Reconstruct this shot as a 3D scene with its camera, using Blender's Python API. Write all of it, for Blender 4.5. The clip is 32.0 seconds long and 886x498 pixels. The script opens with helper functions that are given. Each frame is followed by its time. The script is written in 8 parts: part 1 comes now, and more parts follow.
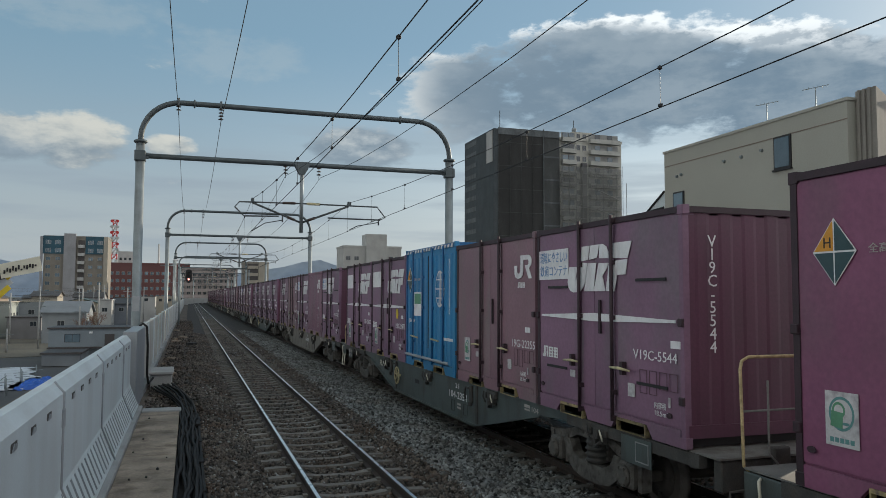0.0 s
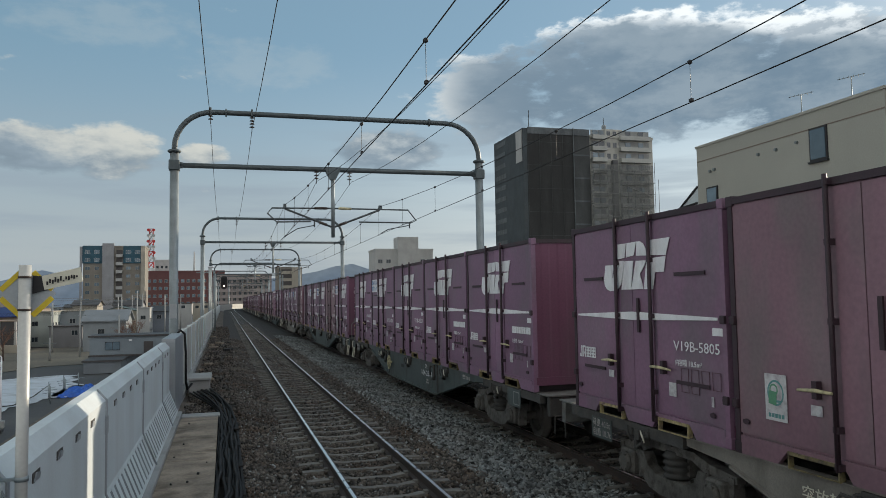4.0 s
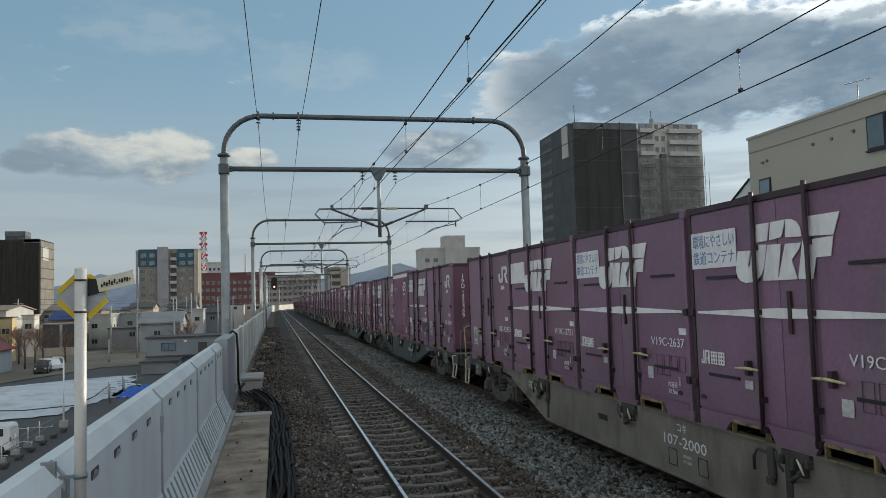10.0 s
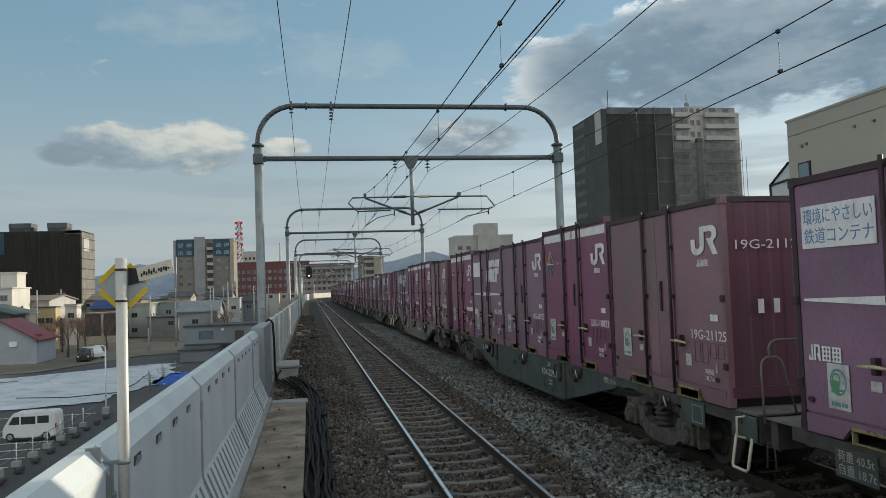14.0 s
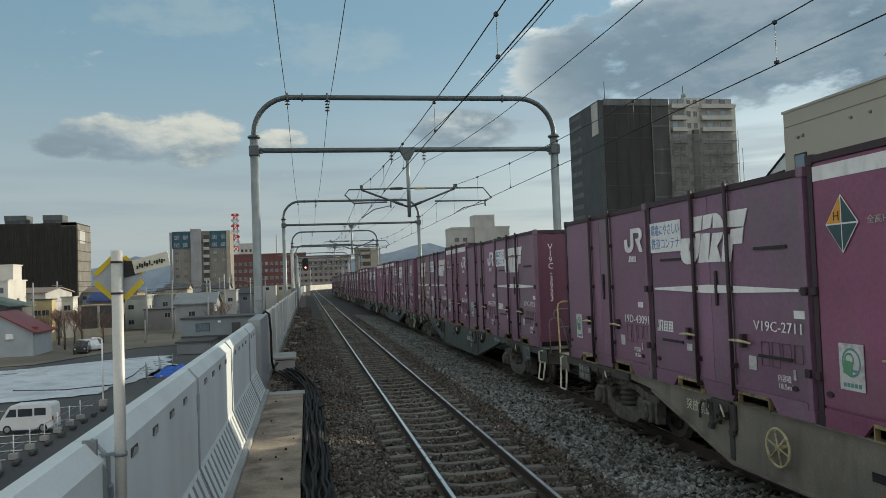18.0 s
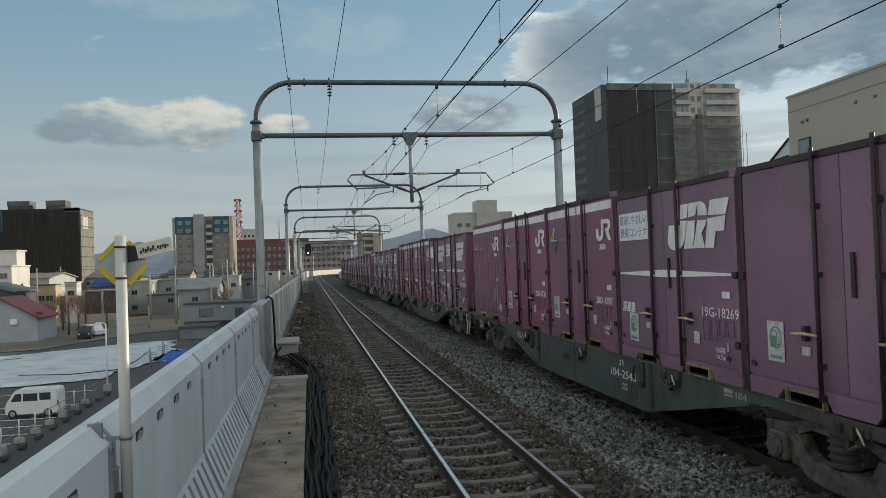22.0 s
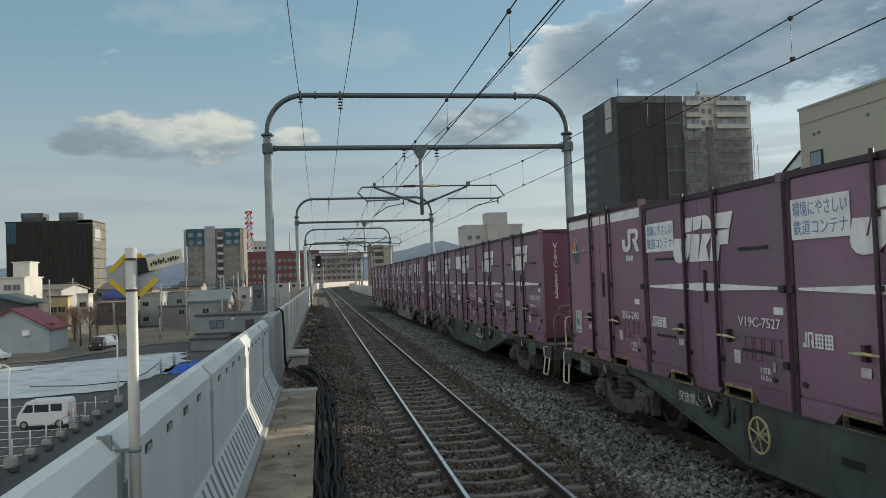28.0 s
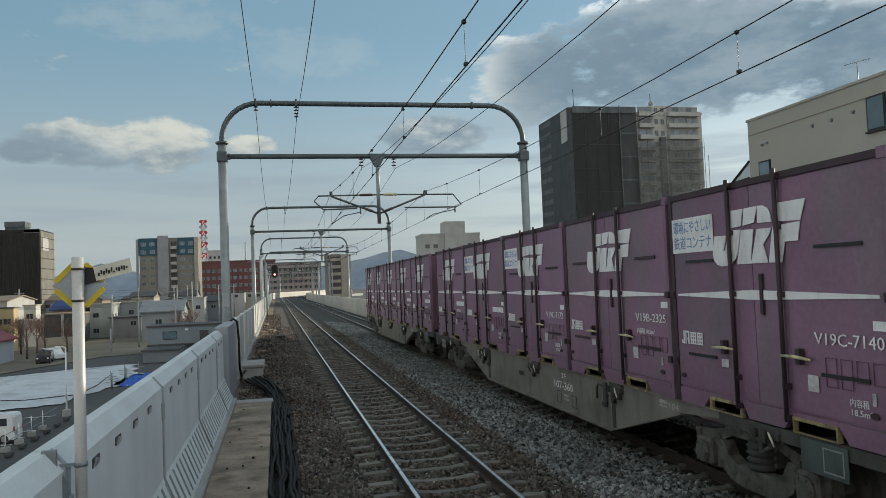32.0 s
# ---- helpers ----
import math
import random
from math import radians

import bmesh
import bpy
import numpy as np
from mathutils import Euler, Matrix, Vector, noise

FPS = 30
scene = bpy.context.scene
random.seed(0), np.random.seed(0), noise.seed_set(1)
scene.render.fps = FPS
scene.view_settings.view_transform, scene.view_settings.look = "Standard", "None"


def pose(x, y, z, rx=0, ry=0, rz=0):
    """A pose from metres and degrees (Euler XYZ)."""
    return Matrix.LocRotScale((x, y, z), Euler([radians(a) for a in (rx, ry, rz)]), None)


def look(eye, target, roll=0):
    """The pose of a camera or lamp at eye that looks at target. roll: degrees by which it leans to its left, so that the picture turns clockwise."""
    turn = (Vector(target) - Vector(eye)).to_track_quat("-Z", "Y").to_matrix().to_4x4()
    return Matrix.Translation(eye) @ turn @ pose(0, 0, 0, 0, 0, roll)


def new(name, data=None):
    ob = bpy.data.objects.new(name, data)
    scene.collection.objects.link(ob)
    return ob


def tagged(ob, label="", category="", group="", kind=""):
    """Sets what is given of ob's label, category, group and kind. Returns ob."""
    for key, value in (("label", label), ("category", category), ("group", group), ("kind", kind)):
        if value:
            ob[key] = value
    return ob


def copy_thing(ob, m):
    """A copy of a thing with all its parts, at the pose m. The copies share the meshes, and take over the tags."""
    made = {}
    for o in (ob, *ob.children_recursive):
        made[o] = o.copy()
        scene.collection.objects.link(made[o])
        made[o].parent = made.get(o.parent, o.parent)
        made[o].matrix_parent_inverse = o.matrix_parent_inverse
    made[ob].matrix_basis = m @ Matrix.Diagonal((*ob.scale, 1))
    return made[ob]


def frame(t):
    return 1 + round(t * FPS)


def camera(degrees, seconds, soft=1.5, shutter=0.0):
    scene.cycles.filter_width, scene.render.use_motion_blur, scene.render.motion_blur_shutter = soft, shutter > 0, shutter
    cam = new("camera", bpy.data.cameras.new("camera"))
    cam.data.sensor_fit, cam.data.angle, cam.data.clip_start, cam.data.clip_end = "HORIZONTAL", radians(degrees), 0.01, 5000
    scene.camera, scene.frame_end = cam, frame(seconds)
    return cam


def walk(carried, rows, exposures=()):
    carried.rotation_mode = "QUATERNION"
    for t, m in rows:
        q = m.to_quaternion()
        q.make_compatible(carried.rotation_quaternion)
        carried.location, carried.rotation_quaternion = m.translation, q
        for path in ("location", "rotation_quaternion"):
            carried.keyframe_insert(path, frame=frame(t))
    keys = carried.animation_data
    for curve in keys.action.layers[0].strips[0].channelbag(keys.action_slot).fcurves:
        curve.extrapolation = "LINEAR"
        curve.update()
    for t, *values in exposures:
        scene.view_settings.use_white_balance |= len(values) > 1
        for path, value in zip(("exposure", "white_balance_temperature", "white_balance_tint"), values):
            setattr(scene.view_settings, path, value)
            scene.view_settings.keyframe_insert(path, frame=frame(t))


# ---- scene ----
cam = camera(60.3, 32.0, soft=0.8)
PATH = [
    (0, (-2.154, 0.148, 2.489), (-1.524, 2.042, 2.613), 0.2),
    (0.5, (-2.171, 0.144, 2.487), (-1.555, 2.042, 2.615), 0.2),
    (1, (-2.178, 0.137, 2.484), (-1.582, 2.042, 2.609), -0.5),
    (1.5, (-2.171, 0.149, 2.479), (-1.593, 2.06, 2.604), -0.5),
    (2, (-2.167, 0.152, 2.485), (-1.593, 2.065, 2.607), -0.6),
    (2.5, (-2.163, 0.141, 2.486), (-1.592, 2.054, 2.612), -0.6),
    (3, (-2.16, 0.134, 2.493), (-1.596, 2.049, 2.619), -0.8),
    (3.5, (-2.159, 0.135, 2.493), (-1.6, 2.051, 2.621), -0.9),
    (5.5, (-2.155, 0.15, 2.496), (-1.637, 2.077, 2.626), -1.3),
    (6, (-2.146, 0.142, 2.491), (-1.633, 2.07, 2.627), -1.4),
    (6.5, (-2.149, 0.146, 2.489), (-1.633, 2.073, 2.626), -1.3),
    (7, (-2.151, 0.143, 2.49), (-1.654, 2.076, 2.627), -1.4),
    (7.5, (-2.142, 0.147, 2.492), (-1.678, 2.088, 2.628), -1.5),
    (8, (-2.144, 0.15, 2.487), (-1.697, 2.095, 2.62), -1.8),
    (8.5, (-2.146, 0.152, 2.489), (-1.706, 2.099, 2.619), -1.8),
    (9, (-2.146, 0.153, 2.492), (-1.71, 2.101, 2.621), -1.7),
    (9.5, (-2.143, 0.14, 2.487), (-1.711, 2.088, 2.616), -1.7),
    (10, (-2.139, 0.144, 2.488), (-1.707, 2.093, 2.615), -1.7),
    (10.5, (-2.143, 0.165, 2.49), (-1.712, 2.114, 2.614), -1.8),
    (11, (-2.146, 0.168, 2.492), (-1.716, 2.117, 2.614), -1.8),
    (11.5, (-2.14, 0.128, 2.488), (-1.713, 2.078, 2.612), -1.8),
    (12, (-2.144, 0.163, 2.487), (-1.769, 2.122, 2.63), -1.9),
    (12.5, (-2.144, 0.166, 2.487), (-1.786, 2.129, 2.626), -1.9),
    (13, (-2.145, 0.16, 2.485), (-1.796, 2.126, 2.603), -1.8),
    (13.5, (-2.146, 0.173, 2.483), (-1.798, 2.14, 2.592), -1.8),
    (14, (-2.147, 0.161, 2.486), (-1.8, 2.128, 2.584), -2.0),
    (14.5, (-2.139, 0.139, 2.487), (-1.79, 2.106, 2.581), -1.8),
    (16.5, (-2.144, 0.156, 2.482), (-1.789, 2.123, 2.566), -1.9),
    (17, (-2.141, 0.164, 2.488), (-1.785, 2.13, 2.568), -2.0),
    (17.5, (-2.144, 0.149, 2.485), (-1.788, 2.116, 2.561), -1.9),
    (18, (-2.144, 0.162, 2.487), (-1.789, 2.129, 2.563), -2.1),
    (18.5, (-2.139, 0.157, 2.489), (-1.784, 2.124, 2.564), -2.0),
    (19, (-2.145, 0.143, 2.485), (-1.79, 2.11, 2.559), -2.0),
    (19.5, (-2.148, 0.163, 2.486), (-1.796, 2.13, 2.561), -2.1),
    (20, (-2.146, 0.182, 2.486), (-1.796, 2.149, 2.562), -2.1),
    (20.5, (-2.136, 0.166, 2.49), (-1.786, 2.134, 2.555), -2.0),
    (21, (-2.142, 0.148, 2.479), (-1.794, 2.117, 2.527), -2.0),
    (21.5, (-2.148, 0.146, 2.482), (-1.799, 2.115, 2.522), -2.1),
    (22, (-2.145, 0.155, 2.484), (-1.798, 2.124, 2.522), -2.1),
    (22.5, (-2.15, 0.144, 2.479), (-1.805, 2.114, 2.518), -2.1),
    (23, (-2.147, 0.169, 2.482), (-1.808, 2.14, 2.521), -2.1),
    (23.5, (-2.145, 0.157, 2.485), (-1.809, 2.128, 2.522), -2.0),
    (24, (-2.148, 0.166, 2.481), (-1.817, 2.138, 2.521), -2.1),
    (24.5, (-2.144, 0.17, 2.487), (-1.816, 2.142, 2.527), -2.1),
    (26.5, (-2.142, 0.161, 2.483), (-1.827, 2.136, 2.539), -2.2),
    (27, (-2.144, 0.156, 2.491), (-1.822, 2.129, 2.535), -2.0),
    (27.5, (-2.145, 0.16, 2.491), (-1.823, 2.133, 2.553), -2.0),
    (28, (-2.141, 0.165, 2.487), (-1.819, 2.138, 2.558), -2.0),
    (28.5, (-2.146, 0.161, 2.486), (-1.825, 2.134, 2.556), -2.0),
    (29, (-2.142, 0.149, 2.487), (-1.823, 2.122, 2.566), -2.0),
    (29.5, (-2.144, 0.145, 2.483), (-1.824, 2.118, 2.561), -2.1),
    (30, (-2.137, 0.179, 2.487), (-1.806, 2.15, 2.566), -2.1),
    (30.5, (-2.14, 0.142, 2.488), (-1.793, 2.109, 2.576), -2.1),
    (31, (-2.128, 0.14, 2.483), (-1.763, 2.105, 2.574), -2.1),
    (31.5, (-2.132, 0.146, 2.481), (-1.74, 2.105, 2.571), -2.2),
    (32, (-2.121, 0.147, 2.483), (-1.69, 2.098, 2.573), -2.3),
]
walk(cam, [(t, look(eye, target, roll)) for t, eye, target, roll in PATH], exposures=[(t, 0.75 - 0.07 * max(0.0, 1 - t / 12.5), k, g) for t, k, g in ((0, 6330, 10), (12.5, 6300, 9), (14.5, 6420, 7), (17, 6400, 5), (18, 6480, 6), (20, 6430, 8), (22, 6540, 8), (27, 6520, 6), (28.5, 6440, 7), (32, 6400, 7))])

# ---- sky, clouds and sun ----
SUN_AZ, SUN_EL = 61.0, 12.2          # degrees clockwise from the track's far direction, degrees above the horizon


def build_world():
    w = bpy.data.worlds.new("sky")
    scene.world = w
    w.use_nodes = True
    nt = w.node_tree
    nt.nodes.clear()
    N = nt.nodes.new
    L = nt.links.new

    def math_node(op, a, b=None, c=None, clamp=False):
        n = N("ShaderNodeMath")
        n.operation, n.use_clamp = op, clamp
        for i, v in enumerate((a, b, c)):
            if v is None:
                continue
            if isinstance(v, (int, float)):
                n.inputs[i].default_value = v
            else:
                L(v, n.inputs[i])
        return n.outputs[0]

    def smooth(v, lo, hi):
        n = N("ShaderNodeMapRange")
        n.interpolation_type = "SMOOTHSTEP"
        L(v, n.inputs[0])
        n.inputs[1].default_value, n.inputs[2].default_value = lo, hi
        return n.outputs[0]

    def mix(f, a, b):
        n = N("ShaderNodeMix")
        n.data_type = "RGBA"
        for sock, v in ((n.inputs[0], f), (n.inputs[6], a), (n.inputs[7], b)):
            if isinstance(v, tuple):
                sock.default_value = (*v, 1)
            elif isinstance(v, (int, float)):
                sock.default_value = v
            else:
                L(v, sock)
        return n.outputs[2]

    out, bg = N("ShaderNodeOutputWorld"), N("ShaderNodeBackground")
    sky = N("ShaderNodeTexSky")
    sky.sky_type, sky.sun_disc = "NISHITA", False
    sky.sun_elevation, sky.sun_rotation = radians(SUN_EL + 8.0), radians(SUN_AZ)
    sky.air_density, sky.dust_density, sky.ozone_density = 1.0, 0.6, 2.0
    tc, sep = N("ShaderNodeTexCoord"), N("ShaderNodeSeparateXYZ")
    L(tc.outputs["Generated"], sep.inputs[0])
    x, y, z = sep.outputs
    az = math_node("MULTIPLY", math_node("ARCTAN2", x, y), 57.2958)     # degrees, to the right of the track
    el = math_node("MULTIPLY", math_node("ARCSINE", z), 57.2958)
    # billows in a flattened angular space
    comb = N("ShaderNodeCombineXYZ")
    L(math_node("MULTIPLY", az, 0.055), comb.inputs[0])
    L(math_node("MULTIPLY", el, 0.12), comb.inputs[1])
    big, fine = N("ShaderNodeTexNoise"), N("ShaderNodeTexNoise")
    for n, sc, det in ((big, 1.9, 7.0), (fine, 7.0, 9.0)):
        L(comb.outputs[0], n.inputs["Vector"])
        n.inputs["Scale"].default_value, n.inputs["Detail"].default_value, n.inputs["Roughness"].default_value = sc, det, 0.6
    nz = math_node("ADD", math_node("MULTIPLY", big.outputs[0], 0.52), math_node("MULTIPLY", fine.outputs[0], 0.48))

    def blob(a0, e0, wa, we):
        da = math_node("DIVIDE", math_node("SUBTRACT", az, a0), wa)
        de = math_node("DIVIDE", math_node("SUBTRACT", el, e0), we)
        r = math_node("ADD", math_node("MULTIPLY", da, da), math_node("MULTIPLY", de, de))
        return math_node("SUBTRACT", 1.0, r, clamp=True)

    def field(*blobs):
        f = blob(*blobs[0])
        for b in blobs[1:]:
            f = math_node("MAXIMUM", f, blob(*b))
        return f

    # cumulus: how much cloud there is in each direction
    low = field(*CLOUDS_LEFT)
    right = field(*CLOUDS_RIGHT)
    wisps = field(*CLOUDS_WISPS)
    rest = smooth(math_node("ABSOLUTE", math_node("SUBTRACT", az, 20.0)), 55.0, 90.0)
    cover = math_node("MAXIMUM", math_node("MAXIMUM", low, right), math_node("MULTIPLY", rest, 0.62))
    dens = math_node("ADD", cover, math_node("MULTIPLY", math_node("SUBTRACT", nz, 0.5), 2.7))
    body = smooth(dens, 0.24, 0.66)
    thick = smooth(dens, 0.45, 1.35)
    # tops lit from behind the bank: compare with the billows a little higher
    up = N("ShaderNodeCombineXYZ")
    L(math_node("ADD", math_node("MULTIPLY", az, 0.055), 0.04), up.inputs[0])
    L(math_node("ADD", math_node("MULTIPLY", el, 0.12), 0.13), up.inputs[1])
    big2 = N("ShaderNodeTexNoise")
    L(up.outputs[0], big2.inputs["Vector"])
    big2.inputs["Scale"].default_value, big2.inputs["Detail"].default_value = 1.9, 7.0
    rise = math_node("SUBTRACT", big.outputs[0], big2.outputs[0])
    # the low bank: cream tops, blue-grey base and left end
    tone = math_node("ADD", math_node("MULTIPLY", math_node("SUBTRACT", math_node("SUBTRACT", el, 9.6), math_node("MULTIPLY", smooth(az, 3.0, 7.0), 3.1)), 0.24), math_node("MAXIMUM", math_node("MINIMUM", math_node("MULTIPLY", math_node("ADD", az, 11.0), 0.085), 0.35), -0.45))
    tone = math_node("ADD", tone, math_node("MULTIPLY", math_node("SUBTRACT", nz, 0.5), 2.6))
    lit_low = smooth(math_node("ADD", tone, math_node("MULTIPLY", rise, 2.0)), -0.2, 0.95)
    # the high bank: only its upper left rims catch the light
    rim = math_node("ADD", math_node("SUBTRACT", 1.0, thick), math_node("MULTIPLY", rise, 2.2))
    lit_high = math_node("MULTIPLY", smooth(rim, 0.32, 1.05), math_node("MAXIMUM", smooth(el, 15.5, 20.5), math_node("MULTIPLY", math_node("SUBTRACT", 1.0, smooth(az, 17.0, 23.0)), 0.6)))
    # its top follows a long arch of billows, white where the sun grazes it
    arc = math_node("MINIMUM", math_node("POWER", math_node("ABSOLUTE", math_node("DIVIDE", math_node("SUBTRACT", az, 32.0), 15.5)), 2.0), 1.8)
    over = math_node("SUBTRACT", math_node("ADD", el, math_node("MULTIPLY", arc, 2.4)), 19.6)
    over = math_node("SUBTRACT", over, math_node("MULTIPLY", math_node("SUBTRACT", nz, 0.5), 6.0))
    span = math_node("MULTIPLY", smooth(az, 13.0, 18.0), math_node("SUBTRACT", 1.0, smooth(az, 58.0, 75.0)))
    body = math_node("MULTIPLY", body, math_node("SUBTRACT", 1.0, math_node("MULTIPLY", span, smooth(over, -0.15, 0.45))))
    edge = math_node("ADD", math_node("ADD", over, math_node("MULTIPLY", rise, 3.0)), math_node("ADD", math_node("MULTIPLY", smooth(az, 26.0, 34.0), 0.5), math_node("MULTIPLY", smooth(az, 35.0, 42.0), 0.8)))
    lumps = math_node("ADD", 0.4, math_node("MULTIPLY", smooth(fine.outputs[0], 0.40, 0.56), 0.6))
    height = math_node("ADD", 0.28, math_node("MULTIPLY", smooth(el, 16.0, 18.5), 0.72))
    crest = math_node("MULTIPLY", math_node("MULTIPLY", span, smooth(edge, -0.75, 0.1)), math_node("MULTIPLY", lumps, height))
    lit_high = math_node("MAXIMUM", math_node("MULTIPLY", lit_high, 0.22), crest)
    is_low = math_node("SUBTRACT", 1.0, smooth(az, 13.0, 19.0))
    lit = math_node("ADD", math_node("MULTIPLY", lit_low, is_low), math_node("MULTIPLY", lit_high, math_node("SUBTRACT", 1.0, is_low)))
    sunny = smooth(math_node("ADD", az, math_node("MULTIPLY", el, 0.8)), 5.0, 48.0)
    bright = mix(sunny, CLOUD_LIT, CLOUD_LIT_SUN)
    shade = mix(sunny, CLOUD_SHADE, CLOUD_SHADE_SUN)
    shade = mix(math_node("MULTIPLY", smooth(math_node("ADD", math_node("MULTIPLY", big.outputs[0], 0.7), math_node("MULTIPLY", fine.outputs[0], 0.3)), 0.43, 0.60), 0.8), shade, CLOUD_MIDDLE)
    side = N("ShaderNodeVectorMath")                               # unseen banks made brighter towards the sides, to fill light onto the train
    side.operation = "SCALE"
    side.inputs[0].default_value = CLOUD_BACK_FILL
    L(math_node("ADD", 0.46, math_node("MULTIPLY", math_node("ABSOLUTE", x), 0.86)), side.inputs[3])
    back = mix(rest, shade, side.outputs[0])                            # unseen bright banks behind the camera, added as fill light
    cloud = mix(lit, back, bright)
    haze = math_node("SUBTRACT", 1.0, smooth(el, 0.0, 19.0))
    skymul = N("ShaderNodeVectorMath")
    skymul.operation = "SCALE"
    L(sky.outputs[0], skymul.inputs[0])
    skymul.inputs[3].default_value = SKY_GAIN
    clear = mix(math_node("MULTIPLY", haze, 0.85), mix(0.7, skymul.outputs[0], SKY_PALE), mix(sunny, SKY_HAZE, SKY_HAZE_SUN))
    # low grey stratus near the horizon
    lowbank = N("ShaderNodeTexNoise")
    comb2 = N("ShaderNodeCombineXYZ")
    L(math_node("MULTIPLY", az, 0.03), comb2.inputs[0])
    L(math_node("MULTIPLY", el, 0.3), comb2.inputs[1])
    L(comb2.outputs[0], lowbank.inputs["Vector"])
    lowbank.inputs["Scale"].default_value, lowbank.inputs["Detail"].default_value = 1.6, 5.0
    band = math_node("MULTIPLY", smooth(lowbank.outputs[0], 0.42, 0.62), blob(18.0, 5.5, 75.0, 8.5))
    clear2 = mix(math_node("MULTIPLY", band, 0.65), clear, SKY_BANK)
    wisp = math_node("MULTIPLY", smooth(math_node("ADD", wisps, math_node("MULTIPLY", math_node("SUBTRACT", fine.outputs[0], 0.5), 2.0)), 0.35, 1.1), 0.16)
    c1 = mix(wisp, clear2, CLOUD_LIT)
    L(mix(body, c1, cloud), bg.inputs[0])
    bg.inputs[1].default_value = SKY_STRENGTH
    L(bg.outputs[0], out.inputs[0])


# azimuth, elevation, half width and half height of each bank, degrees
CLOUDS_LEFT = [(-12.2, 10.3, 5.8, 2.0), (-7.6, 10.4, 4.4, 2.4), (-16.0, 9.8, 3.0, 1.1), (-1.6, 10.4, 2.4, 1.2)]
CLOUDS_RIGHT = [(12.0, 11.0, 5.2, 1.9), (31.0, 15.6, 16.0, 5.6), (46.0, 15.0, 16.0, 7.0), (20.5, 15.0, 6.0, 4.4), (60.0, 14.0, 14.0, 8.0)]
CLOUDS_WISPS = [(-8.0, 19.0, 9.0, 2.5), (3.0, 17.0, 8.0, 2.5), (-25.0, 21.0, 9.0, 2.0)]
CLOUD_LIT, CLOUD_LIT_SUN = (3.9, 3.95, 3.6), (6.0, 6.3, 6.3)
CLOUD_SHADE, CLOUD_SHADE_SUN = (1.45, 1.85, 2.15), (1.14, 1.62, 2.06)
CLOUD_MIDDLE = (1.90, 2.36, 2.70)
CLOUD_BACK_FILL = (8.4, 8.3, 8.1)
SKY_HAZE, SKY_BANK, SKY_GAIN, SKY_STRENGTH = (2.75, 2.92, 2.95), (1.9, 2.3, 2.65), 0.8, 0.1
SKY_PALE, SKY_HAZE_SUN = (1.35, 2.2, 2.62), (5.6, 5.8, 5.6)
build_world()
sun = new("sun", bpy.data.lights.new("sun", "SUN"))
sun.data.energy, sun.data.angle, sun.data.color = 2.8, radians(0.6), (1.0, 0.86, 0.66)
_az, _el = radians(SUN_AZ), radians(SUN_EL)
_to = Vector((math.sin(_az) * math.cos(_el), math.cos(_az) * math.cos(_el), math.sin(_el)))
sun.matrix_world = look((40 * _to.x, 40 * _to.y, 40 * _to.z), (0, 0, 0))

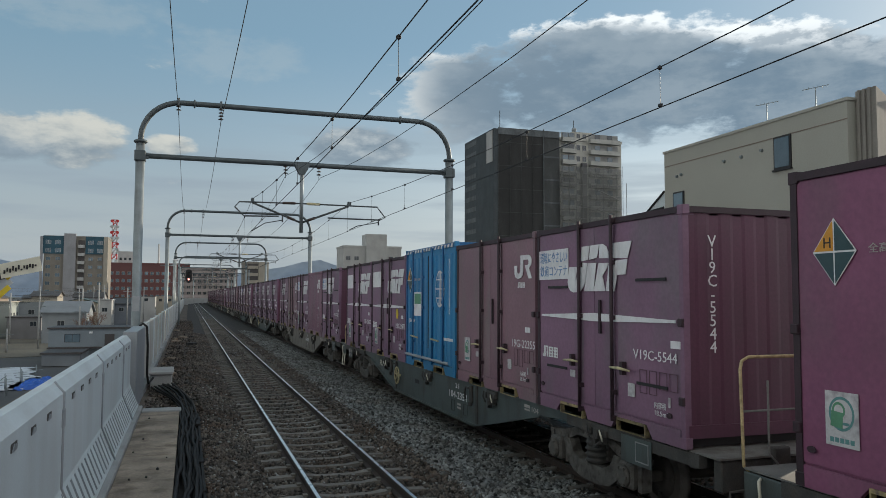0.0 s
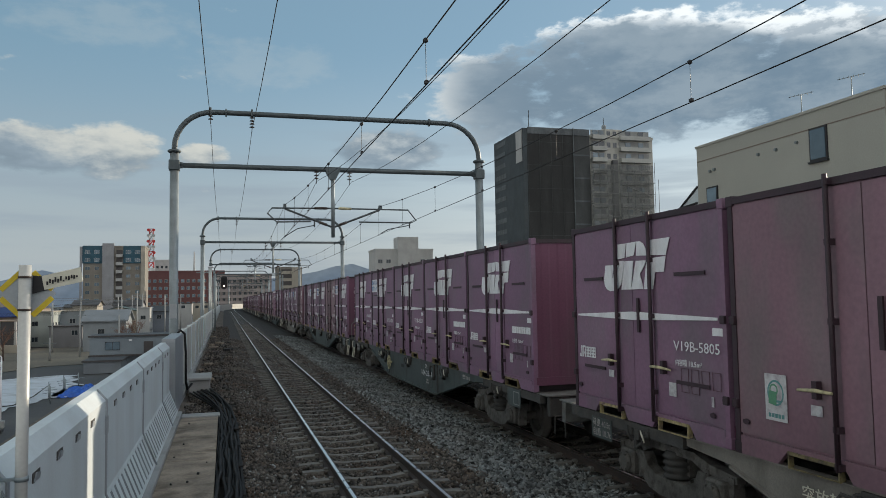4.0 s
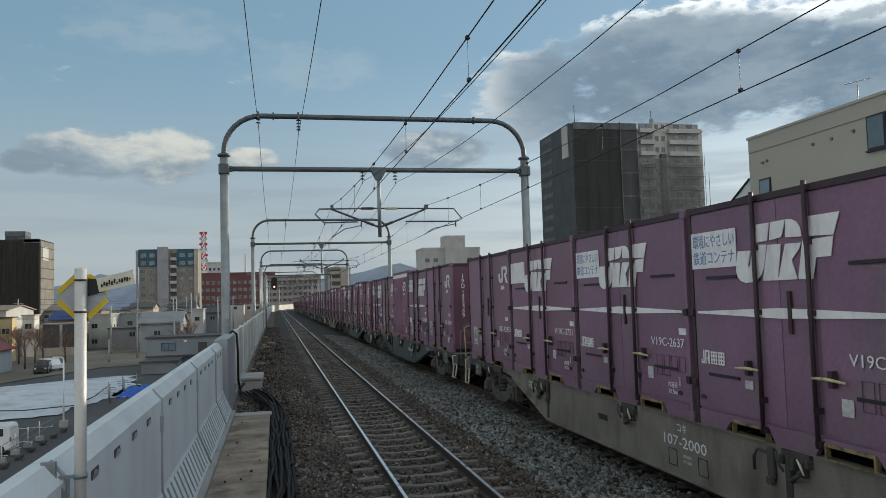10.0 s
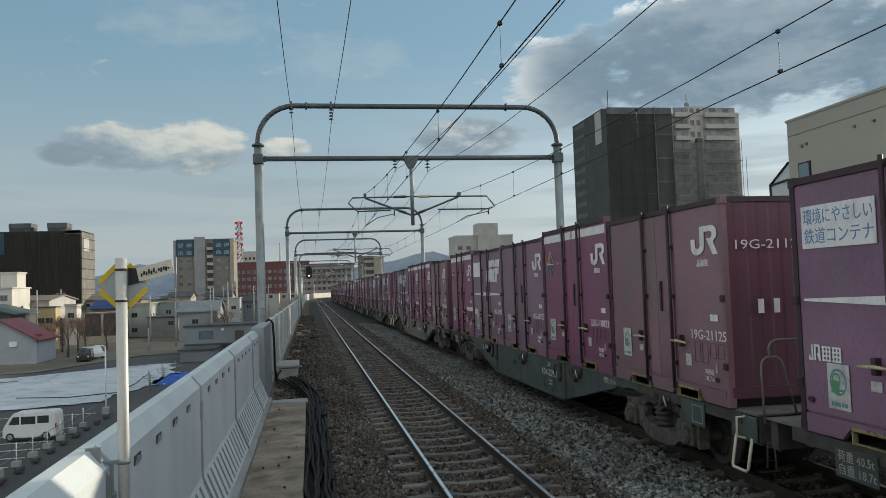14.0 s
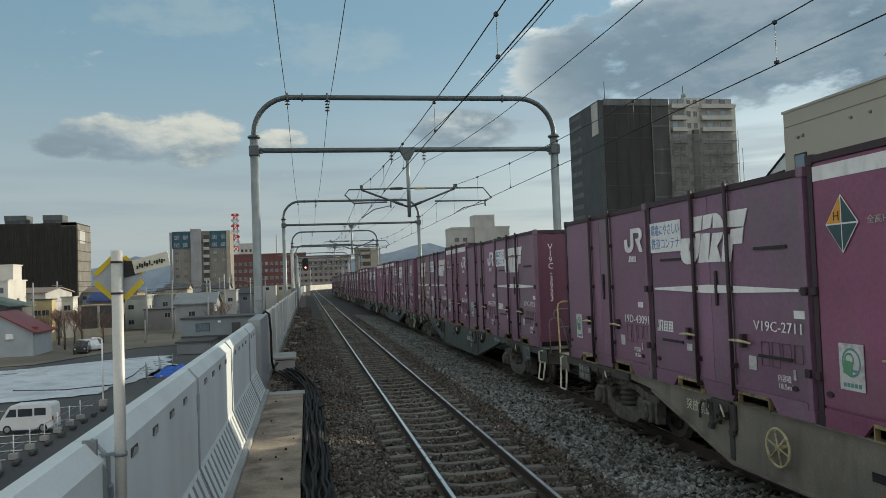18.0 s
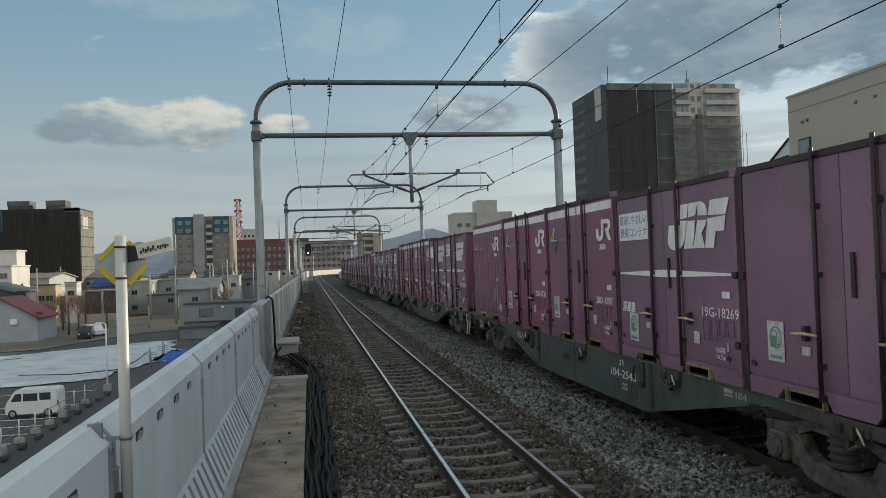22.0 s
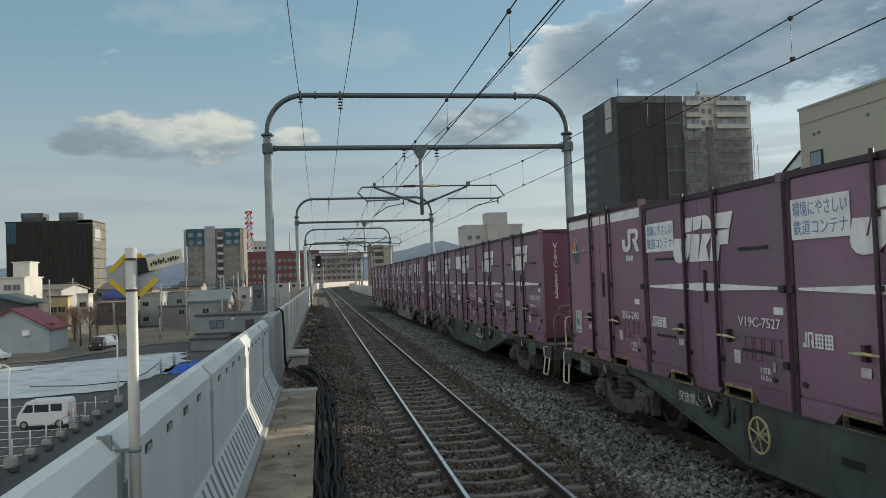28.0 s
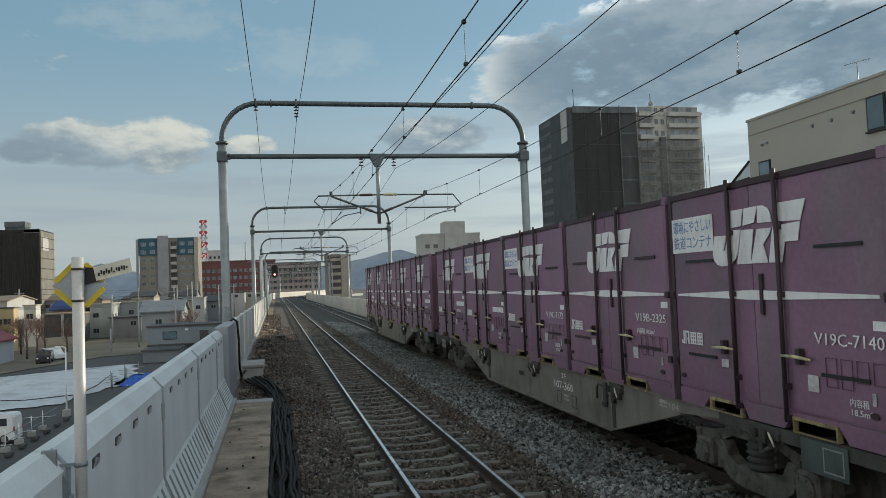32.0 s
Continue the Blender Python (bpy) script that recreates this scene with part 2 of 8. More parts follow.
# ---- materials ----
def mat(name, color, rough=0.7, metal=0.0, scale=6.0, vary=0.18, bump=0.15, fine=60.0, second=None, amount=0.5, rand=0.0, spec=0.5, streak=0.0, island=0.0):
    """A surface of one base colour with stains (scale), grain (fine), bump, an optional second colour in patches and vertical streaks."""
    m = bpy.data.materials.new(name)
    m.use_nodes = True
    nt = m.node_tree
    N, L = nt.nodes.new, nt.links.new
    b = nt.nodes["Principled BSDF"]
    b.inputs["Metallic"].default_value = metal
    b.inputs["Specular IOR Level"].default_value = spec
    tc = N("ShaderNodeTexCoord")
    n1, n2 = N("ShaderNodeTexNoise"), N("ShaderNodeTexNoise")
    place = tc.outputs["Object"]
    if rand:                                                   # another patch of the pattern on each object
        far, shift = N("ShaderNodeMath"), N("ShaderNodeVectorMath")
        far.operation, far.inputs[1].default_value = "MULTIPLY", 40.0
        L(N("ShaderNodeObjectInfo").outputs["Random"], far.inputs[0])
        shift.operation = "ADD"
        L(place, shift.inputs[0])
        L(far.outputs[0], shift.inputs[1])
        place = shift.outputs[0]
    for n, sc in ((n1, scale), (n2, fine)):
        L(place, n.inputs["Vector"])
        n.inputs["Scale"].default_value, n.inputs["Detail"].default_value = sc, 4.0
    r1 = N("ShaderNodeMapRange")
    L(n1.outputs[0], r1.inputs[0])
    r1.inputs[1].default_value, r1.inputs[2].default_value = 0.3, 0.7
    r1.inputs[3].default_value, r1.inputs[4].default_value = 1.0 - vary, 1.0 + vary
    r2 = N("ShaderNodeMapRange")
    L(n2.outputs[0], r2.inputs[0])
    r2.inputs[1].default_value, r2.inputs[2].default_value = 0.3, 0.7
    r2.inputs[3].default_value, r2.inputs[4].default_value = 1.0 - vary * 0.6, 1.0 + vary * 0.6
    mul = N("ShaderNodeMath")
    mul.operation = "MULTIPLY"
    L(r1.outputs[0], mul.inputs[0])
    L(r2.outputs[0], mul.inputs[1])
    fac = mul.outputs[0]

    def times(a, k, src):
        o = N("ShaderNodeMapRange")
        L(src, o.inputs[0])
        o.inputs[3].default_value, o.inputs[4].default_value = 1.0 - k, 1.0 + k
        p = N("ShaderNodeMath")
        p.operation = "MULTIPLY"
        L(a, p.inputs[0])
        L(o.outputs[0], p.inputs[1])
        return p.outputs[0]
    if rand:
        fac = times(fac, rand, N("ShaderNodeObjectInfo").outputs["Random"])
    if island:
        fac = times(fac, island, N("ShaderNodeNewGeometry").outputs["Random Per Island"])
    base = N("ShaderNodeRGB")
    base.outputs[0].default_value = (*color, 1)
    col = base.outputs[0]
    if second:
        pn, pr, mx = N("ShaderNodeTexNoise"), N("ShaderNodeMapRange"), N("ShaderNodeMix")
        mp = N("ShaderNodeMapping")
        L(place, mp.inputs[0])
        if streak:
            mp.inputs["Scale"].default_value = (1.0, 1.0, streak)
        L(mp.outputs[0], pn.inputs["Vector"])
        pn.inputs["Scale"].default_value, pn.inputs["Detail"].default_value = scale * 1.7, 6.0
        L(pn.outputs[0], pr.inputs[0])
        pr.inputs[1].default_value, pr.inputs[2].default_value, pr.inputs[4].default_value = 0.48, 0.68, amount
        mx.data_type = "RGBA"
        L(pr.outputs[0], mx.inputs[0])
        L(col, mx.inputs[6])
        mx.inputs[7].default_value = (*second, 1)
        col = mx.outputs[2]
    sc = N("ShaderNodeVectorMath")
    sc.operation = "SCALE"
    L(col, sc.inputs[0])
    L(fac, sc.inputs[3])
    L(sc.outputs[0], b.inputs["Base Color"])
    rr = N("ShaderNodeMapRange")
    L(n1.outputs[0], rr.inputs[0])
    rr.inputs[3].default_value, rr.inputs[4].default_value = max(0.02, rough - 0.12), min(1.0, rough + 0.12)
    L(rr.outputs[0], b.inputs["Roughness"])
    if bump:
        bp = N("ShaderNodeBump")
        bp.inputs["Strength"].default_value, bp.inputs["Distance"].default_value = bump, 0.01
        L(n2.outputs[0], bp.inputs["Height"])
        L(bp.outputs[0], b.inputs["Normal"])
    return m


def glow(name, color, strength):
    m = bpy.data.materials.new(name)
    m.use_nodes = True
    b = m.node_tree.nodes["Principled BSDF"]
    b.inputs["Base Color"].default_value = (*color, 1)
    b.inputs["Emission Color"].default_value = (*color, 1)
    b.inputs["Emission Strength"].default_value = strength
    return m


def purple(name, color, dull, rough=0.52):
    return mat(name, color, rough, 0, 0.9, 0.15, 0.05, 22, second=dull, amount=0.9, rand=0.09, streak=0.42)


# the fleet's paint has aged in different ways: bluish, plain, brownish; and the fresher red of the taller type
PURPLES = [purple("container_paint_bluish", (0.200, 0.112, 0.182), (0.170, 0.130, 0.166)), purple("container_paint", (0.204, 0.114, 0.178), (0.170, 0.130, 0.162)), purple("container_paint_brownish", (0.218, 0.124, 0.156), (0.180, 0.140, 0.148))]
REDS = [purple("container_paint_fresh", (0.205, 0.070, 0.135), (0.172, 0.082, 0.124), 0.48), purple("container_paint_fading", (0.198, 0.086, 0.150), (0.162, 0.104, 0.140)), purple("container_paint_faded", (0.225, 0.118, 0.172), (0.190, 0.135, 0.165))]
WORDS = ["bluish purple", "purple", "brownish purple"]
TINT = [1]                                                     # which of them the next container takes
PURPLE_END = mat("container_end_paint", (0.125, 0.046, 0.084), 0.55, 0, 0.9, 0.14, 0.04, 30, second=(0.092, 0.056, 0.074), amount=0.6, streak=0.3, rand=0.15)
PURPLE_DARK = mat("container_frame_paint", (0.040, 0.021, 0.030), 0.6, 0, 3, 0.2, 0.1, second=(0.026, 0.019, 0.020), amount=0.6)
BLUE = mat("blue_container_paint", (0.022, 0.20, 0.42), 0.45, 0, 1.2, 0.12, 0.05, 30, second=(0.03, 0.16, 0.31), amount=0.6, streak=0.3)
BLUE_DARK = mat("blue_container_frame", (0.012, 0.11, 0.28), 0.5, 0, 2, 0.15)
WHITE = mat("white_marking", (0.72, 0.73, 0.75), 0.6, 0, 5, 0.07, 0.0, second=(0.42, 0.38, 0.42), amount=0.45, streak=0.3)
WHITE_OLD = mat("yellowed_plate", (0.62, 0.60, 0.50), 0.6, 0, 5, 0.08, 0.0)
STICKER = mat("sticker_sheet", (0.52, 0.52, 0.53), 0.6, 0, 6, 0.12, 0.0, second=(0.30, 0.27, 0.30), amount=0.8)
STICKER_OLD = mat("faded_sticker_sheet", (0.40, 0.38, 0.36), 0.65, 0, 6, 0.15, 0.0, second=(0.24, 0.20, 0.22), amount=0.9)
TEXTBLUE = mat("plate_lettering", (0.12, 0.24, 0.45), 0.6, 0, 5, 0.05, 0.0)
BLACK = mat("black_paint", (0.015, 0.015, 0.017), 0.6, 0, 5, 0.2)
YELLOW = mat("yellow_paint", (0.50, 0.40, 0.22), 0.55, 0, 12, 0.2, 0.1, second=(0.25, 0.18, 0.08), amount=0.7)
RIM_WORN = mat("worn_pocket_paint", (0.30, 0.245, 0.12), 0.65, 0, 7, 0.25, 0.1, second=(0.11, 0.08, 0.07), amount=1.0, rand=0.4)
YELLOW_PALE = mat("pale_yellow_paint", (0.50, 0.45, 0.27), 0.6, 0, 10, 0.2, 0.1, second=(0.2, 0.17, 0.12), amount=0.7)
ORANGE = mat("orange_paint", (0.65, 0.30, 0.03), 0.5, 0, 12, 0.1)
SLATE = mat("dark_green_plate", (0.03, 0.07, 0.08), 0.5, 0, 12, 0.1)
GREENLOGO = mat("green_print", (0.10, 0.27, 0.16), 0.6, 0, 12, 0.1)
TEALLOGO = mat("teal_print", (0.10, 0.25, 0.25), 0.6, 0, 12, 0.1)
WAGON_GREEN = mat("wagon_grey_green", (0.074, 0.094, 0.094), 0.6, 0, 1.6, 0.25, 0.1, second=(0.050, 0.052, 0.047), amount=0.9, streak=0.4)
WAGON_BROWN = mat("wagon_dusty_grey", (0.20, 0.185, 0.165), 0.7, 0, 1.6, 0.2, 0.1, second=(0.10, 0.085, 0.07), amount=0.7, streak=0.4)
PURPLE_LINE = mat("faded_line_paint", (0.105, 0.05, 0.072), 0.6, 0, 5, 0.1, 0.0)
UNDER = mat("grimy_black_iron", (0.062, 0.060, 0.058), 0.8, 0.1, 4, 0.3, 0.3, second=(0.08, 0.068, 0.058))
PLATE_WORN = mat("worn_platform_steel", (0.17, 0.17, 0.162), 0.7, 0.1, 3, 0.25, 0.2, second=(0.085, 0.075, 0.065), amount=0.7)
BOGIE = mat("bogie_iron", (0.115, 0.108, 0.10), 0.8, 0.05, 5, 0.35, 0.3, second=(0.045, 0.037, 0.031), amount=0.85)
WHEEL = mat("wheel_steel", (0.12, 0.108, 0.098), 0.75, 0.2, 5, 0.25, 0.2)
RAIL_GREY = mat("dull_handrail", (0.17, 0.17, 0.165), 0.55, 0.3, 12, 0.2)
PIPE_GREY = mat("grey_handrail", (0.30, 0.31, 0.31), 0.5, 0.3, 12, 0.15)
RAIL_TOP = mat("polished_rail", (0.95, 0.93, 0.90), 0.3, 1.0, 4, 0.08, 0.02)
RAIL_SIDE = mat("rusty_rail", (0.05, 0.037, 0.032), 0.8, 0.1, 5, 0.25, 0.3, second=(0.075, 0.045, 0.032))
SLEEPER = mat("sleeper_concrete", (0.165, 0.155, 0.142), 0.9, 0, 4, 0.2, 0.3, second=(0.12, 0.10, 0.08), amount=0.6, rand=0.25)
# darker than the stones: shade in their gaps is put into the colour
BALLAST = mat("ballast_bed", (0.04, 0.035, 0.031), 0.95, 0, 0.5, 0.18, 1.0, 18, second=(0.035, 0.03, 0.027), amount=0.8)
STONE = mat("ballast_stone", (0.095, 0.083, 0.073), 0.9, 0, 0.45, 0.3, 0.4, 40, second=(0.08, 0.055, 0.04), amount=0.9, island=0.85)
STONE_GREY = mat("ballast_stone_grey", (0.18, 0.19, 0.19), 0.9, 0, 0.6, 0.3, 0.4, 40, second=(0.12, 0.115, 0.105), amount=0.9, island=0.9)
CONCRETE = mat("walkway_concrete", (0.285, 0.232, 0.180), 0.92, 0, 1.5, 0.34, 0.4, 45, second=(0.135, 0.105, 0.078), amount=1.0)
CONCRETE_GREY = mat("grey_concrete", (0.33, 0.335, 0.33), 0.9, 0, 0.8, 0.15, 0.25, 40, second=(0.24, 0.235, 0.22), amount=0.6, streak=0.3)
PARAPET = mat("parapet_panel", (0.565, 0.62, 0.645), 0.8, 0, 0.8, 0.07, 0.1, 50, second=(0.47, 0.49, 0.50), amount=0.5, streak=0.25, rand=0.06)
PARAPET_FAR = mat("parapet_coated", (0.50, 0.49, 0.46), 0.8, 0, 0.8, 0.1, 0.1, 50, second=(0.38, 0.36, 0.33), amount=0.6, streak=0.25, rand=0.1)
METALPLATE = mat("grey_sheet_metal", (0.33, 0.35, 0.37), 0.55, 0.4, 2, 0.1)
GALV = mat("galvanised_steel", (0.24, 0.275, 0.29), 0.55, 0.5, 3, 0.15, 0.1, second=(0.20, 0.21, 0.215), amount=0.6, streak=0.2)
GALV_DARK = mat("weathered_galvanised_tube", (0.085, 0.095, 0.10), 0.55, 0.4, 3, 0.15, 0.1)
GANTRY = mat("painted_gantry_steel", (0.085, 0.105, 0.115), 0.5, 0.2, 3, 0.15, 0.1, second=(0.055, 0.068, 0.072), amount=0.6, streak=0.2)
WIRE = mat("wire_copper_dark", (0.03, 0.03, 0.03), 0.6, 0.4, 5, 0.1, 0.0)
INSUL = mat("brown_porcelain", (0.05, 0.035, 0.03), 0.3, 0, 5, 0.1, 0.0)
CABLE = mat("black_cable_sheath", (0.022, 0.021, 0.021), 0.75, 0, 8, 0.3, 0.2, second=(0.045, 0.04, 0.035), amount=0.6, spec=0.2)
ASPHALT = mat("asphalt", (0.062, 0.063, 0.066), 0.9, 0, 0.08, 0.2, 0.3, 3, second=(0.088, 0.085, 0.08), amount=0.7)
EARTH = mat("bare_earth", (0.165, 0.142, 0.108), 0.95, 0, 0.06, 0.25, 0.3, 2, second=(0.095, 0.085, 0.072), amount=0.7)
SNOW = mat("snow", (0.52, 0.56, 0.61), 0.75, 0, 0.3, 0.09, 0.6, 3, second=(0.36, 0.38, 0.40), amount=0.75)
LINE = mat("road_line_paint", (0.62, 0.62, 0.60), 0.8, 0, 1, 0.15)
# pale and bluish because the distance haze is put into the colour
HILL = mat("far_hill", (0.19, 0.24, 0.31), 1.0, 0, 0.002, 0.15, 0.0, 0.03, second=(0.30, 0.34, 0.38), amount=0.6)
GLASS_DARK = mat("window_glass", (0.03, 0.04, 0.05), 0.12, 0.0, 1, 0.2, 0.0, spec=0.8, rand=0.4)
# bluer copy of the glass, a sky reflection put into its colour
GLASS_BLUE = mat("window_glass_sky", (0.10, 0.15, 0.19), 0.12, 0.0, 1, 0.2, 0.0, spec=0.9, rand=0.3)
BARK = mat("bark", (0.10, 0.07, 0.055), 0.9, 0, 6, 0.2, 0.4)
TWIG = mat("bare_twigs", (0.20, 0.115, 0.085), 0.9, 0, 6, 0.2, 0.0)


def paint(name, color, rough=0.85, vary=0.1, second=None, scale=0.35):
    return mat(name, color, rough, 0, scale, vary, 0.08, 12, second=second or tuple(c * 0.78 for c in color), amount=0.45, streak=0.35)


# ---- building tools ----
def box(bm, x0, x1, y0, y1, z0, z1, bevel=0.0):
    v = [bm.verts.new((x, y, z)) for x in (x0, x1) for y in (y0, y1) for z in (z0, z1)]
    fs = [bm.faces.new([v[i] for i in q]) for q in ((0, 1, 3, 2), (4, 6, 7, 5), (0, 4, 5, 1), (2, 3, 7, 6), (0, 2, 6, 4), (1, 5, 7, 3))]
    if bevel:
        bmesh.ops.bevel(bm, geom=list({e for f in fs for e in f.edges}), offset=bevel, segments=1, affect="EDGES")
    return bm


def tube(bm, pts, r, n=8, caps=True):
    """A round bar along a line of points; r: one radius, or one for each point."""
    pts = [Vector(p) for p in pts]
    rs = r if isinstance(r, (list, tuple)) else [r] * len(pts)
    rings = []
    runs = [(b - a).normalized() for a, b in zip(pts, pts[1:])]
    axes = [Vector((0, 0, 1)), Vector((1, 0, 0)), Vector((0, 1, 0))]
    ref = min(axes, key=lambda v: round(max(abs(v.dot(d)) for d in runs), 2))    # the axis that no stretch runs along
    for i, p in enumerate(pts):
        d = (pts[min(i + 1, len(pts) - 1)] - pts[max(i - 1, 0)]).normalized()
        u = d.cross(ref).normalized()
        w = d.cross(u).normalized()
        rings.append([bm.verts.new(p + rs[i] * (math.cos(2 * math.pi * k / n) * u + math.sin(2 * math.pi * k / n) * w)) for k in range(n)])
    for a, b in zip(rings, rings[1:]):
        for k in range(n):
            bm.faces.new((a[k], a[(k + 1) % n], b[(k + 1) % n], b[k])).smooth = True
    if caps:
        bm.faces.new(rings[0][::-1])
        bm.faces.new(rings[-1])
    return bm


def prism(bm, poly, axis, a, b):
    """Extrudes a flat outline along an axis ('x', 'y' or 'z') from a to b; the outline is in the other two axes, in order."""
    def at(p, q):
        return {"x": (q, p[0], p[1]), "y": (p[0], q, p[1]), "z": (p[0], p[1], q)}[axis]
    A = [bm.verts.new(at(p, a)) for p in poly]
    B = [bm.verts.new(at(p, b)) for p in poly]
    n = len(poly)
    for i in range(n):
        bm.faces.new((A[i], A[(i + 1) % n], B[(i + 1) % n], B[i]))
    bm.faces.new(A[::-1])
    bm.faces.new(B)
    return bm


def mesh(name, bm, material):
    bmesh.ops.recalc_face_normals(bm, faces=bm.faces)
    me = bpy.data.meshes.new(name)
    bm.to_mesh(me)
    bm.free()
    me.materials.append(material)
    return me


def part(name, bm, material, parent, label=""):
    ob = new(name, bm if isinstance(bm, bpy.types.Mesh) else mesh(name, bm, material))
    ob.parent = parent
    if name in ("number", "lettering", "end_number"):          # rows of characters count as one part
        tagged(ob, kind="stuff")
    return tagged(ob, label)


def piece(name, me, parent, loc, rz=0.0):
    ob = new(name, me)
    ob.parent = parent
    ob.location = loc
    ob.rotation_euler = (0, 0, rz)
    return ob


def thing(name, label, category, group="", loc=(0, 0, 0), rz=0.0, kind=""):
    ob = new(name)
    ob.location, ob.rotation_euler = loc, (0, 0, rz)
    return tagged(ob, label, category, group, kind)


def solid(name, bm, material, label, category, group="", loc=(0, 0, 0), rz=0.0, kind=""):
    ob = new(name, mesh(name, bm, material))
    ob.location, ob.rotation_euler = loc, (0, 0, rz)
    return tagged(ob, label, category, group, kind)


_texts = {}


def text_mesh(txt, size, material, stretch=1.0, vertical=False, thick=0.0015, width=0.0):
    key = (txt, size, material.name, stretch, vertical, width)
    if key not in _texts:
        cu = bpy.data.curves.new("lettering", "FONT")
        cu.body = "\n".join(txt) if vertical else txt
        cu.size, cu.align_x, cu.extrude, cu.resolution_u = size, "CENTER" if vertical else "LEFT", thick, 2
        cu.space_line = 0.78
        ob = bpy.data.objects.new("lettering", cu)
        me = bpy.data.meshes.new_from_object(ob)
        bpy.data.objects.remove(ob)
        if width:
            span = [v.co.x for v in me.vertices]
            stretch = width / (max(span) - min(span))
        # letters lie in the x-y plane: turn them to read along -y on a wall that faces -x
        for v in me.vertices:
            a, b, c = v.co
            v.co = (-c, -a * stretch, b)
        me.materials.clear()
        me.materials.append(material)
        _texts[key] = me
    return _texts[key]


def B():
    return bmesh.new()


# ---- the viaduct: tracks straight for 220 m, then a long curve to the right ----
BEND, RADIUS, T2 = 220.0, 350.0, 4.215      # where the curve begins, its radius, the far track's centre
DROP = -0.17                                # the far track lies a little lower


def along(x, s):
    """The place and heading of a point x metres right of the near track's centre, s metres along the line."""
    if s <= BEND:
        return x, s, 0.0
    a = (s - BEND) / RADIUS
    r = RADIUS - x
    return RADIUS - r * math.cos(a), BEND + r * math.sin(a), -a


STATIONS = [-30.0, 0.0, 40.0, 90.0, 150.0, BEND] + [BEND + 10.0 * i for i in range(1, 16)]


def sweep(bm, outline, x, stations=STATIONS):
    """Drags an outline (sideways, height) along the line at x."""
    rings = []
    for s in stations:
        ring = []
        for u, z in outline:
            px, py, _ = along(x + u, s)
            ring.append(bm.verts.new((px, py, z)))
        rings.append(ring)
    n = len(outline)
    for a, b in zip(rings, rings[1:]):
        for k in range(n):
            bm.faces.new((a[k], a[(k + 1) % n], b[(k + 1) % n], b[k]))
    bm.faces.new(rings[0][::-1])
    bm.faces.new(rings[-1])
    return bm


def build_viaduct():
    deck = solid("viaduct_deck", sweep(B(), [(-3.55, -1.6), (7.2, -1.6), (7.2, -0.55), (-3.55, -0.55)], 0.0), CONCRETE_GREY,
                 "grey concrete deck slab of the railway viaduct", "viaduct", kind="structure")
    tagged(deck, category="viaduct")
    for y in range(-20, 330, 20):
        px, py, a = along(2.1, y)
        bm = B()
        for cx in (-3.4, 3.4):
            box(bm, cx - 0.6, cx + 0.6, -0.6, 0.6, -6.7, -2.2)
        box(bm, -4.6, 4.6, -0.7, 0.7, -2.2, -1.6)
        solid("viaduct_pier", bm, CONCRETE_GREY, "concrete double-column pier under the railway viaduct", "pier", "viaduct piers", (px, py, 0), a, kind="structure")
    # ballast bed with shoulders
    prof = [(-2.30, -0.6), (-2.30, -0.02), (-1.95, -0.03), (-1.72, -0.06), (-1.40, -0.11), (-1.08, -0.185), (1.08, -0.185), (1.5, -0.14), (2.2, -0.22), (2.85, -0.30), (3.15, -0.35), (5.28, -0.355), (5.7, -0.31), (6.3, -0.47), (6.3, -0.6)]
    bed = solid("ballast_bed", sweep(B(), prof, 0.0), BALLAST, "brown-grey crushed stone ballast bed", "ballast", kind="structure")
    return bed


def rail_profile(bm_side, bm_top, x, dz=0.0):
    side = [(-0.065, -0.155), (0.065, -0.155), (0.065, -0.14), (0.012, -0.12), (0.012, -0.045), (0.034, -0.03), (0.034, -0.006), (0.026, -0.0015), (-0.026, -0.0015), (-0.034, -0.006), (-0.034, -0.03), (-0.012, -0.045), (-0.012, -0.12), (-0.065, -0.14)]
    top = [(-0.025, -0.003), (0.020, -0.003), (0.020, 0.0), (-0.025, 0.0)]
    sweep(bm_side, [(u, z + dz) for u, z in side], x)
    sweep(bm_top, [(u, z + dz) for u, z in top], x)


def sleeper_mesh():
    bm = B()
    # a waisted concrete sleeper: higher under the rails, dipped in the middle
    sec = [(-1.0, 0.095, -0.145), (-0.78, 0.10, -0.135), (-0.42, 0.10, -0.135), (-0.25, 0.085, -0.158), (0.25, 0.085, -0.158), (0.42, 0.10, -0.135), (0.78, 0.10, -0.135), (1.0, 0.095, -0.145)]
    rings = []
    for x, w, z in sec:
        rings.append([bm.verts.new(p) for p in ((x, -w, -0.32), (x, -w * 0.78, z), (x, w * 0.78, z), (x, w, -0.32))])
    for a, b in zip(rings, rings[1:]):
        for k in range(3):
            bm.faces.new((a[k], a[k + 1], b[k + 1], b[k]))
    bm.faces.new(rings[0][::-1])
    bm.faces.new(rings[-1])
    for rx in (-0.566, 0.566):
        for s in (-1, 1):
            box(bm, rx + s * 0.075 - 0.03, rx + s * 0.075 + 0.03, -0.05, 0.05, -0.137, -0.108)
    return mesh("sleeper", bm, SLEEPER)


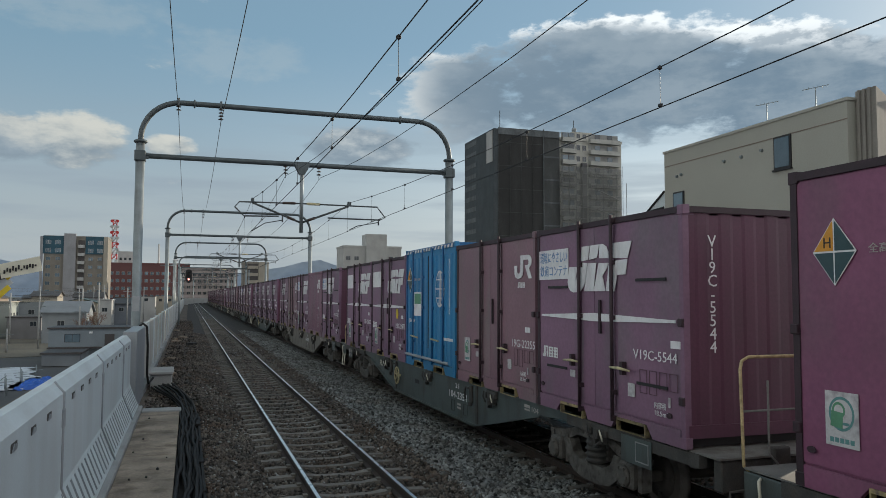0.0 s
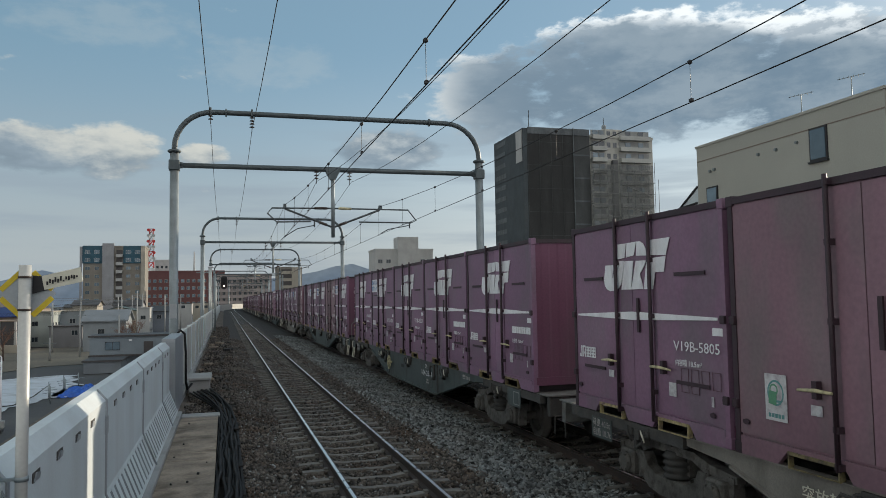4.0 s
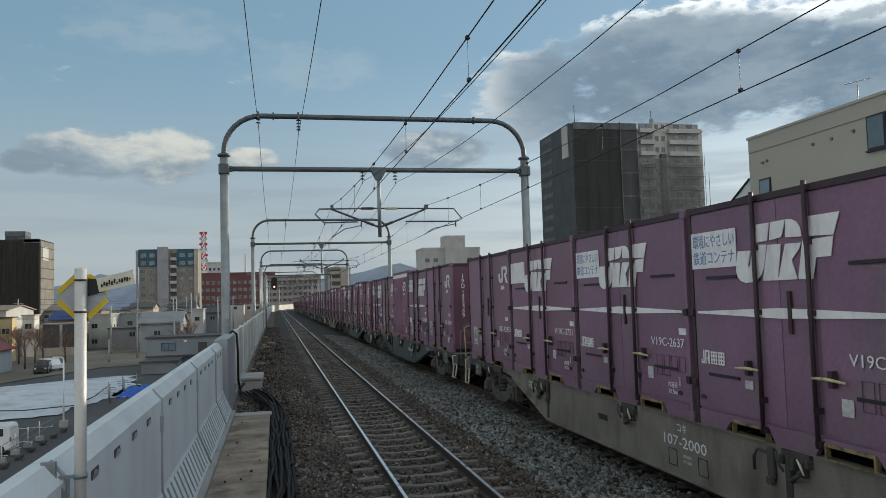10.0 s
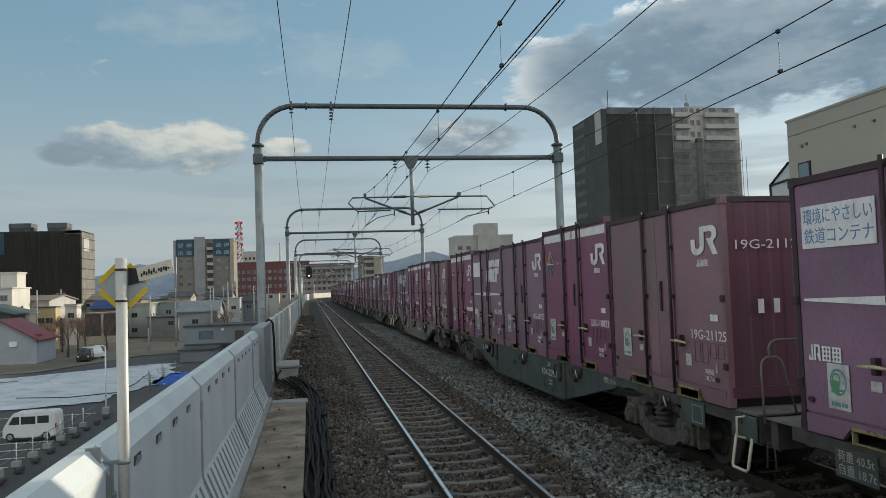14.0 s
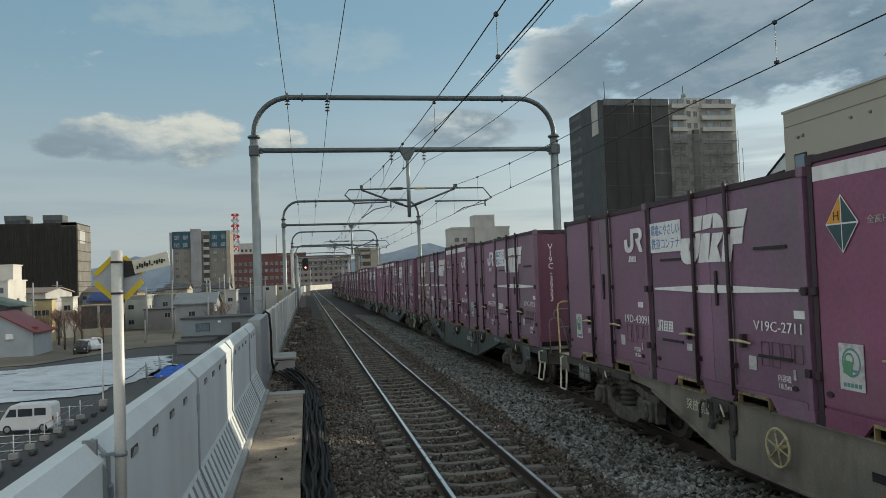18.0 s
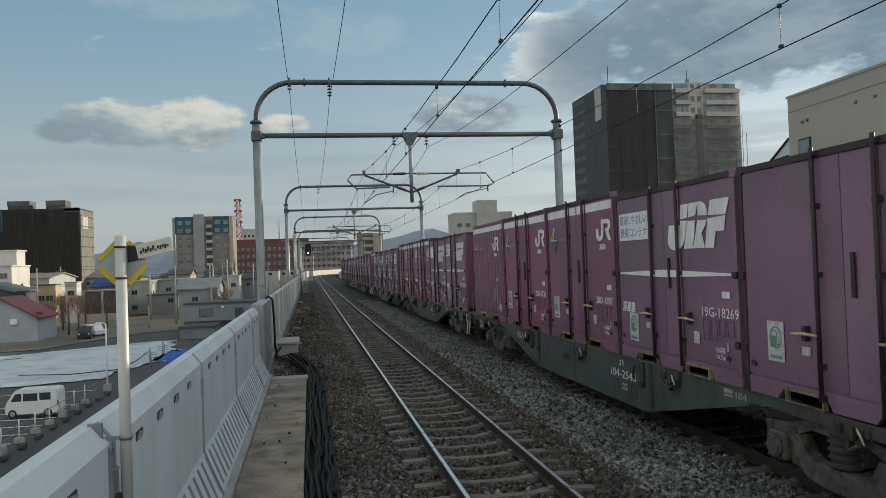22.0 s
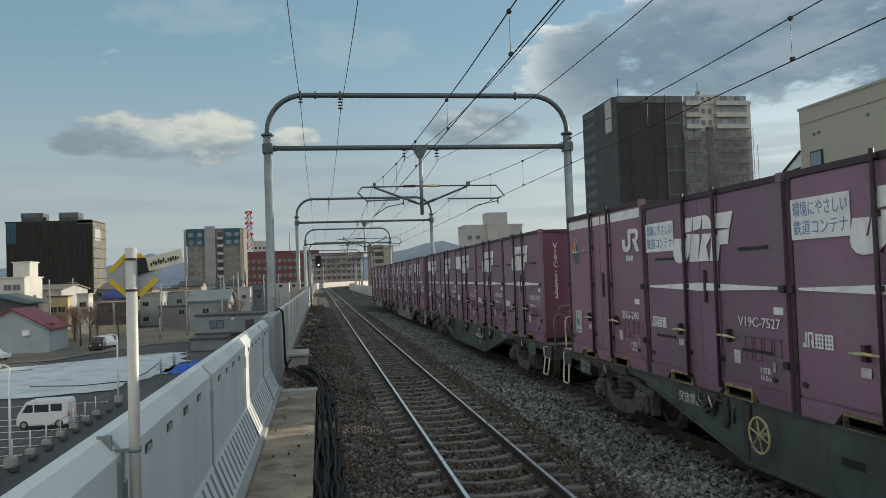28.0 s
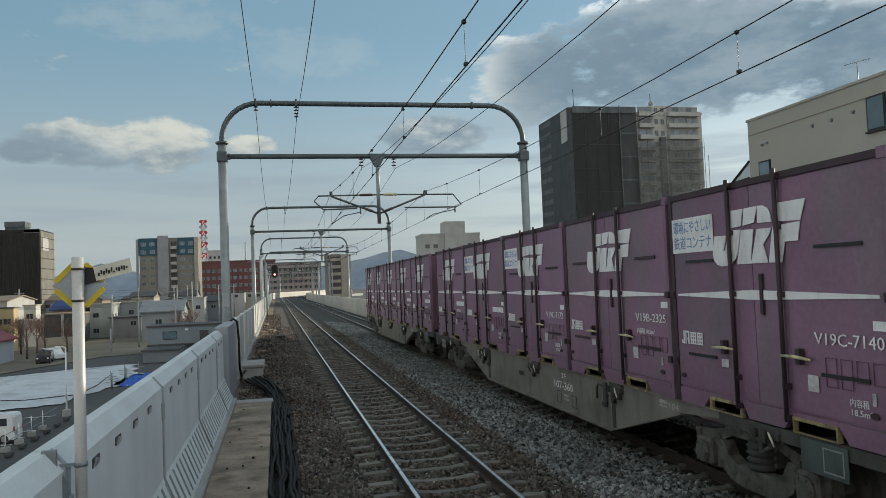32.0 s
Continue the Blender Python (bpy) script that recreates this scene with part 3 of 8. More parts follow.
def build_tracks():
    me = sleeper_mesh()
    for name, x, dz, first, singles in (("railway_track_1", 0.0, 0.0, -10.0, 170), ("railway_track_2", T2, DROP, -10.0, 80)):
        tr = thing(name, "narrow-gauge railway track on concrete sleepers", "railway track", kind="structure")
        for rx in (-0.5665, 0.5665):
            b1, b2 = B(), B()
            rail_profile(b1, b2, x + rx, dz)
            rail = part("rail", b1, RAIL_SIDE, tr)
            part("running_surface", b2, RAIL_TOP, rail, "bright worn top of the rail")
        for i in range(singles):
            piece("sleeper", me, tr, (x, first + 0.6 * i, dz + random.uniform(-0.004, 0.004)), random.uniform(-0.006, 0.006))
        bm = B()
        n = singles
        while first + 0.6 * n < 330:
            px, py, a = along(x, first + 0.6 * n)
            c, s = math.cos(a), math.sin(a)
            v = [bm.verts.new((px + u * c - w * s, py + u * s + w * c, dz - 0.14)) for u, w in ((-1, -0.11), (1, -0.11), (1, 0.11), (-1, 0.11))]
            bm.faces.new(v)
            n += 1
        tagged(part("far_sleepers", bm, SLEEPER, tr), kind="stuff")


def stones(name, count, x0, x1, y0, y1, size, material, label, seed, z=None):
    """Loose crushed stones as one heap: squashed, randomly turned octahedra lying on the bed."""
    rng = np.random.default_rng(seed)
    base = np.array([(1, 0, 0), (-1, 0, 0), (0, 1, 0), (0, -1, 0), (0, 0, 1), (0, 0, -1)], float)
    tri = np.array([(0, 2, 4), (2, 1, 4), (1, 3, 4), (3, 0, 4), (2, 0, 5), (1, 2, 5), (3, 1, 5), (0, 3, 5)])
    px = rng.uniform(x0, x1, count)
    py = y0 + (y1 - y0) * rng.uniform(0, 1, count) ** 1.6
    prof = np.array([(-1.95, -0.03), (-1.72, -0.06), (-1.40, -0.11), (-1.08, -0.185), (1.08, -0.185), (1.5, -0.14), (2.2, -0.22), (2.85, -0.30), (3.15, -0.35), (5.28, -0.355), (5.7, -0.31)])
    pz = np.interp(px, prof[:, 0], prof[:, 1]) + rng.uniform(-0.012, 0.022, count)
    if z is not None:
        pz = z + rng.uniform(-0.01, 0.05, count)
    keep = np.ones(count, bool)
    for c in (0.0, T2):
        for rx in (-0.5665, 0.5665):
            keep &= np.abs(px - c - rx) > 0.085
        on = (np.abs(px - c) < 1.02) & (np.abs(((py - 2.0 + 0.3) % 0.6) - 0.3) < 0.092)
        keep &= ~on
    px, py, pz = px[keep], py[keep], pz[keep]
    n = len(px)
    sc = size * rng.uniform(0.55, 1.25, (n, 1, 1)) * rng.uniform(0.6, 1.2, (n, 1, 3))
    jit = base[None] * sc * rng.uniform(0.7, 1.2, (n, 6, 1)) + rng.normal(0, size * 0.16, (n, 6, 3))
    q = rng.normal(size=(n, 4))
    q /= np.linalg.norm(q, axis=1, keepdims=True)
    w, a, b, c = q.T
    R = np.stack([1 - 2 * (b * b + c * c), 2 * (a * b - c * w), 2 * (a * c + b * w), 2 * (a * b + c * w), 1 - 2 * (a * a + c * c), 2 * (b * c - a * w), 2 * (a * c - b * w), 2 * (b * c + a * w), 1 - 2 * (a * a + b * b)], 1).reshape(n, 3, 3)
    V = np.einsum("nij,nkj->nki", R, jit) + np.stack([px, py, pz], 1)[:, None]
    F = (tri[None] + 6 * np.arange(n)[:, None, None]).reshape(-1, 3)
    me = bpy.data.meshes.new(name)
    me.vertices.add(n * 6)
    me.vertices.foreach_set("co", V.reshape(-1).astype(np.float32))
    me.loops.add(len(F) * 3)
    me.loops.foreach_set("vertex_index", F.reshape(-1).astype(np.int32))
    me.polygons.add(len(F))
    me.polygons.foreach_set("loop_start", np.arange(0, len(F) * 3, 3, dtype=np.int32))
    me.update(calc_edges=True)
    me.materials.append(material)
    ob = new(name, me)
    return tagged(ob, label, "ballast stones", kind="stuff")


# ---- the freight train ----
CL, CW, CH, DECK = 3.715, 2.45, 2.575, 0.93      # a twelve-foot container and the height of its floor line
FOOT = -0.09                                    # its corner feet, below the floor line
PITCH, WAGON = 3.775, 20.4                      # from container to container, from wagon to wagon
FX = -CW / 2                                    # the side that faces the platform


def U(u):
    """Along the side as one reads it: u metres from its left edge."""
    return CL / 2 - u


def plate(bm, u0, u1, z0, z1, d=0.004, x=FX):
    return box(bm, x - d, x + 0.002, U(u1), U(u0), z0, z1)


def shape(bm, pts, d=0.004, x=FX):
    """A flat painted shape on the side: points (u, z)."""
    return prism(bm, [(U(u), z) for u, z in pts], "x", x - d, x + 0.002)


def ring(bm, u, z, r, w, d=0.005, x=FX, n=20, sx=1.0):
    o = [(u + r * sx * math.cos(2 * math.pi * k / n), z + r * math.sin(2 * math.pi * k / n)) for k in range(n)]
    i = [(u + (r - w) * sx * math.cos(2 * math.pi * k / n), z + (r - w) * math.sin(2 * math.pi * k / n)) for k in range(n)]
    vo = [bm.verts.new((x - d, U(p[0]), p[1])) for p in o]
    vi = [bm.verts.new((x - d, U(p[0]), p[1])) for p in i]
    for k in range(n):
        bm.faces.new((vo[k], vo[(k + 1) % n], vi[(k + 1) % n], vi[k]))
    return bm


def container_shell(c, paint_side, paint_end, roof_paint, h=CH):
    """Body, ends, roof and the frame of posts and rails."""
    bm = box(B(), FX + 0.03, -FX - 0.03, -CL / 2 + 0.04, CL / 2 - 0.04, FOOT + 0.16, h - 0.05)
    part("body", bm, paint_side, c)
    for s in (-1, 1):
        y = s * (CL / 2 - 0.034)
        line = [(FX + 0.07, y)]
        for k in range(7):                                   # pressed ribs
            x = -0.96 + 0.32 * k
            line += [(x - 0.10, y + s * 0.004), (x - 0.06, y + s * 0.011), (x + 0.06, y + s * 0.011), (x + 0.10, y + s * 0.004)]
        bm = prism(B(), line + [(-FX - 0.07, y), (-FX - 0.07, y - s * 0.02), (FX + 0.07, y - s * 0.02)], "z", FOOT + 0.17, h - 0.08)
        box(bm, FX + 0.05, -FX - 0.05, s * (CL / 2 - 0.02) - 0.018, s * (CL / 2 - 0.02) + 0.018, FOOT + 0.11, FOOT + 0.25)
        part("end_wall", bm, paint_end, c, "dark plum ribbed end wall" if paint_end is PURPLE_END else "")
    # black sheet stands in for the shade inside the fork slot
    part("slot_back", box(B(), FX + 0.05, -FX - 0.05, -CL / 2 + 0.11, -CL / 2 + 0.13, FOOT, FOOT + 0.16), BLACK, c, "black sheet for the shade in the fork slot under the end wall")
    bm = box(B(), FX + 0.01, -FX - 0.01, -CL / 2 + 0.01, CL / 2 - 0.01, h - 0.05, h - 0.012, 0.008)
    for q in (-1, 1):                                                              # rims
        x, y = q * (CW / 2 - 0.02), q * (CL / 2 - 0.02)
        box(bm, x - 0.025, x + 0.025, -CL / 2 + 0.05, CL / 2 - 0.05, h - 0.075, h - 0.004)
        box(bm, FX + 0.05, -FX - 0.05, y - 0.018, y + 0.018, h - 0.075, h - 0.006)
    part("roof", bm, roof_paint, c)
    # far-end posts take the roof paint, mostly darker, to paint in recess shade
    for sy, post_paint, words in ((-1, paint_side, "corner posts with steel castings"), (1, roof_paint, "far-end corner posts in the roof paint, with steel castings")):
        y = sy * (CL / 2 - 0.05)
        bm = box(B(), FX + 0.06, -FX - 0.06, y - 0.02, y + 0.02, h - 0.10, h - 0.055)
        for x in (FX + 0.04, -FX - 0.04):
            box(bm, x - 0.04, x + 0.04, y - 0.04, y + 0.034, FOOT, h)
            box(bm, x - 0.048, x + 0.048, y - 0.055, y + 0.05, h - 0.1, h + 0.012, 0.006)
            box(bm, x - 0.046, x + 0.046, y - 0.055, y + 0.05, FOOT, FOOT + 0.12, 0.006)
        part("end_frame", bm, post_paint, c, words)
    for x0 in (FX, -FX - 0.05):                                                    # bottom sill, notched for the two fork pockets
        notched = [(0.1, 0.10), (0.1, FOOT), (0.64, FOOT), (0.78, 0.055), (1.46, 0.055), (1.56, FOOT), (2.16, FOOT), (2.28, 0.055), (2.96, 0.055), (3.08, FOOT), (CL - 0.1, FOOT), (CL - 0.1, 0.10)]
        part("bottom_sill", prism(B(), [(U(u), z) for u, z in notched], "x", x0, x0 + 0.05), paint_side, c)
    for u0, u1 in ((0.79, 1.43), (2.31, 2.95)):
        bm = box(B(), FX - 0.014, FX + 0.045, U(u1), U(u0), 0.026, 0.060)
        for q0, q1 in ((u0, u0 + 0.016), (u1 - 0.022, u1)):
            box(bm, FX - 0.014, FX + 0.045, U(q1), U(q0), FOOT - 0.01, 0.026)
        box(bm, FX - 0.010, FX + 0.02, U(u1 - 0.022), U(u0 + 0.016), FOOT - 0.01, FOOT)
        part("fork_pocket", bm, RIM_WORN, c, "fork-lift pocket with a worn yellow rim")


def doors(c, paint_side, b1, b2, h=CH, handle=YELLOW_PALE):
    """Two wide door leaves, the narrow middle leaf, locking bars, handles and hinges."""
    mid = (b1 + b2) / 2 - 0.1
    for u0, u1 in ((0.09, b1 - 0.06), (b1 + 0.03, mid), (mid + 0.012, b2 - 0.03), (b2 + 0.06, CL - 0.09)):
        part("door_panel", plate(B(), u0, u1, 0.125, h - 0.09, 0.012, FX + 0.025), paint_side, c)
    for b in (b1, b2):
        bm = B()
        tube(bm, [(FX - 0.045, U(b), 0.0), (FX - 0.045, U(b), h + 0.03)], 0.024, 6)
        for z in (0.04, 0.36, 1.3, 2.0, h - 0.04):
            box(bm, FX - 0.055, FX + 0.01, U(b) - 0.034, U(b) + 0.034, z - 0.028, z + 0.028)
        part("lock_bar", bm, PURPLE_DARK if paint_side is not BLUE else BLUE_DARK, c)
    bm = box(B(), FX - 0.02, FX, U(b1 + 0.5) - 0.025, U(b1 + 0.5) + 0.025, 1.08, 1.52)
    part("seal_strip", bm, PURPLE_DARK if paint_side is not BLUE else BLUE_DARK, c)
    for u, s in ((b1, -1), (b2, 1)):
        hd = part("handle", tube(B(), [(FX - 0.075, U(u), 0.675), (FX - 0.075, U(u + s * 0.2), 0.68), (FX - 0.065, U(u + s * 0.43), 0.665)], [0.014, 0.02, 0.013], 6), handle, c, "worn yellow locking handle")
        bm = box(B(), FX - 0.06, FX, U(u + s * 0.23) - 0.03, U(u + s * 0.23) + 0.03, 0.60, 0.76)
        part("catch", bm, PURPLE_DARK if paint_side is not BLUE else BLUE_DARK, hd)
    for u in (0.05, CL - 0.05):
        for z in (0.42, 1.28):
            part("hinge", box(B(), FX - 0.032, FX + 0.01, U(u) - 0.042, U(u) + 0.042, z - 0.045, z + 0.045, 0.008), PURPLE_DARK if paint_side is not BLUE else BLUE_DARK, c)


def small_labels(c, b1, b2, old=True, under=False):
    """Stuck-on labels, ruled boxes and the capacity print; old: the plain type, else the ventilated one; under: the print stands below the number."""
    part("label", plate(B(), b1 - 0.34, b1 - 0.20, 0.44, 0.535), STICKER, c, "small white paper label")
    part("label", plate(B(), b2 + 0.30, b2 + 0.45, 0.35, 0.51), STICKER, c, "small white paper label")
    u, z = (3.33, 0.985) if old else (3.46, 1.10 if under else 0.985)
    part("label", plate(B(), u, u + 0.18, z, z + 0.085), WHITE, c, "small white plate")
    part("label", plate(B(), 3.40, 3.44, 0.32, 0.43), STICKER, c, "narrow white tag")
    bm = B()
    for k in range(4):
        q = b2 + 0.56 + 0.20 * k
        ringbox(bm, q, q + 0.15, 0.42 if k < 2 else 0.50, 0.70)
    tagged(part("inspection_box", bm, PURPLE_LINE, c, "row of faint ruled boxes"), kind="stuff")
    for k, tx in enumerate(("内容積", "18.7m³" if old else "18.5m³")):
        t = part("lettering", text_mesh(tx, 0.085, WHITE, width=0.23 if k == 0 else 0.25), WHITE, c)
        t.location = (FX - 0.004, U(2.72 + 0.26 * k), 0.73) if under else (FX - 0.004, U(3.12), 0.285 - 0.085 * k)
    part("rivet_plate", shape(B(), [(3.42 + 0.05 * math.cos(a * math.pi / 4), 0.23 + 0.03 * math.sin(a * math.pi / 4)) for a in range(8)], 0.012), PURPLE_DARK, c)
    part("rivet_plate", shape(B(), [(0.20 + 0.05 * math.cos(a * math.pi / 4), 0.25 + 0.03 * math.sin(a * math.pi / 4)) for a in range(8)], 0.012), PURPLE_DARK, c)


def ringbox(bm, u0, u1, z0, z1, w=0.007):
    plate(bm, u0, u1, z0, z0 + w)
    plate(bm, u0, u1, z1 - w, z1)
    plate(bm, u0, u0 + w, z0 + w, z1 - w)
    plate(bm, u1 - w, u1, z0 + w, z1 - w)


def bars(bm, u0, u1, z0, z1, n):
    """Plain blocks in place of lettering."""
    w = (u1 - u0) / n
    for k in range(n):
        plate(bm, u0 + w * k + 0.1 * w, u0 + w * (k + 1) - 0.1 * w, z0, z1)
    return bm


def eco_sticker(c, u, z, w=0.36, h=0.48, old=False):
    st = part("sticker", plate(B(), u, u + w, z, z + h, 0.003), STICKER_OLD if old else STICKER, c, "faded white sticker with a round green print")
    part("print", ring(B(), u + w / 2, z + h * 0.6, w * 0.42, w * 0.07, 0.005, sx=0.92), TEALLOGO, st, "green printed ring")
    part("print", ring(B(), u + w * 0.42, z + h * 0.66, w * 0.2, w * 0.06, 0.006), GREENLOGO, st)
    part("print", plate(B(), u + w * 0.3, u + w * 0.72, z + h * 0.40, z + h * 0.45, 0.006), TEALLOGO, st)
    part("print", shape(B(), [(u + w * 0.16, z + h * 0.36), (u + w * 0.52, z + h * 0.33), (u + w * 0.55, z + h * 0.62), (u + w * 0.2, z + h * 0.64)], 0.007), GREENLOGO, st)
    part("print", bars(B(), u + w * 0.12, u + w * 0.88, z + 0.03, z + 0.07, 5), TEALLOGO, st)


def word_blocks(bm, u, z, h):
    """The operator's name: two hooks shaped as letters and two grids of bars."""
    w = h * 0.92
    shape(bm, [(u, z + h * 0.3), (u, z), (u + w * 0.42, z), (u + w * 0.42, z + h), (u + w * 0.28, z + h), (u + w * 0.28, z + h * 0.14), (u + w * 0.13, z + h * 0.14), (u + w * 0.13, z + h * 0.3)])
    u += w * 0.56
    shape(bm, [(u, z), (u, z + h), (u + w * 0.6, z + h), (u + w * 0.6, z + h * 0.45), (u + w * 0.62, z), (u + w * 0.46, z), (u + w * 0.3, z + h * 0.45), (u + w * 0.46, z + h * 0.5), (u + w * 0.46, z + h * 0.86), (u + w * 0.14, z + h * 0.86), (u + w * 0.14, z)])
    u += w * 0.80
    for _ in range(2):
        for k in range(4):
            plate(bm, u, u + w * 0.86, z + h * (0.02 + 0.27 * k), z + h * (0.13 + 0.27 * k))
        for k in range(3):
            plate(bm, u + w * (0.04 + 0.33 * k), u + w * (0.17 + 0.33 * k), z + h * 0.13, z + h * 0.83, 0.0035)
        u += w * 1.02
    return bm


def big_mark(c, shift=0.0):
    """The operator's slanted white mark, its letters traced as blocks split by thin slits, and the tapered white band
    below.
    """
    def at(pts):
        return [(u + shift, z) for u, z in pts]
    m = part("mark", shape(B(), at([(1.07, 1.98), (1.31, 1.975), (1.25, 1.80), (1.28, 1.80), (1.345, 2.01), (1.40, 2.03), (1.595, 2.02), (1.53, 1.78), (1.48, 1.70), (1.40, 1.645), (1.30, 1.625), (1.19, 1.62), (1.10, 1.645), (1.04, 1.70), (1.02, 1.77)]), 0.006), WHITE, c, "large slanted white mark of letter-shaped blocks")
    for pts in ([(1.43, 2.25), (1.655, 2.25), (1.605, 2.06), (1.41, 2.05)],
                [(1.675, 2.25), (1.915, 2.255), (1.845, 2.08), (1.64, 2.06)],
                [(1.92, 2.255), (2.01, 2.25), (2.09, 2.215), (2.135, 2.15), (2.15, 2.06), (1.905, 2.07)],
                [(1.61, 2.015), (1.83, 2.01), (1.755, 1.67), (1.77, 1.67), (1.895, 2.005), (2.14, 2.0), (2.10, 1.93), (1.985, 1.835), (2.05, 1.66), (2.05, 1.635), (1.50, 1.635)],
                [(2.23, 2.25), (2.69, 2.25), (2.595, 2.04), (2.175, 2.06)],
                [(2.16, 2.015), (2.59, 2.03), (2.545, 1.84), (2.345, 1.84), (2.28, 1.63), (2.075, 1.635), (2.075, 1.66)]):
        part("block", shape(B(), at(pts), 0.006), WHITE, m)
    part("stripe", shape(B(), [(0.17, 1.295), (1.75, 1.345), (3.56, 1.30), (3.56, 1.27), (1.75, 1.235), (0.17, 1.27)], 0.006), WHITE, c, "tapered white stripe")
    tagged(part("lettering", word_blocks(B(), 0.20, 0.66, 0.165), WHITE, c, "white operator name in letter shapes and bar grids"), kind="stuff")


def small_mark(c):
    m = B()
    # one outline that traces the operator's two joined letters
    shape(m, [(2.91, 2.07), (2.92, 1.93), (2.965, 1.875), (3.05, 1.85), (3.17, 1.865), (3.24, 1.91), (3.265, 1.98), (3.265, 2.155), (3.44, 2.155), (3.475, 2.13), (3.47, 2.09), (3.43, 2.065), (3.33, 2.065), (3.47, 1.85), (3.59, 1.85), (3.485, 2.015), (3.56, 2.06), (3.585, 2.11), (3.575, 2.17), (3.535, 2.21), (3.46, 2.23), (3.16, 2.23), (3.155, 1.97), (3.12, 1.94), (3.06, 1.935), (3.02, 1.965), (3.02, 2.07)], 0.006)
    part("mark", m, WHITE, c, "white mark of two joined letter shapes")
    tagged(part("lettering", word_blocks(B(), 3.04, 1.70, 0.095), WHITE, c, "white operator name in letter shapes and bar grids"), kind="stuff")


def diamond(c, u=0.50, z=1.945, r=0.285):
    d = part("diamond_sign", shape(B(), [(u - r * 0.8, z), (u, z - r), (u + r * 0.8, z), (u, z + r)], 0.004), WHITE, c, "diamond sign in four coloured quarters")
    q = r * 0.93
    part("quarter", shape(B(), [(u - q * 0.8, z + 0.008), (u - 0.008, z + 0.008), (u - 0.008, z + q)], 0.007), ORANGE, d, "orange quarter")
    for pts in ([(u + 0.008, z + 0.008), (u + q * 0.8, z + 0.008), (u + 0.008, z + q)], [(u - q * 0.8, z - 0.008), (u - 0.008, z - 0.008), (u - 0.008, z - q)], [(u + 0.008, z - 0.008), (u + q * 0.8, z - 0.008), (u + 0.008, z - q)]):
        part("quarter", shape(B(), pts, 0.007), SLATE, d, "dark green quarter")
    t = part("letter", text_mesh("H", 0.13, BLACK), BLACK, d)
    t.location = (FX - 0.008, U(u - 0.115), z + 0.035)
    t = part("lettering", text_mesh("全高H=2600", 0.085, STICKER_OLD, width=0.52), STICKER_OLD, c)
    t.location = (FX - 0.004, U(u + 0.34), z - 0.02)


def container_b(kind, shift=0.0):
    """A side-door container with the large mark; kind: slogan plate, blank plate or none; shift: the mark sits on the right-hand leaf."""
    c = thing("freight_container", {"s": WORDS[TINT[0]] + " freight container with white slogan plate and large white mark",
                                    "w": WORDS[TINT[0]] + " freight container with blank white plate and large white mark",
                                    "n": "dull " + WORDS[TINT[0]] + " freight container with large white mark and slot vents"}[kind], "freight container", "containers on the train")
    skin = PURPLES[TINT[0]]
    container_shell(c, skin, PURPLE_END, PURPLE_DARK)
    doors(c, skin, 1.42, 2.27)
    small_labels(c, 1.42, 2.27, bool(shift), kind == "n")
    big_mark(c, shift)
    if shift:
        eco_sticker(c, 0.47, 0.20, 0.32, 0.45)
    if kind == "n":
        for u0, u1, z in ((0.40, 0.98, 1.80), (2.76, 3.36, 1.80), (0.36, 0.98, 0.54), (2.74, 3.38, 0.53)):
            part("vent", plate(B(), u0, u1, z - 0.022, z + 0.022, 0.01), PURPLE_DARK, c, "dark slot vent")
    else:
        pu = 0.20 if shift else 0.10
        p = part("plate", plate(B(), pu, pu + (1.07 if shift else 0.94), 1.815, 2.255, 0.006), WHITE, c, "white plate with blue writing" if kind == "s" else "blank white plate")
        if kind == "s":
            for i, tx in enumerate(("環境にやさしい", "鉄道コンテナ")):
                t = part("lettering", text_mesh(tx, 0.175, TEXTBLUE, width=1.0 if shift else 0.87), TEXTBLUE, p)
                t.location = (FX - 0.008, U(pu + 0.035), 2.075 - 0.2 * i)
    return c


def container_a(kind):
    """A side-door container with the small mark; kind: plain, or tall with a diamond sign, with or without a white top band."""
    tall = kind in "dg"
    c = thing("freight_container", {"d": "tall reddish-purple freight container with white top band and diamond sign", "g": "tall reddish-purple freight container with diamond sign and green sticker"}[kind] if tall else "plain " + WORDS[TINT[0]] + " freight container with small white mark and green sticker",
              "freight container", "containers on the train")
    h = CH + 0.1 if tall else CH
    skin = (REDS if tall else PURPLES)[TINT[0]]
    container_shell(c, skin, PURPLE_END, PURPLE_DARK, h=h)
    doors(c, skin, 1.45, 2.32, h=h)
    small_labels(c, 1.45, 2.32)
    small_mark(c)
    eco_sticker(c, *((0.36, 0.33, 0.34, 0.45) if tall else (0.50, 0.32, 0.30, 0.45)))
    if kind == "d":
        for u0, u1 in ((0.09, 1.39), (1.48, 1.83), (1.90, 2.29), (2.38, CL - 0.09)):
            part("white_band", plate(B(), u0, u1, h - 0.27, h - 0.12, 0.004, FX + 0.012), WHITE, c)
    if tall:
        diamond(c)
    return c


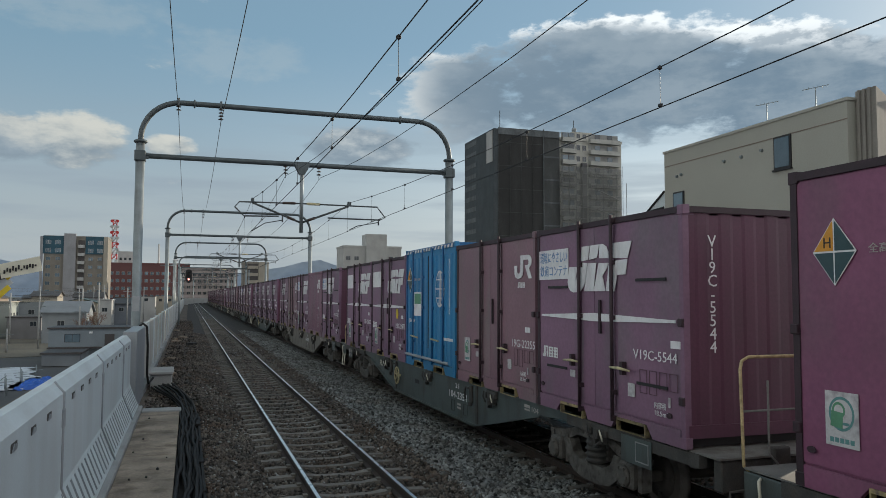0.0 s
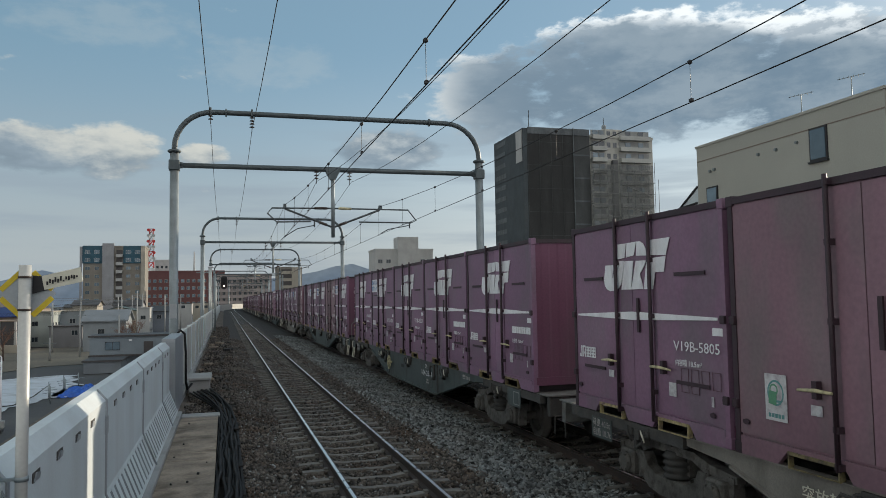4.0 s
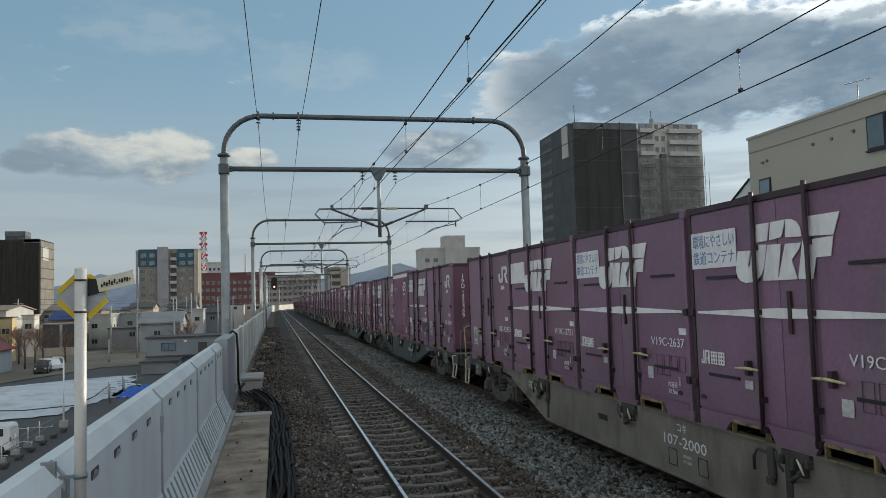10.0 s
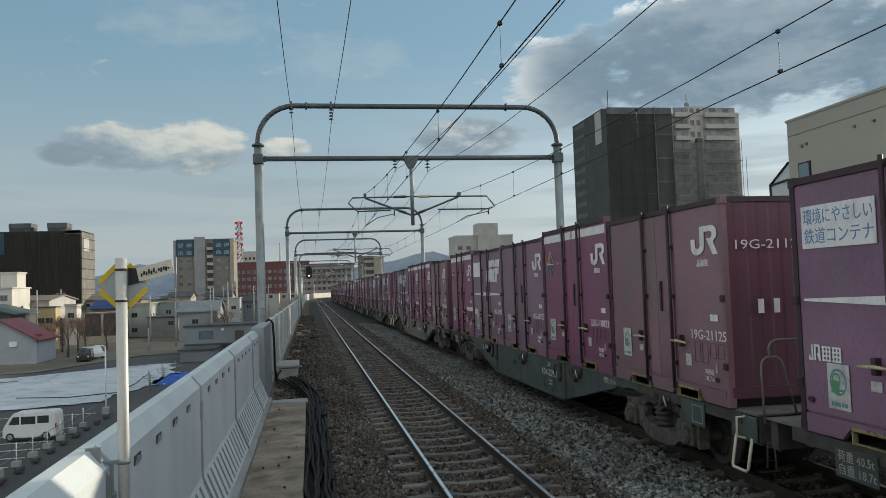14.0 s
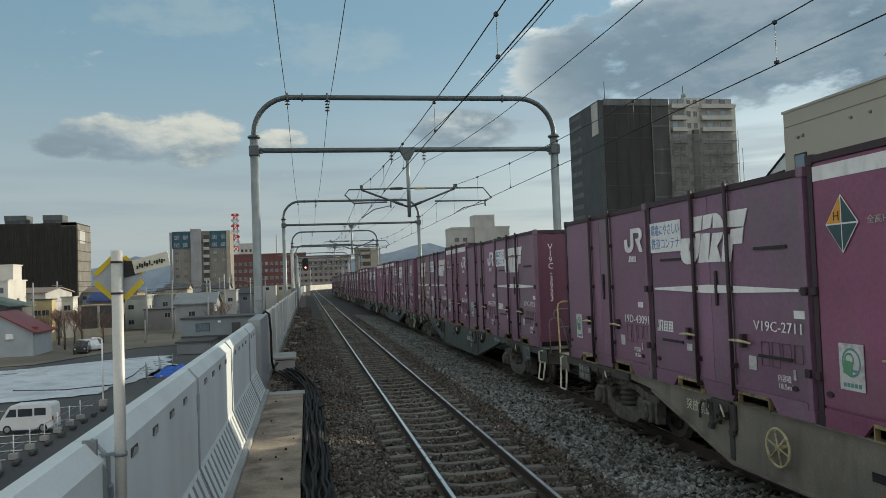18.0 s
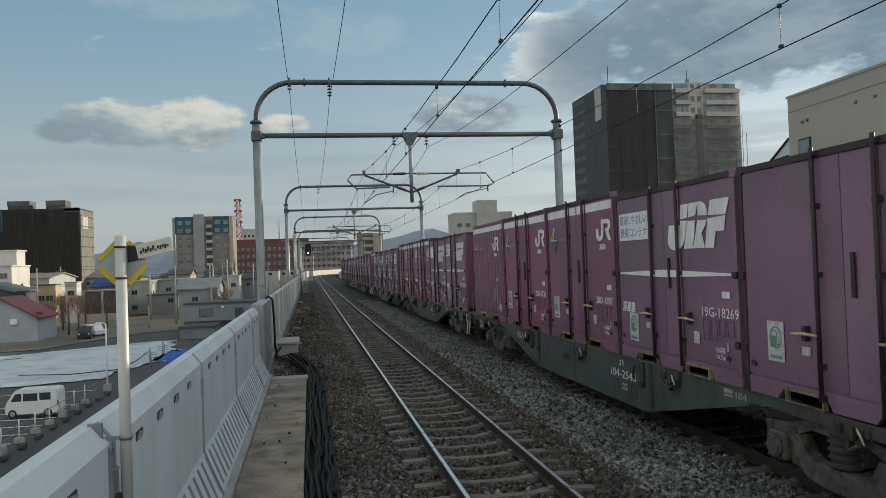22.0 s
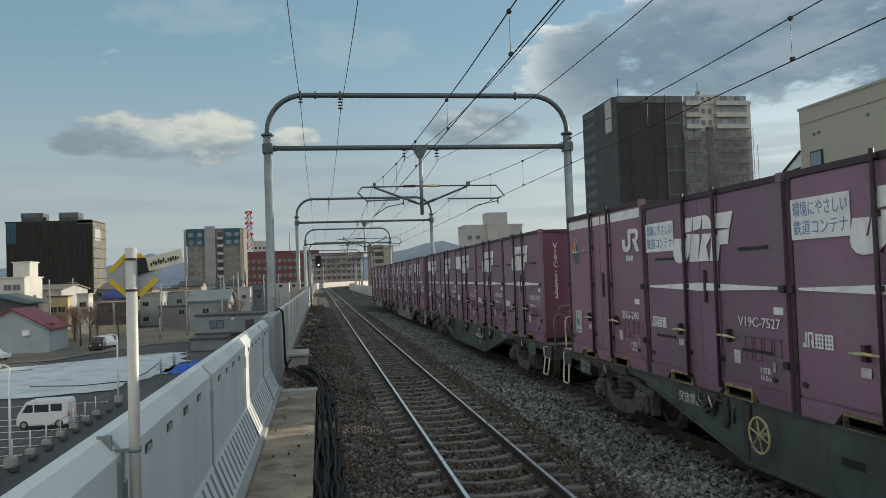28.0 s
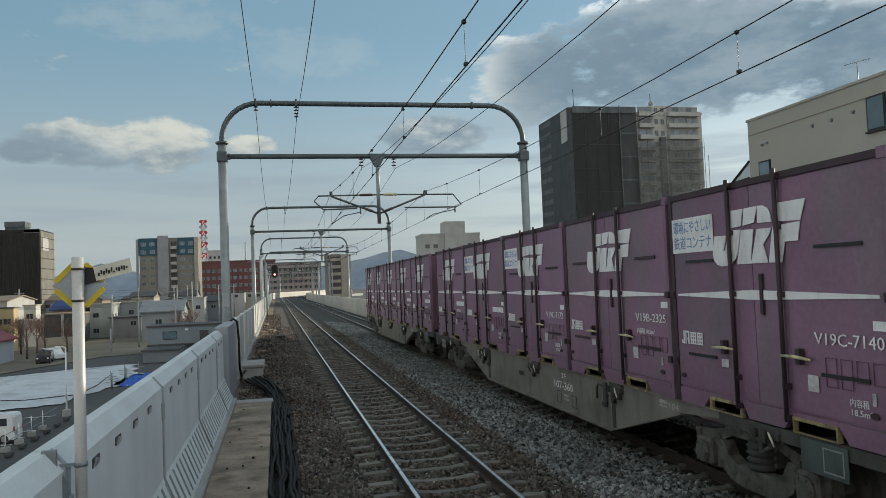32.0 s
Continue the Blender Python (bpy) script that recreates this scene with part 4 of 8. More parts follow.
def container_c(kind):
    """A container with a fully corrugated side; kind: plain, or tall with a broken white band and a diamond sign."""
    tall = kind == "d"
    c = thing("freight_container", "tall corrugated purple freight container with a broken white top band" if tall else "purple corrugated freight container with a small white mark",
              "freight container", "containers on the train")
    h = CH + 0.1 if tall else CH
    skin = REDS[1] if tall else REDS[2]
    container_shell(c, skin, PURPLE_END, skin, h=h)
    ribs = [0.16 + 0.271 * k for k in range(13)]
    for u in ribs:
        part("corrugation", prism(B(), [(FX + 0.04, U(u)), (FX - 0.025, U(u + 0.03)), (FX - 0.025, U(u + 0.175)), (FX + 0.04, U(u + 0.205))], "z", 0.12, h - 0.1), skin, c)
    if tall:
        out = []
        for u in ribs:
            out += [(FX + 0.026, U(u - 0.008)), (FX - 0.029, U(u + 0.026)), (FX - 0.029, U(u + 0.179)), (FX + 0.026, U(u + 0.213))]
        part("white_band", prism(B(), out + [(x + 0.006, y) for x, y in reversed(out)], "z", h - 0.25, h - 0.11), WHITE, c, "white band that follows the corrugation")
    before = set(c.children)
    small_mark(c)
    for o in set(c.children) - before:
        o.location.y += 0.25
    part("label", plate(B(), 2.90, 3.07, 1.01, 1.09), STICKER, c, "small white plate")
    if tall:
        part("label", plate(B(), 3.20, 3.42, 0.20, 0.40), STICKER, c, "pale square label")
        diamond(c, 0.57, 1.95, 0.26)
    for o in set(c.children) - before:
        o.location.x -= 0.028
    return c


def container_blue():
    c = thing("freight_container", "bright blue corrugated freight container with a white globe sign", "freight container", "containers on the train")
    h = CH + 0.1
    container_shell(c, BLUE, BLUE, BLUE_DARK, h=h)
    for k in range(10):
        u = 0.22 + 0.335 * k
        part("corrugation", prism(B(), [(FX + 0.04, U(u)), (FX - 0.01, U(u + 0.03)), (FX - 0.01, U(u + 0.19)), (FX + 0.04, U(u + 0.22))], "z", 0.12, h - 0.22), BLUE, c)
    for b in (0.72, 1.5, 2.25, 3.0):
        bm = B()
        tube(bm, [(FX - 0.035, U(b), 0.06), (FX - 0.035, U(b), h - 0.05)], 0.02, 6)
        for z in (0.14, 0.5, 1.3, 2.0):
            box(bm, FX - 0.04, FX + 0.01, U(b) - 0.05, U(b) + 0.05, z - 0.035, z + 0.035)
        part("lock_bar", bm, BLUE_DARK, c)
    part("door_gap", box(B(), FX - 0.012, FX, U(1.88) - 0.012, U(1.88) + 0.012, 0.4, h - 0.2), BLACK, c)
    for u in (0.9, 2.45):
        part("handle", tube(B(), [(FX - 0.055, U(u - 0.25), 0.62), (FX - 0.055, U(u + 0.3), 0.6)], 0.02, 6), YELLOW_PALE, c, "pale locking handle")
    for k in range(16):
        u = 0.12 + 0.22 * k
        part("warning_stripe", shape(B(), [(u, h - 0.09), (u + 0.11, h - 0.09), (u + 0.15, h - 0.02), (u + 0.04, h - 0.02)], 0.006, FX - 0.002), WHITE, c)
    g = part("globe_sign", ring(B(), 2.75, 1.72, 0.40, 0.035, 0.02, sx=0.75), WHITE, c, "white globe of rings and lines")
    part("ring", ring(B(), 2.75, 1.72, 0.40, 0.03, 0.02, sx=0.35), WHITE, g)
    bm = B()
    for z, w in ((1.72, 0.3), (1.92, 0.26), (1.52, 0.26)):
        plate(bm, 2.75 - w, 2.75 + w, z - 0.014, z + 0.014, 0.02)
    plate(bm, 2.735, 2.765, 1.33, 2.11, 0.021)
    part("lines", bm, WHITE, g)
    s = part("sign_plate", plate(B(), 0.78, 1.36, 1.10, 1.66, 0.016), WHITE, c, "white sign plate with a green block")
    part("print", plate(B(), 0.82, 1.32, 1.38, 1.62, 0.019), GREENLOGO, s)
    part("print", bars(B(), 0.82, 1.3, 1.25, 1.34, 6), BLACK, s)
    part("print", bars(B(), 0.82, 1.3, 1.13, 1.22, 7), BLACK, s)
    before = set(c.children)
    diamond(c, 0.42, 1.95, 0.30)
    for o in set(c.children) - before:
        o.location.x -= 0.012
    t = part("lettering", text_mesh("JVIA-1008", 0.12, WHITE), WHITE, c)
    t.location = (FX - 0.014, U(0.35), 0.94)
    t = part("lettering", text_mesh("RSV190690", 0.165, WHITE, 1.0, True), WHITE, c)
    t.location = (FX - 0.014, U(3.38), 2.22)
    part("label", bars(B(), 2.95, 3.6, 0.63, 0.69, 9), WHITE, c, "row of small white print").location.x = -0.012
    part("loose_sheet", box(B(), FX - 0.06, FX + 0.02, U(3.3), U(0.1), 0.13, 0.19, 0.02), METALPLATE, c, "grey rubber seal flap")
    return c


MAKERS = {"s": lambda: container_b("s"), "w": lambda: container_b("w"), "n": lambda: container_b("n"), "t": lambda: container_b("s", 0.9), "v": lambda: container_b("w", 0.9), "a": lambda: container_a("a"), "d": lambda: container_a("d"), "g": lambda: container_a("g"),
          "c": lambda: container_c("c"), "e": lambda: container_c("d"), "blue": container_blue}
_first = {}


def vent_mesh():
    if "vent" not in _texts:
        _texts["vent"] = mesh("vent", plate(B(), 0, 0.62, -0.018, 0.018, 0.01), BLACK)
    return _texts["vent"]


SEEN_TINT = {"19D-38033": 0, "19D-40809": 0, "19D-41103": 0, "V19C-796": 0, "V19C-2637": 0, "V19C-3923": 1, "V19C-2532": 0, "V19B-6063": 0, "20G-240": 2, "V19B-704": 2, "20G-11439": 1, "19D-48371": 2, "19G-21125": 2, "19D-43233": 2, "19G-22073": 2, "19D-45469": 1, "19D-42258": 1, "19D-52216": 1}


def container(kind, ident):
    if kind in "sw" and ident[:2] == "19":                # the older type
        kind = "t" if kind == "s" else "v"
    odd = sum(ord(q) for q in ident) % 2
    TINT[0] = SEEN_TINT.get(ident, 1 if kind == "blue" else 1 - odd if kind in "sw" else odd if kind in "ntv" else 1 + odd if kind == "a" else odd)
    key = (kind, TINT[0])
    if key not in _first:
        _first[key] = MAKERS[kind]()
    ob = copy_thing(_first[key], Matrix())
    if kind == "blue":
        return ob
    vent = kind in "swn"
    z, u = (0.90, 2.70) if kind == "n" else (0.82, 2.70) if vent else (0.735, 2.78)
    if kind in "ce":
        if ident:
            a, b = ident.split("-")
            for k, tx in enumerate((a, b)):
                t = part("number", text_mesh(tx, 0.15, WHITE, 1.0, True), WHITE, ob)
                t.location = (FX - 0.03, U(2.74 + 0.27 * k), 0.71)
        else:
            o = part("number", bars(B(), 2.98, 3.04, 0.25, 0.8, 1), WHITE, ob)
            o.location.x = -0.032
    elif ident:
        if ident[0] == "V" and kind in "sw":
            for q, z0 in ((0.40, 1.70), (2.77, 1.765), (0.36, 0.54), (2.77, 0.53)):
                part("vent", vent_mesh(), None, ob, "dark slot vent").location = (0, -q, z0)
        if ident == "19D-21972":
            part("round_sticker", shape(B(), [(2.92 + 0.11 * math.cos(a * math.pi / 8), 1.10 + 0.13 * math.sin(a * math.pi / 8)) for a in range(16)], 0.004), YELLOW_SIGN, ob, "round yellow sticker")
        t = part("number", text_mesh(ident, 0.165 if vent else 0.18, WHITE, width=0.1 * len(ident) - 0.02), WHITE, ob)
        t.location = (FX - 0.006, U(u), z)
    else:
        part("number", bars(B(), u, u + 0.9, z, z + 0.12, 8), WHITE, ob)
    return ob


def end_number(ob, ident):
    """The number again, in a column on the end wall that faces the platform end."""
    me = text_mesh(ident, 0.188, WHITE, 1.0, True)
    t = part("end_number", me, WHITE, ob)
    t.rotation_euler = (0, 0, radians(90))
    t.location = (FX + 0.37, -CL / 2 - 0.008, 2.12)


# ---- wagons ----
def bogie_frame_mesh():
    """One cast side frame: a top beam, a belly strap hung under it, and a horn on either side of each axle box."""
    bm = prism(B(), [(-1.26, 0.60), (-1.26, 0.68), (-0.80, 0.72), (-0.48, 0.80), (0.48, 0.80), (0.80, 0.72), (1.26, 0.68), (1.26, 0.60), (0.70, 0.60), (0.44, 0.70), (-0.44, 0.70), (-0.70, 0.60)], "x", -0.07, 0.07)
    prism(bm, [(-0.80, 0.62), (-0.66, 0.30), (-0.48, 0.19), (-0.24, 0.15), (0.24, 0.15), (0.48, 0.19), (0.66, 0.30), (0.80, 0.62), (0.60, 0.62), (0.50, 0.46), (0.32, 0.39), (-0.32, 0.39), (-0.50, 0.46), (-0.60, 0.62)], "x", -0.10, 0.05)
    for dy in (-0.95, 0.95):
        for q in (-0.225, 0.225):
            prism(bm, [(dy + q - 0.05, 0.66), (dy + q + 0.05, 0.66), (dy + q + 0.035, 0.27), (dy + q - 0.035, 0.27)], "x", -0.085, 0.06)
    return mesh("side_frame", bm, BOGIE)


_bogie = {}


def bogie(parent, y):
    if not _bogie:
        _bogie["frame"] = bogie_frame_mesh()
        bm = B()
        for s in (-1, 1):
            tube(bm, [(s * 0.50, 0, 0), (s * 0.565, 0, 0), (s * 0.57, 0, 0), (s * 0.63, 0, 0)], [0.44, 0.435, 0.405, 0.405], 24)
            tube(bm, [(s * 0.632, 0, 0), (s * 0.645, 0, 0)], [0.30, 0.12], 12)
            for k in range(4):                                                     # web marks that show the turning
                a = k * math.pi / 2
                box(bm, s * 0.64 - 0.012, s * 0.64 + 0.012, 0.24 * math.cos(a) - 0.03, 0.24 * math.cos(a) + 0.03, 0.24 * math.sin(a) - 0.03, 0.24 * math.sin(a) + 0.03)
        tube(bm, [(-0.98, 0, 0), (0.98, 0, 0)], 0.075, 10)
        _bogie["wheels"] = mesh("wheelset", bm, WHEEL)
        _bogie["bolster"] = mesh("bolster", box(B(), -0.95, 0.95, -0.18, 0.18, 0.42, 0.70, 0.02), BOGIE)
        bm = box(B(), -0.09, 0.09, -0.17, 0.17, -0.15, 0.17, 0.03)
        tube(bm, [(-0.09, 0, 0), (-0.12, 0, 0), (-0.15, 0, 0)], [0.14, 0.13, 0.09], 14)
        for k in range(6):
            a = k * math.pi / 3
            box(bm, -0.15, -0.12, 0.11 * math.cos(a) - 0.014, 0.11 * math.cos(a) + 0.014, 0.11 * math.sin(a) - 0.014, 0.11 * math.sin(a) + 0.014)
        _bogie["axlebox"] = mesh("axle_box", bm, BOGIE)
        bm = B()
        ups, rs = [0.0], [0.15]
        for k in range(4):
            ups += [0.08 * k + 0.015, 0.08 * k + 0.04, 0.08 * k + 0.065]
            rs += [0.16, 0.19, 0.16]
        tube(bm, [(0, 0, q) for q in ups] + [(0, 0, 0.34)], rs + [0.15], 14)
        _bogie["spring"] = mesh("spring", bm, UNDER)
        _bogie["shoe"] = mesh("brake_block", box(B(), -0.05, 0.05, -0.05, 0.05, -0.16, 0.16, 0.01), BOGIE)
    b = thing("bogie", "", "")
    b.parent = parent
    b.location = (0, y, DROP)
    part("bolster", _bogie["bolster"], None, b)
    for s in (-1, 1):
        f = part("side_frame", _bogie["frame"], None, b)
        f.location = (s * 1.0, 0, 0)
        if s > 0:
            f.rotation_euler = (0, 0, math.pi)
    wheels = []
    for dy in (-0.95, 0.95):
        w = part("wheelset", _bogie["wheels"], None, b)
        w.location = (0, dy, 0.405)
        wheels.append(w)
        for s in (-1, 1):
            a = part("axle_box", _bogie["axlebox"], None, b)
            a.location = (s * 1.07, dy, 0.43)
            if s > 0:
                a.rotation_euler = (0, 0, math.pi)
        for s in (-1, 1):
            a = part("brake_block", _bogie["shoe"], None, b)
            a.location = (s * 0.6, dy * 0.48, 0.4)
    for s in (-1, 1):
        a = part("spring", _bogie["spring"], None, b)
        a.location = (s * 0.97, 0, 0.39)
    return wheels


END = {-1: 9.90, 1: 10.12}                       # from the middle of the load to either end of the frame


def wagon(paint_w, number, wheel_ring, rails):
    """A low container wagon: fish-bellied sides, bogies, end platforms; rails: hoops at the near (n) or far (f) end, ladders there (m, l; low: k), or none."""
    w = thing("container_wagon", "dusty grey container flat wagon on two bogies" if paint_w is WAGON_BROWN else "grey-green container flat wagon on two bogies", "rail wagon", "wagons of the train")
    sx = 1.16
    brake_end = {"": 0, "n": -1, "m": -1, "f": 1, "l": 1, "k": 1}[rails]   # the end with steps and handrails
    low = 3.55 if paint_w is WAGON_BROWN else 2.90                 # half the length of the deep middle part
    out = [(-6.6, 0.72), (-6.6, 0.82), (6.6, 0.82), (6.6, 0.72), (5.75, 0.66), (low, 0.06), (-low, 0.06), (-5.75, 0.66)]
    for s in (-1, 1):
        bm = prism(B(), out, "x", s * sx - 0.012, s * sx + 0.012)
        side = part("side_sill", bm, paint_w, w)
        part("top_flange", box(B(), s * sx - 0.06, s * sx + 0.06, -6.6, 6.6, 0.822, 0.838), paint_w, side)
        edge = [(5.75, 0.645), (low, 0.045), (-low, 0.045), (-5.75, 0.645), (-5.75, 0.672), (-low, 0.072), (low, 0.072), (5.75, 0.672)]
        part("lower_flange", prism(B(), edge, "x", s * sx - 0.07, s * sx + 0.07), paint_w, side)
        for y in (-low - 0.05, low + 0.05):
            part("stiffener", box(B(), s * sx - 0.026, s * sx + 0.026, y - 0.05, y + 0.05, 0.09, 0.80), UNDER, side, "grimy stiffener plate")
    bm = B()
    for y in np.arange(-9.4, 9.5, 1.175):
        box(bm, -1.14, 1.14, y - 0.06, y + 0.06, 0.64, 0.79)
    box(bm, -0.28, 0.28, -9.7, 9.9, 0.50, 0.78)
    for s in (-1, 1):
        for q in (-1, 1):
            box(bm, q * sx - 0.05, q * sx + 0.05, min(s * 6.62, s * 9.6), max(s * 6.62, s * 9.6), 0.68, 0.82)
    part("centre_sill", bm, UNDER, w)
    for i in range(5):
        y = (i - 2) * PITCH + 0.02                                 # twist-lock gear in the middle of each place
        bm = box(B(), -1.22, -1.04, y - 0.22, y + 0.22, 0.74, 0.81, 0.01)
        for q, low_z in ((-0.20, 0.68), (-0.13, 0.58), (0.02, 0.62), (0.08, 0.50), (0.19, 0.66)):
            box(bm, -1.25, -1.17, y + q - 0.028, y + q + 0.028, low_z, 0.76, 0.008)
        tube(bm, [(-1.22, y + 0.06, 0.52), (-1.29, y - 0.06, 0.56), (-1.29, y - 0.16, 0.62)], 0.024, 6)
        tube(bm, [(-1.26, y + 0.24, 0.78), (-1.31, y + 0.16, 0.70), (-1.28, y + 0.10, 0.60)], 0.014, 5)
        clamp = part("container_clamp", bm, UNDER, w)
        part("lever", tube(B(), [(-1.27, y - 0.10, 0.76), (-1.30, y - 0.18, 0.72), (-1.29, y - 0.22, 0.63)], [0.009, 0.012, 0.009], 6), WHITE_OLD, clamp, "pale bent locking lever")
    for y in (-low + 0.28, low + 0.05, low + 0.55):                # air pipe brackets under the deck
        bm = box(B(), -1.22, -1.172, y - 0.13, y - 0.02, 0.46, 0.78, 0.01)
        tube(bm, [(-1.20, y - 0.05, 0.72), (-1.24, y + 0.10, 0.74), (-1.24, y + 0.17, 0.66), (-1.22, y + 0.20, 0.50)], 0.018, 6)
        box(bm, -1.25, -1.19, y - 0.12, y - 0.03, 0.40, 0.48, 0.01)
        part("pipe_bracket", bm, UNDER, w)
    wheels = []
    for y in (-7.1, 7.1):
        wheels += bogie(w, y)
    for s in (-1, 1):
        e = s * END[s]
        bm = B()
        tube(bm, [(0, e - s * 0.2, 0.72), (0, s * 10.05, 0.72)], 0.09, 8)
        box(bm, -0.14, 0.14, min(s * 9.98, s * 10.19), max(s * 9.98, s * 10.19), 0.58, 0.86, 0.02)
        part("coupler", bm, BOGIE, w)
        part("brake_hose", tube(B(), [(-0.4, e, 0.7), (-0.4, e + s * 0.08, 0.45), (-0.36, s * 10.15, 0.5)], 0.03, 6), BLACK, w)
        part("platform", box(B(), -1.18, 1.18, min(s * 9.05, e), max(s * 9.05, e), 0.815, 0.835), PLATE_WORN, w, "worn steel end platform")
        part("end_beam", box(B(), -1.15, 1.15, min(e - s * 0.15, e - s * 0.02), max(e - s * 0.15, e - s * 0.02), 0.48, 0.80, 0.015), PLATE_WORN if paint_w is WAGON_BROWN else UNDER, w)
        part("buffer_box", box(B(), -0.52, -0.30, min(e - s * 0.06, e + s * 0.03), max(e - s * 0.06, e + s * 0.03), 0.62, 0.92, 0.015), UNDER, w, "small dark box on the end beam")
        part("uncoupling_lever", tube(B(), [(-1.08, e, 0.22), (-1.08, e + s * 0.02, 0.50), (-0.20, e + s * 0.02, 0.53)], 0.016, 6), UNDER, w)
        if s == brake_end:
            y0, y1 = e - s * 0.44, e - s * 0.10
            mount = part("step_plate", box(B(), -1.20, -1.17, min(e - s * 0.55, e - s * 0.01), max(e - s * 0.55, e - s * 0.01), 0.50, 0.80, 0.008), paint_w, w)
            part("step", tube(B(), [(-1.20, y0, 0.54), (-1.24, y0 - s * 0.05, 0.17), (-1.25, y0 - s * 0.02, 0.14), (-1.25, y1 - s * 0.08, 0.14), (-1.24, y1 - s * 0.05, 0.17), (-1.20, y1, 0.54)], 0.020, 6), WHITE_OLD, mount, "white bent-pipe step below the wagon end")
            part("grab_handle", tube(B(), [(-1.19, e - s * 0.24, 0.78), (-1.27, e - s * 0.30, 0.77), (-1.27, e - s * 0.32, 0.54), (-1.19, e - s * 0.24, 0.52)], 0.016, 6), WHITE_OLD, mount)
    pipe, words = (YELLOW, "pale yellow pipe handrail") if brake_end > 0 else (RAIL_GREY, "grey pipe handrail")
    y = brake_end * (END[brake_end] + 0.02) if rails else 0
    if rails in ("n", "f"):                                        # a narrow hoop, and a rail that rises from its top
        part("handrail", tube(B(), [(-1.02, y - brake_end * 0.04, 0.70), (-1.10, y, 0.74), (-1.11, y, 1.40), (-1.09, y, 1.47), (-1.03, y, 1.51), (-0.91, y, 1.51), (-0.85, y, 1.47), (-0.82, y, 1.40), (-0.66, y, 0.78)], 0.016, 6), pipe, w, words)
        part("crossrail", tube(B(), [(-0.99, y, 1.50), (-1.0, y, 1.62), (-0.97, y, 1.68), (-0.90, y, 1.71), (0.90, y, 1.71), (0.98, y, 1.64), (0.98, y, 0.82)], 0.016, 6), RAIL_GREY, w, "grey pipe rail across the wagon end")
    elif rails:                                                    # a wide ladder-like rail on an outrigged foot
        top = 1.68 if rails == "k" else 1.90
        rail = part("handrail", tube(B(), [(-1.06, y - brake_end * 0.04, 0.72), (-1.17, y, 0.84), (-1.19, y, top - 0.12), (-1.17, y, top - 0.04), (-1.09, y, top), (0.90, y, top), (0.98, y, top - 0.08), (0.98, y, 0.84), (0.94, y - brake_end * 0.04, 0.76)], 0.017, 6), pipe, w, words)
        part("crossrail", tube(B(), [(-1.19, y, 0.72 * top), (0.98, y, 0.72 * top)], 0.012, 6), RAIL_GREY, rail, "thin grey pipe rail")
        part("stile", tube(B(), [(-0.86, y, top - 0.24), (-0.86, y, 0.94), (-0.78, y - brake_end * 0.03, 0.84)], 0.012, 6), RAIL_GREY, rail)
    if wheel_ring:
        b = part("hand_brake_wheel", tube(B(), [(-1.27, 2.52 + 0.21 * math.cos(k * math.pi / 12), 0.47 + 0.21 * math.sin(k * math.pi / 12)) for k in range(25)], 0.016, 6, False), YELLOW_PALE, w, "pale yellow spoked brake wheel")
        bm = B()
        for k in range(3):
            a = k * math.pi / 3 + 0.3
            tube(bm, [(-1.27, 2.52 + 0.21 * math.cos(a), 0.47 + 0.21 * math.sin(a)), (-1.27, 2.52 - 0.21 * math.cos(a), 0.47 - 0.21 * math.sin(a))], 0.012, 5)
        tube(bm, [(-1.15, 2.52, 0.47), (-1.29, 2.52, 0.47)], 0.03, 8)
        part("spokes", bm, YELLOW_PALE, b)
    part("vent_hole", box(B(), -sx - 0.016, -sx - 0.010, 0.86, 1.2, 0.43, 0.52), BLACK, w, "dark oblong hole in the sill")
    x = -sx - 0.016
    n0 = -0.92 if paint_w is WAGON_BROWN else -1.30                # where the number begins
    if number:
        t = part("number", text_mesh(number, 0.20, WHITE, width=0.132 * len(number)), WHITE, w)
        t.location = (x, n0, 0.43)
        tagged(part("small_print", box(box(B(), x - 0.001, x + 0.002, n0 - 0.75, n0 - 0.54, 0.31, 0.35), x - 0.001, x + 0.002, n0 - 0.75, n0 - 0.54, 0.24, 0.28), STICKER_OLD, w, "two faint lines of small print"), kind="stuff")
        for k, tx in enumerate("コキ"):
            t = part("lettering", text_mesh(tx, 0.13, WHITE), WHITE, w)
            t.location = (x, n0 - 0.40 - 0.14 * k, 0.635)
    bm = B()
    for k in range(2):
        y = n0 - 0.28 - 0.74 * k
        for q in ((y - 0.11, y + 0.11, 0.37, 0.38), (y - 0.11, y + 0.11, 0.16, 0.17), (y - 0.11, y - 0.10, 0.17, 0.37), (y + 0.10, y + 0.11, 0.17, 0.37)):
            box(bm, x - 0.002, x + 0.002, q[0], q[1], q[2], q[3])
    tagged(part("ruled_box", bm, BLACK, w), kind="stuff")
    p = part("data_plate", box(B(), -1.235, -1.225, 8.30, 8.88, 0.47, 0.76), WAGON_GREEN, w, "grey-green data plate with weights")
    for k, tx in enumerate(("荷重 40.5t", "自重 18.7t")):
        t = part("lettering", text_mesh(tx, 0.12, STICKER_OLD, width=0.5), STICKER_OLD, p)
        t.location = (-1.239, 8.84, 0.64 - 0.13 * k)
    p = part("route_plate", box(B(), -1.235, -1.225, -8.75, -8.1, 0.48, 0.80), WAGON_GREEN, w, "grey-green plate with a ruled square")
    bm = B()
    for q in ((-8.70, -8.42, 0.52, 0.535), (-8.70, -8.42, 0.745, 0.76), (-8.70, -8.685, 0.535, 0.745), (-8.435, -8.42, 0.535, 0.745)):
        box(bm, -1.239, -1.236, *q)
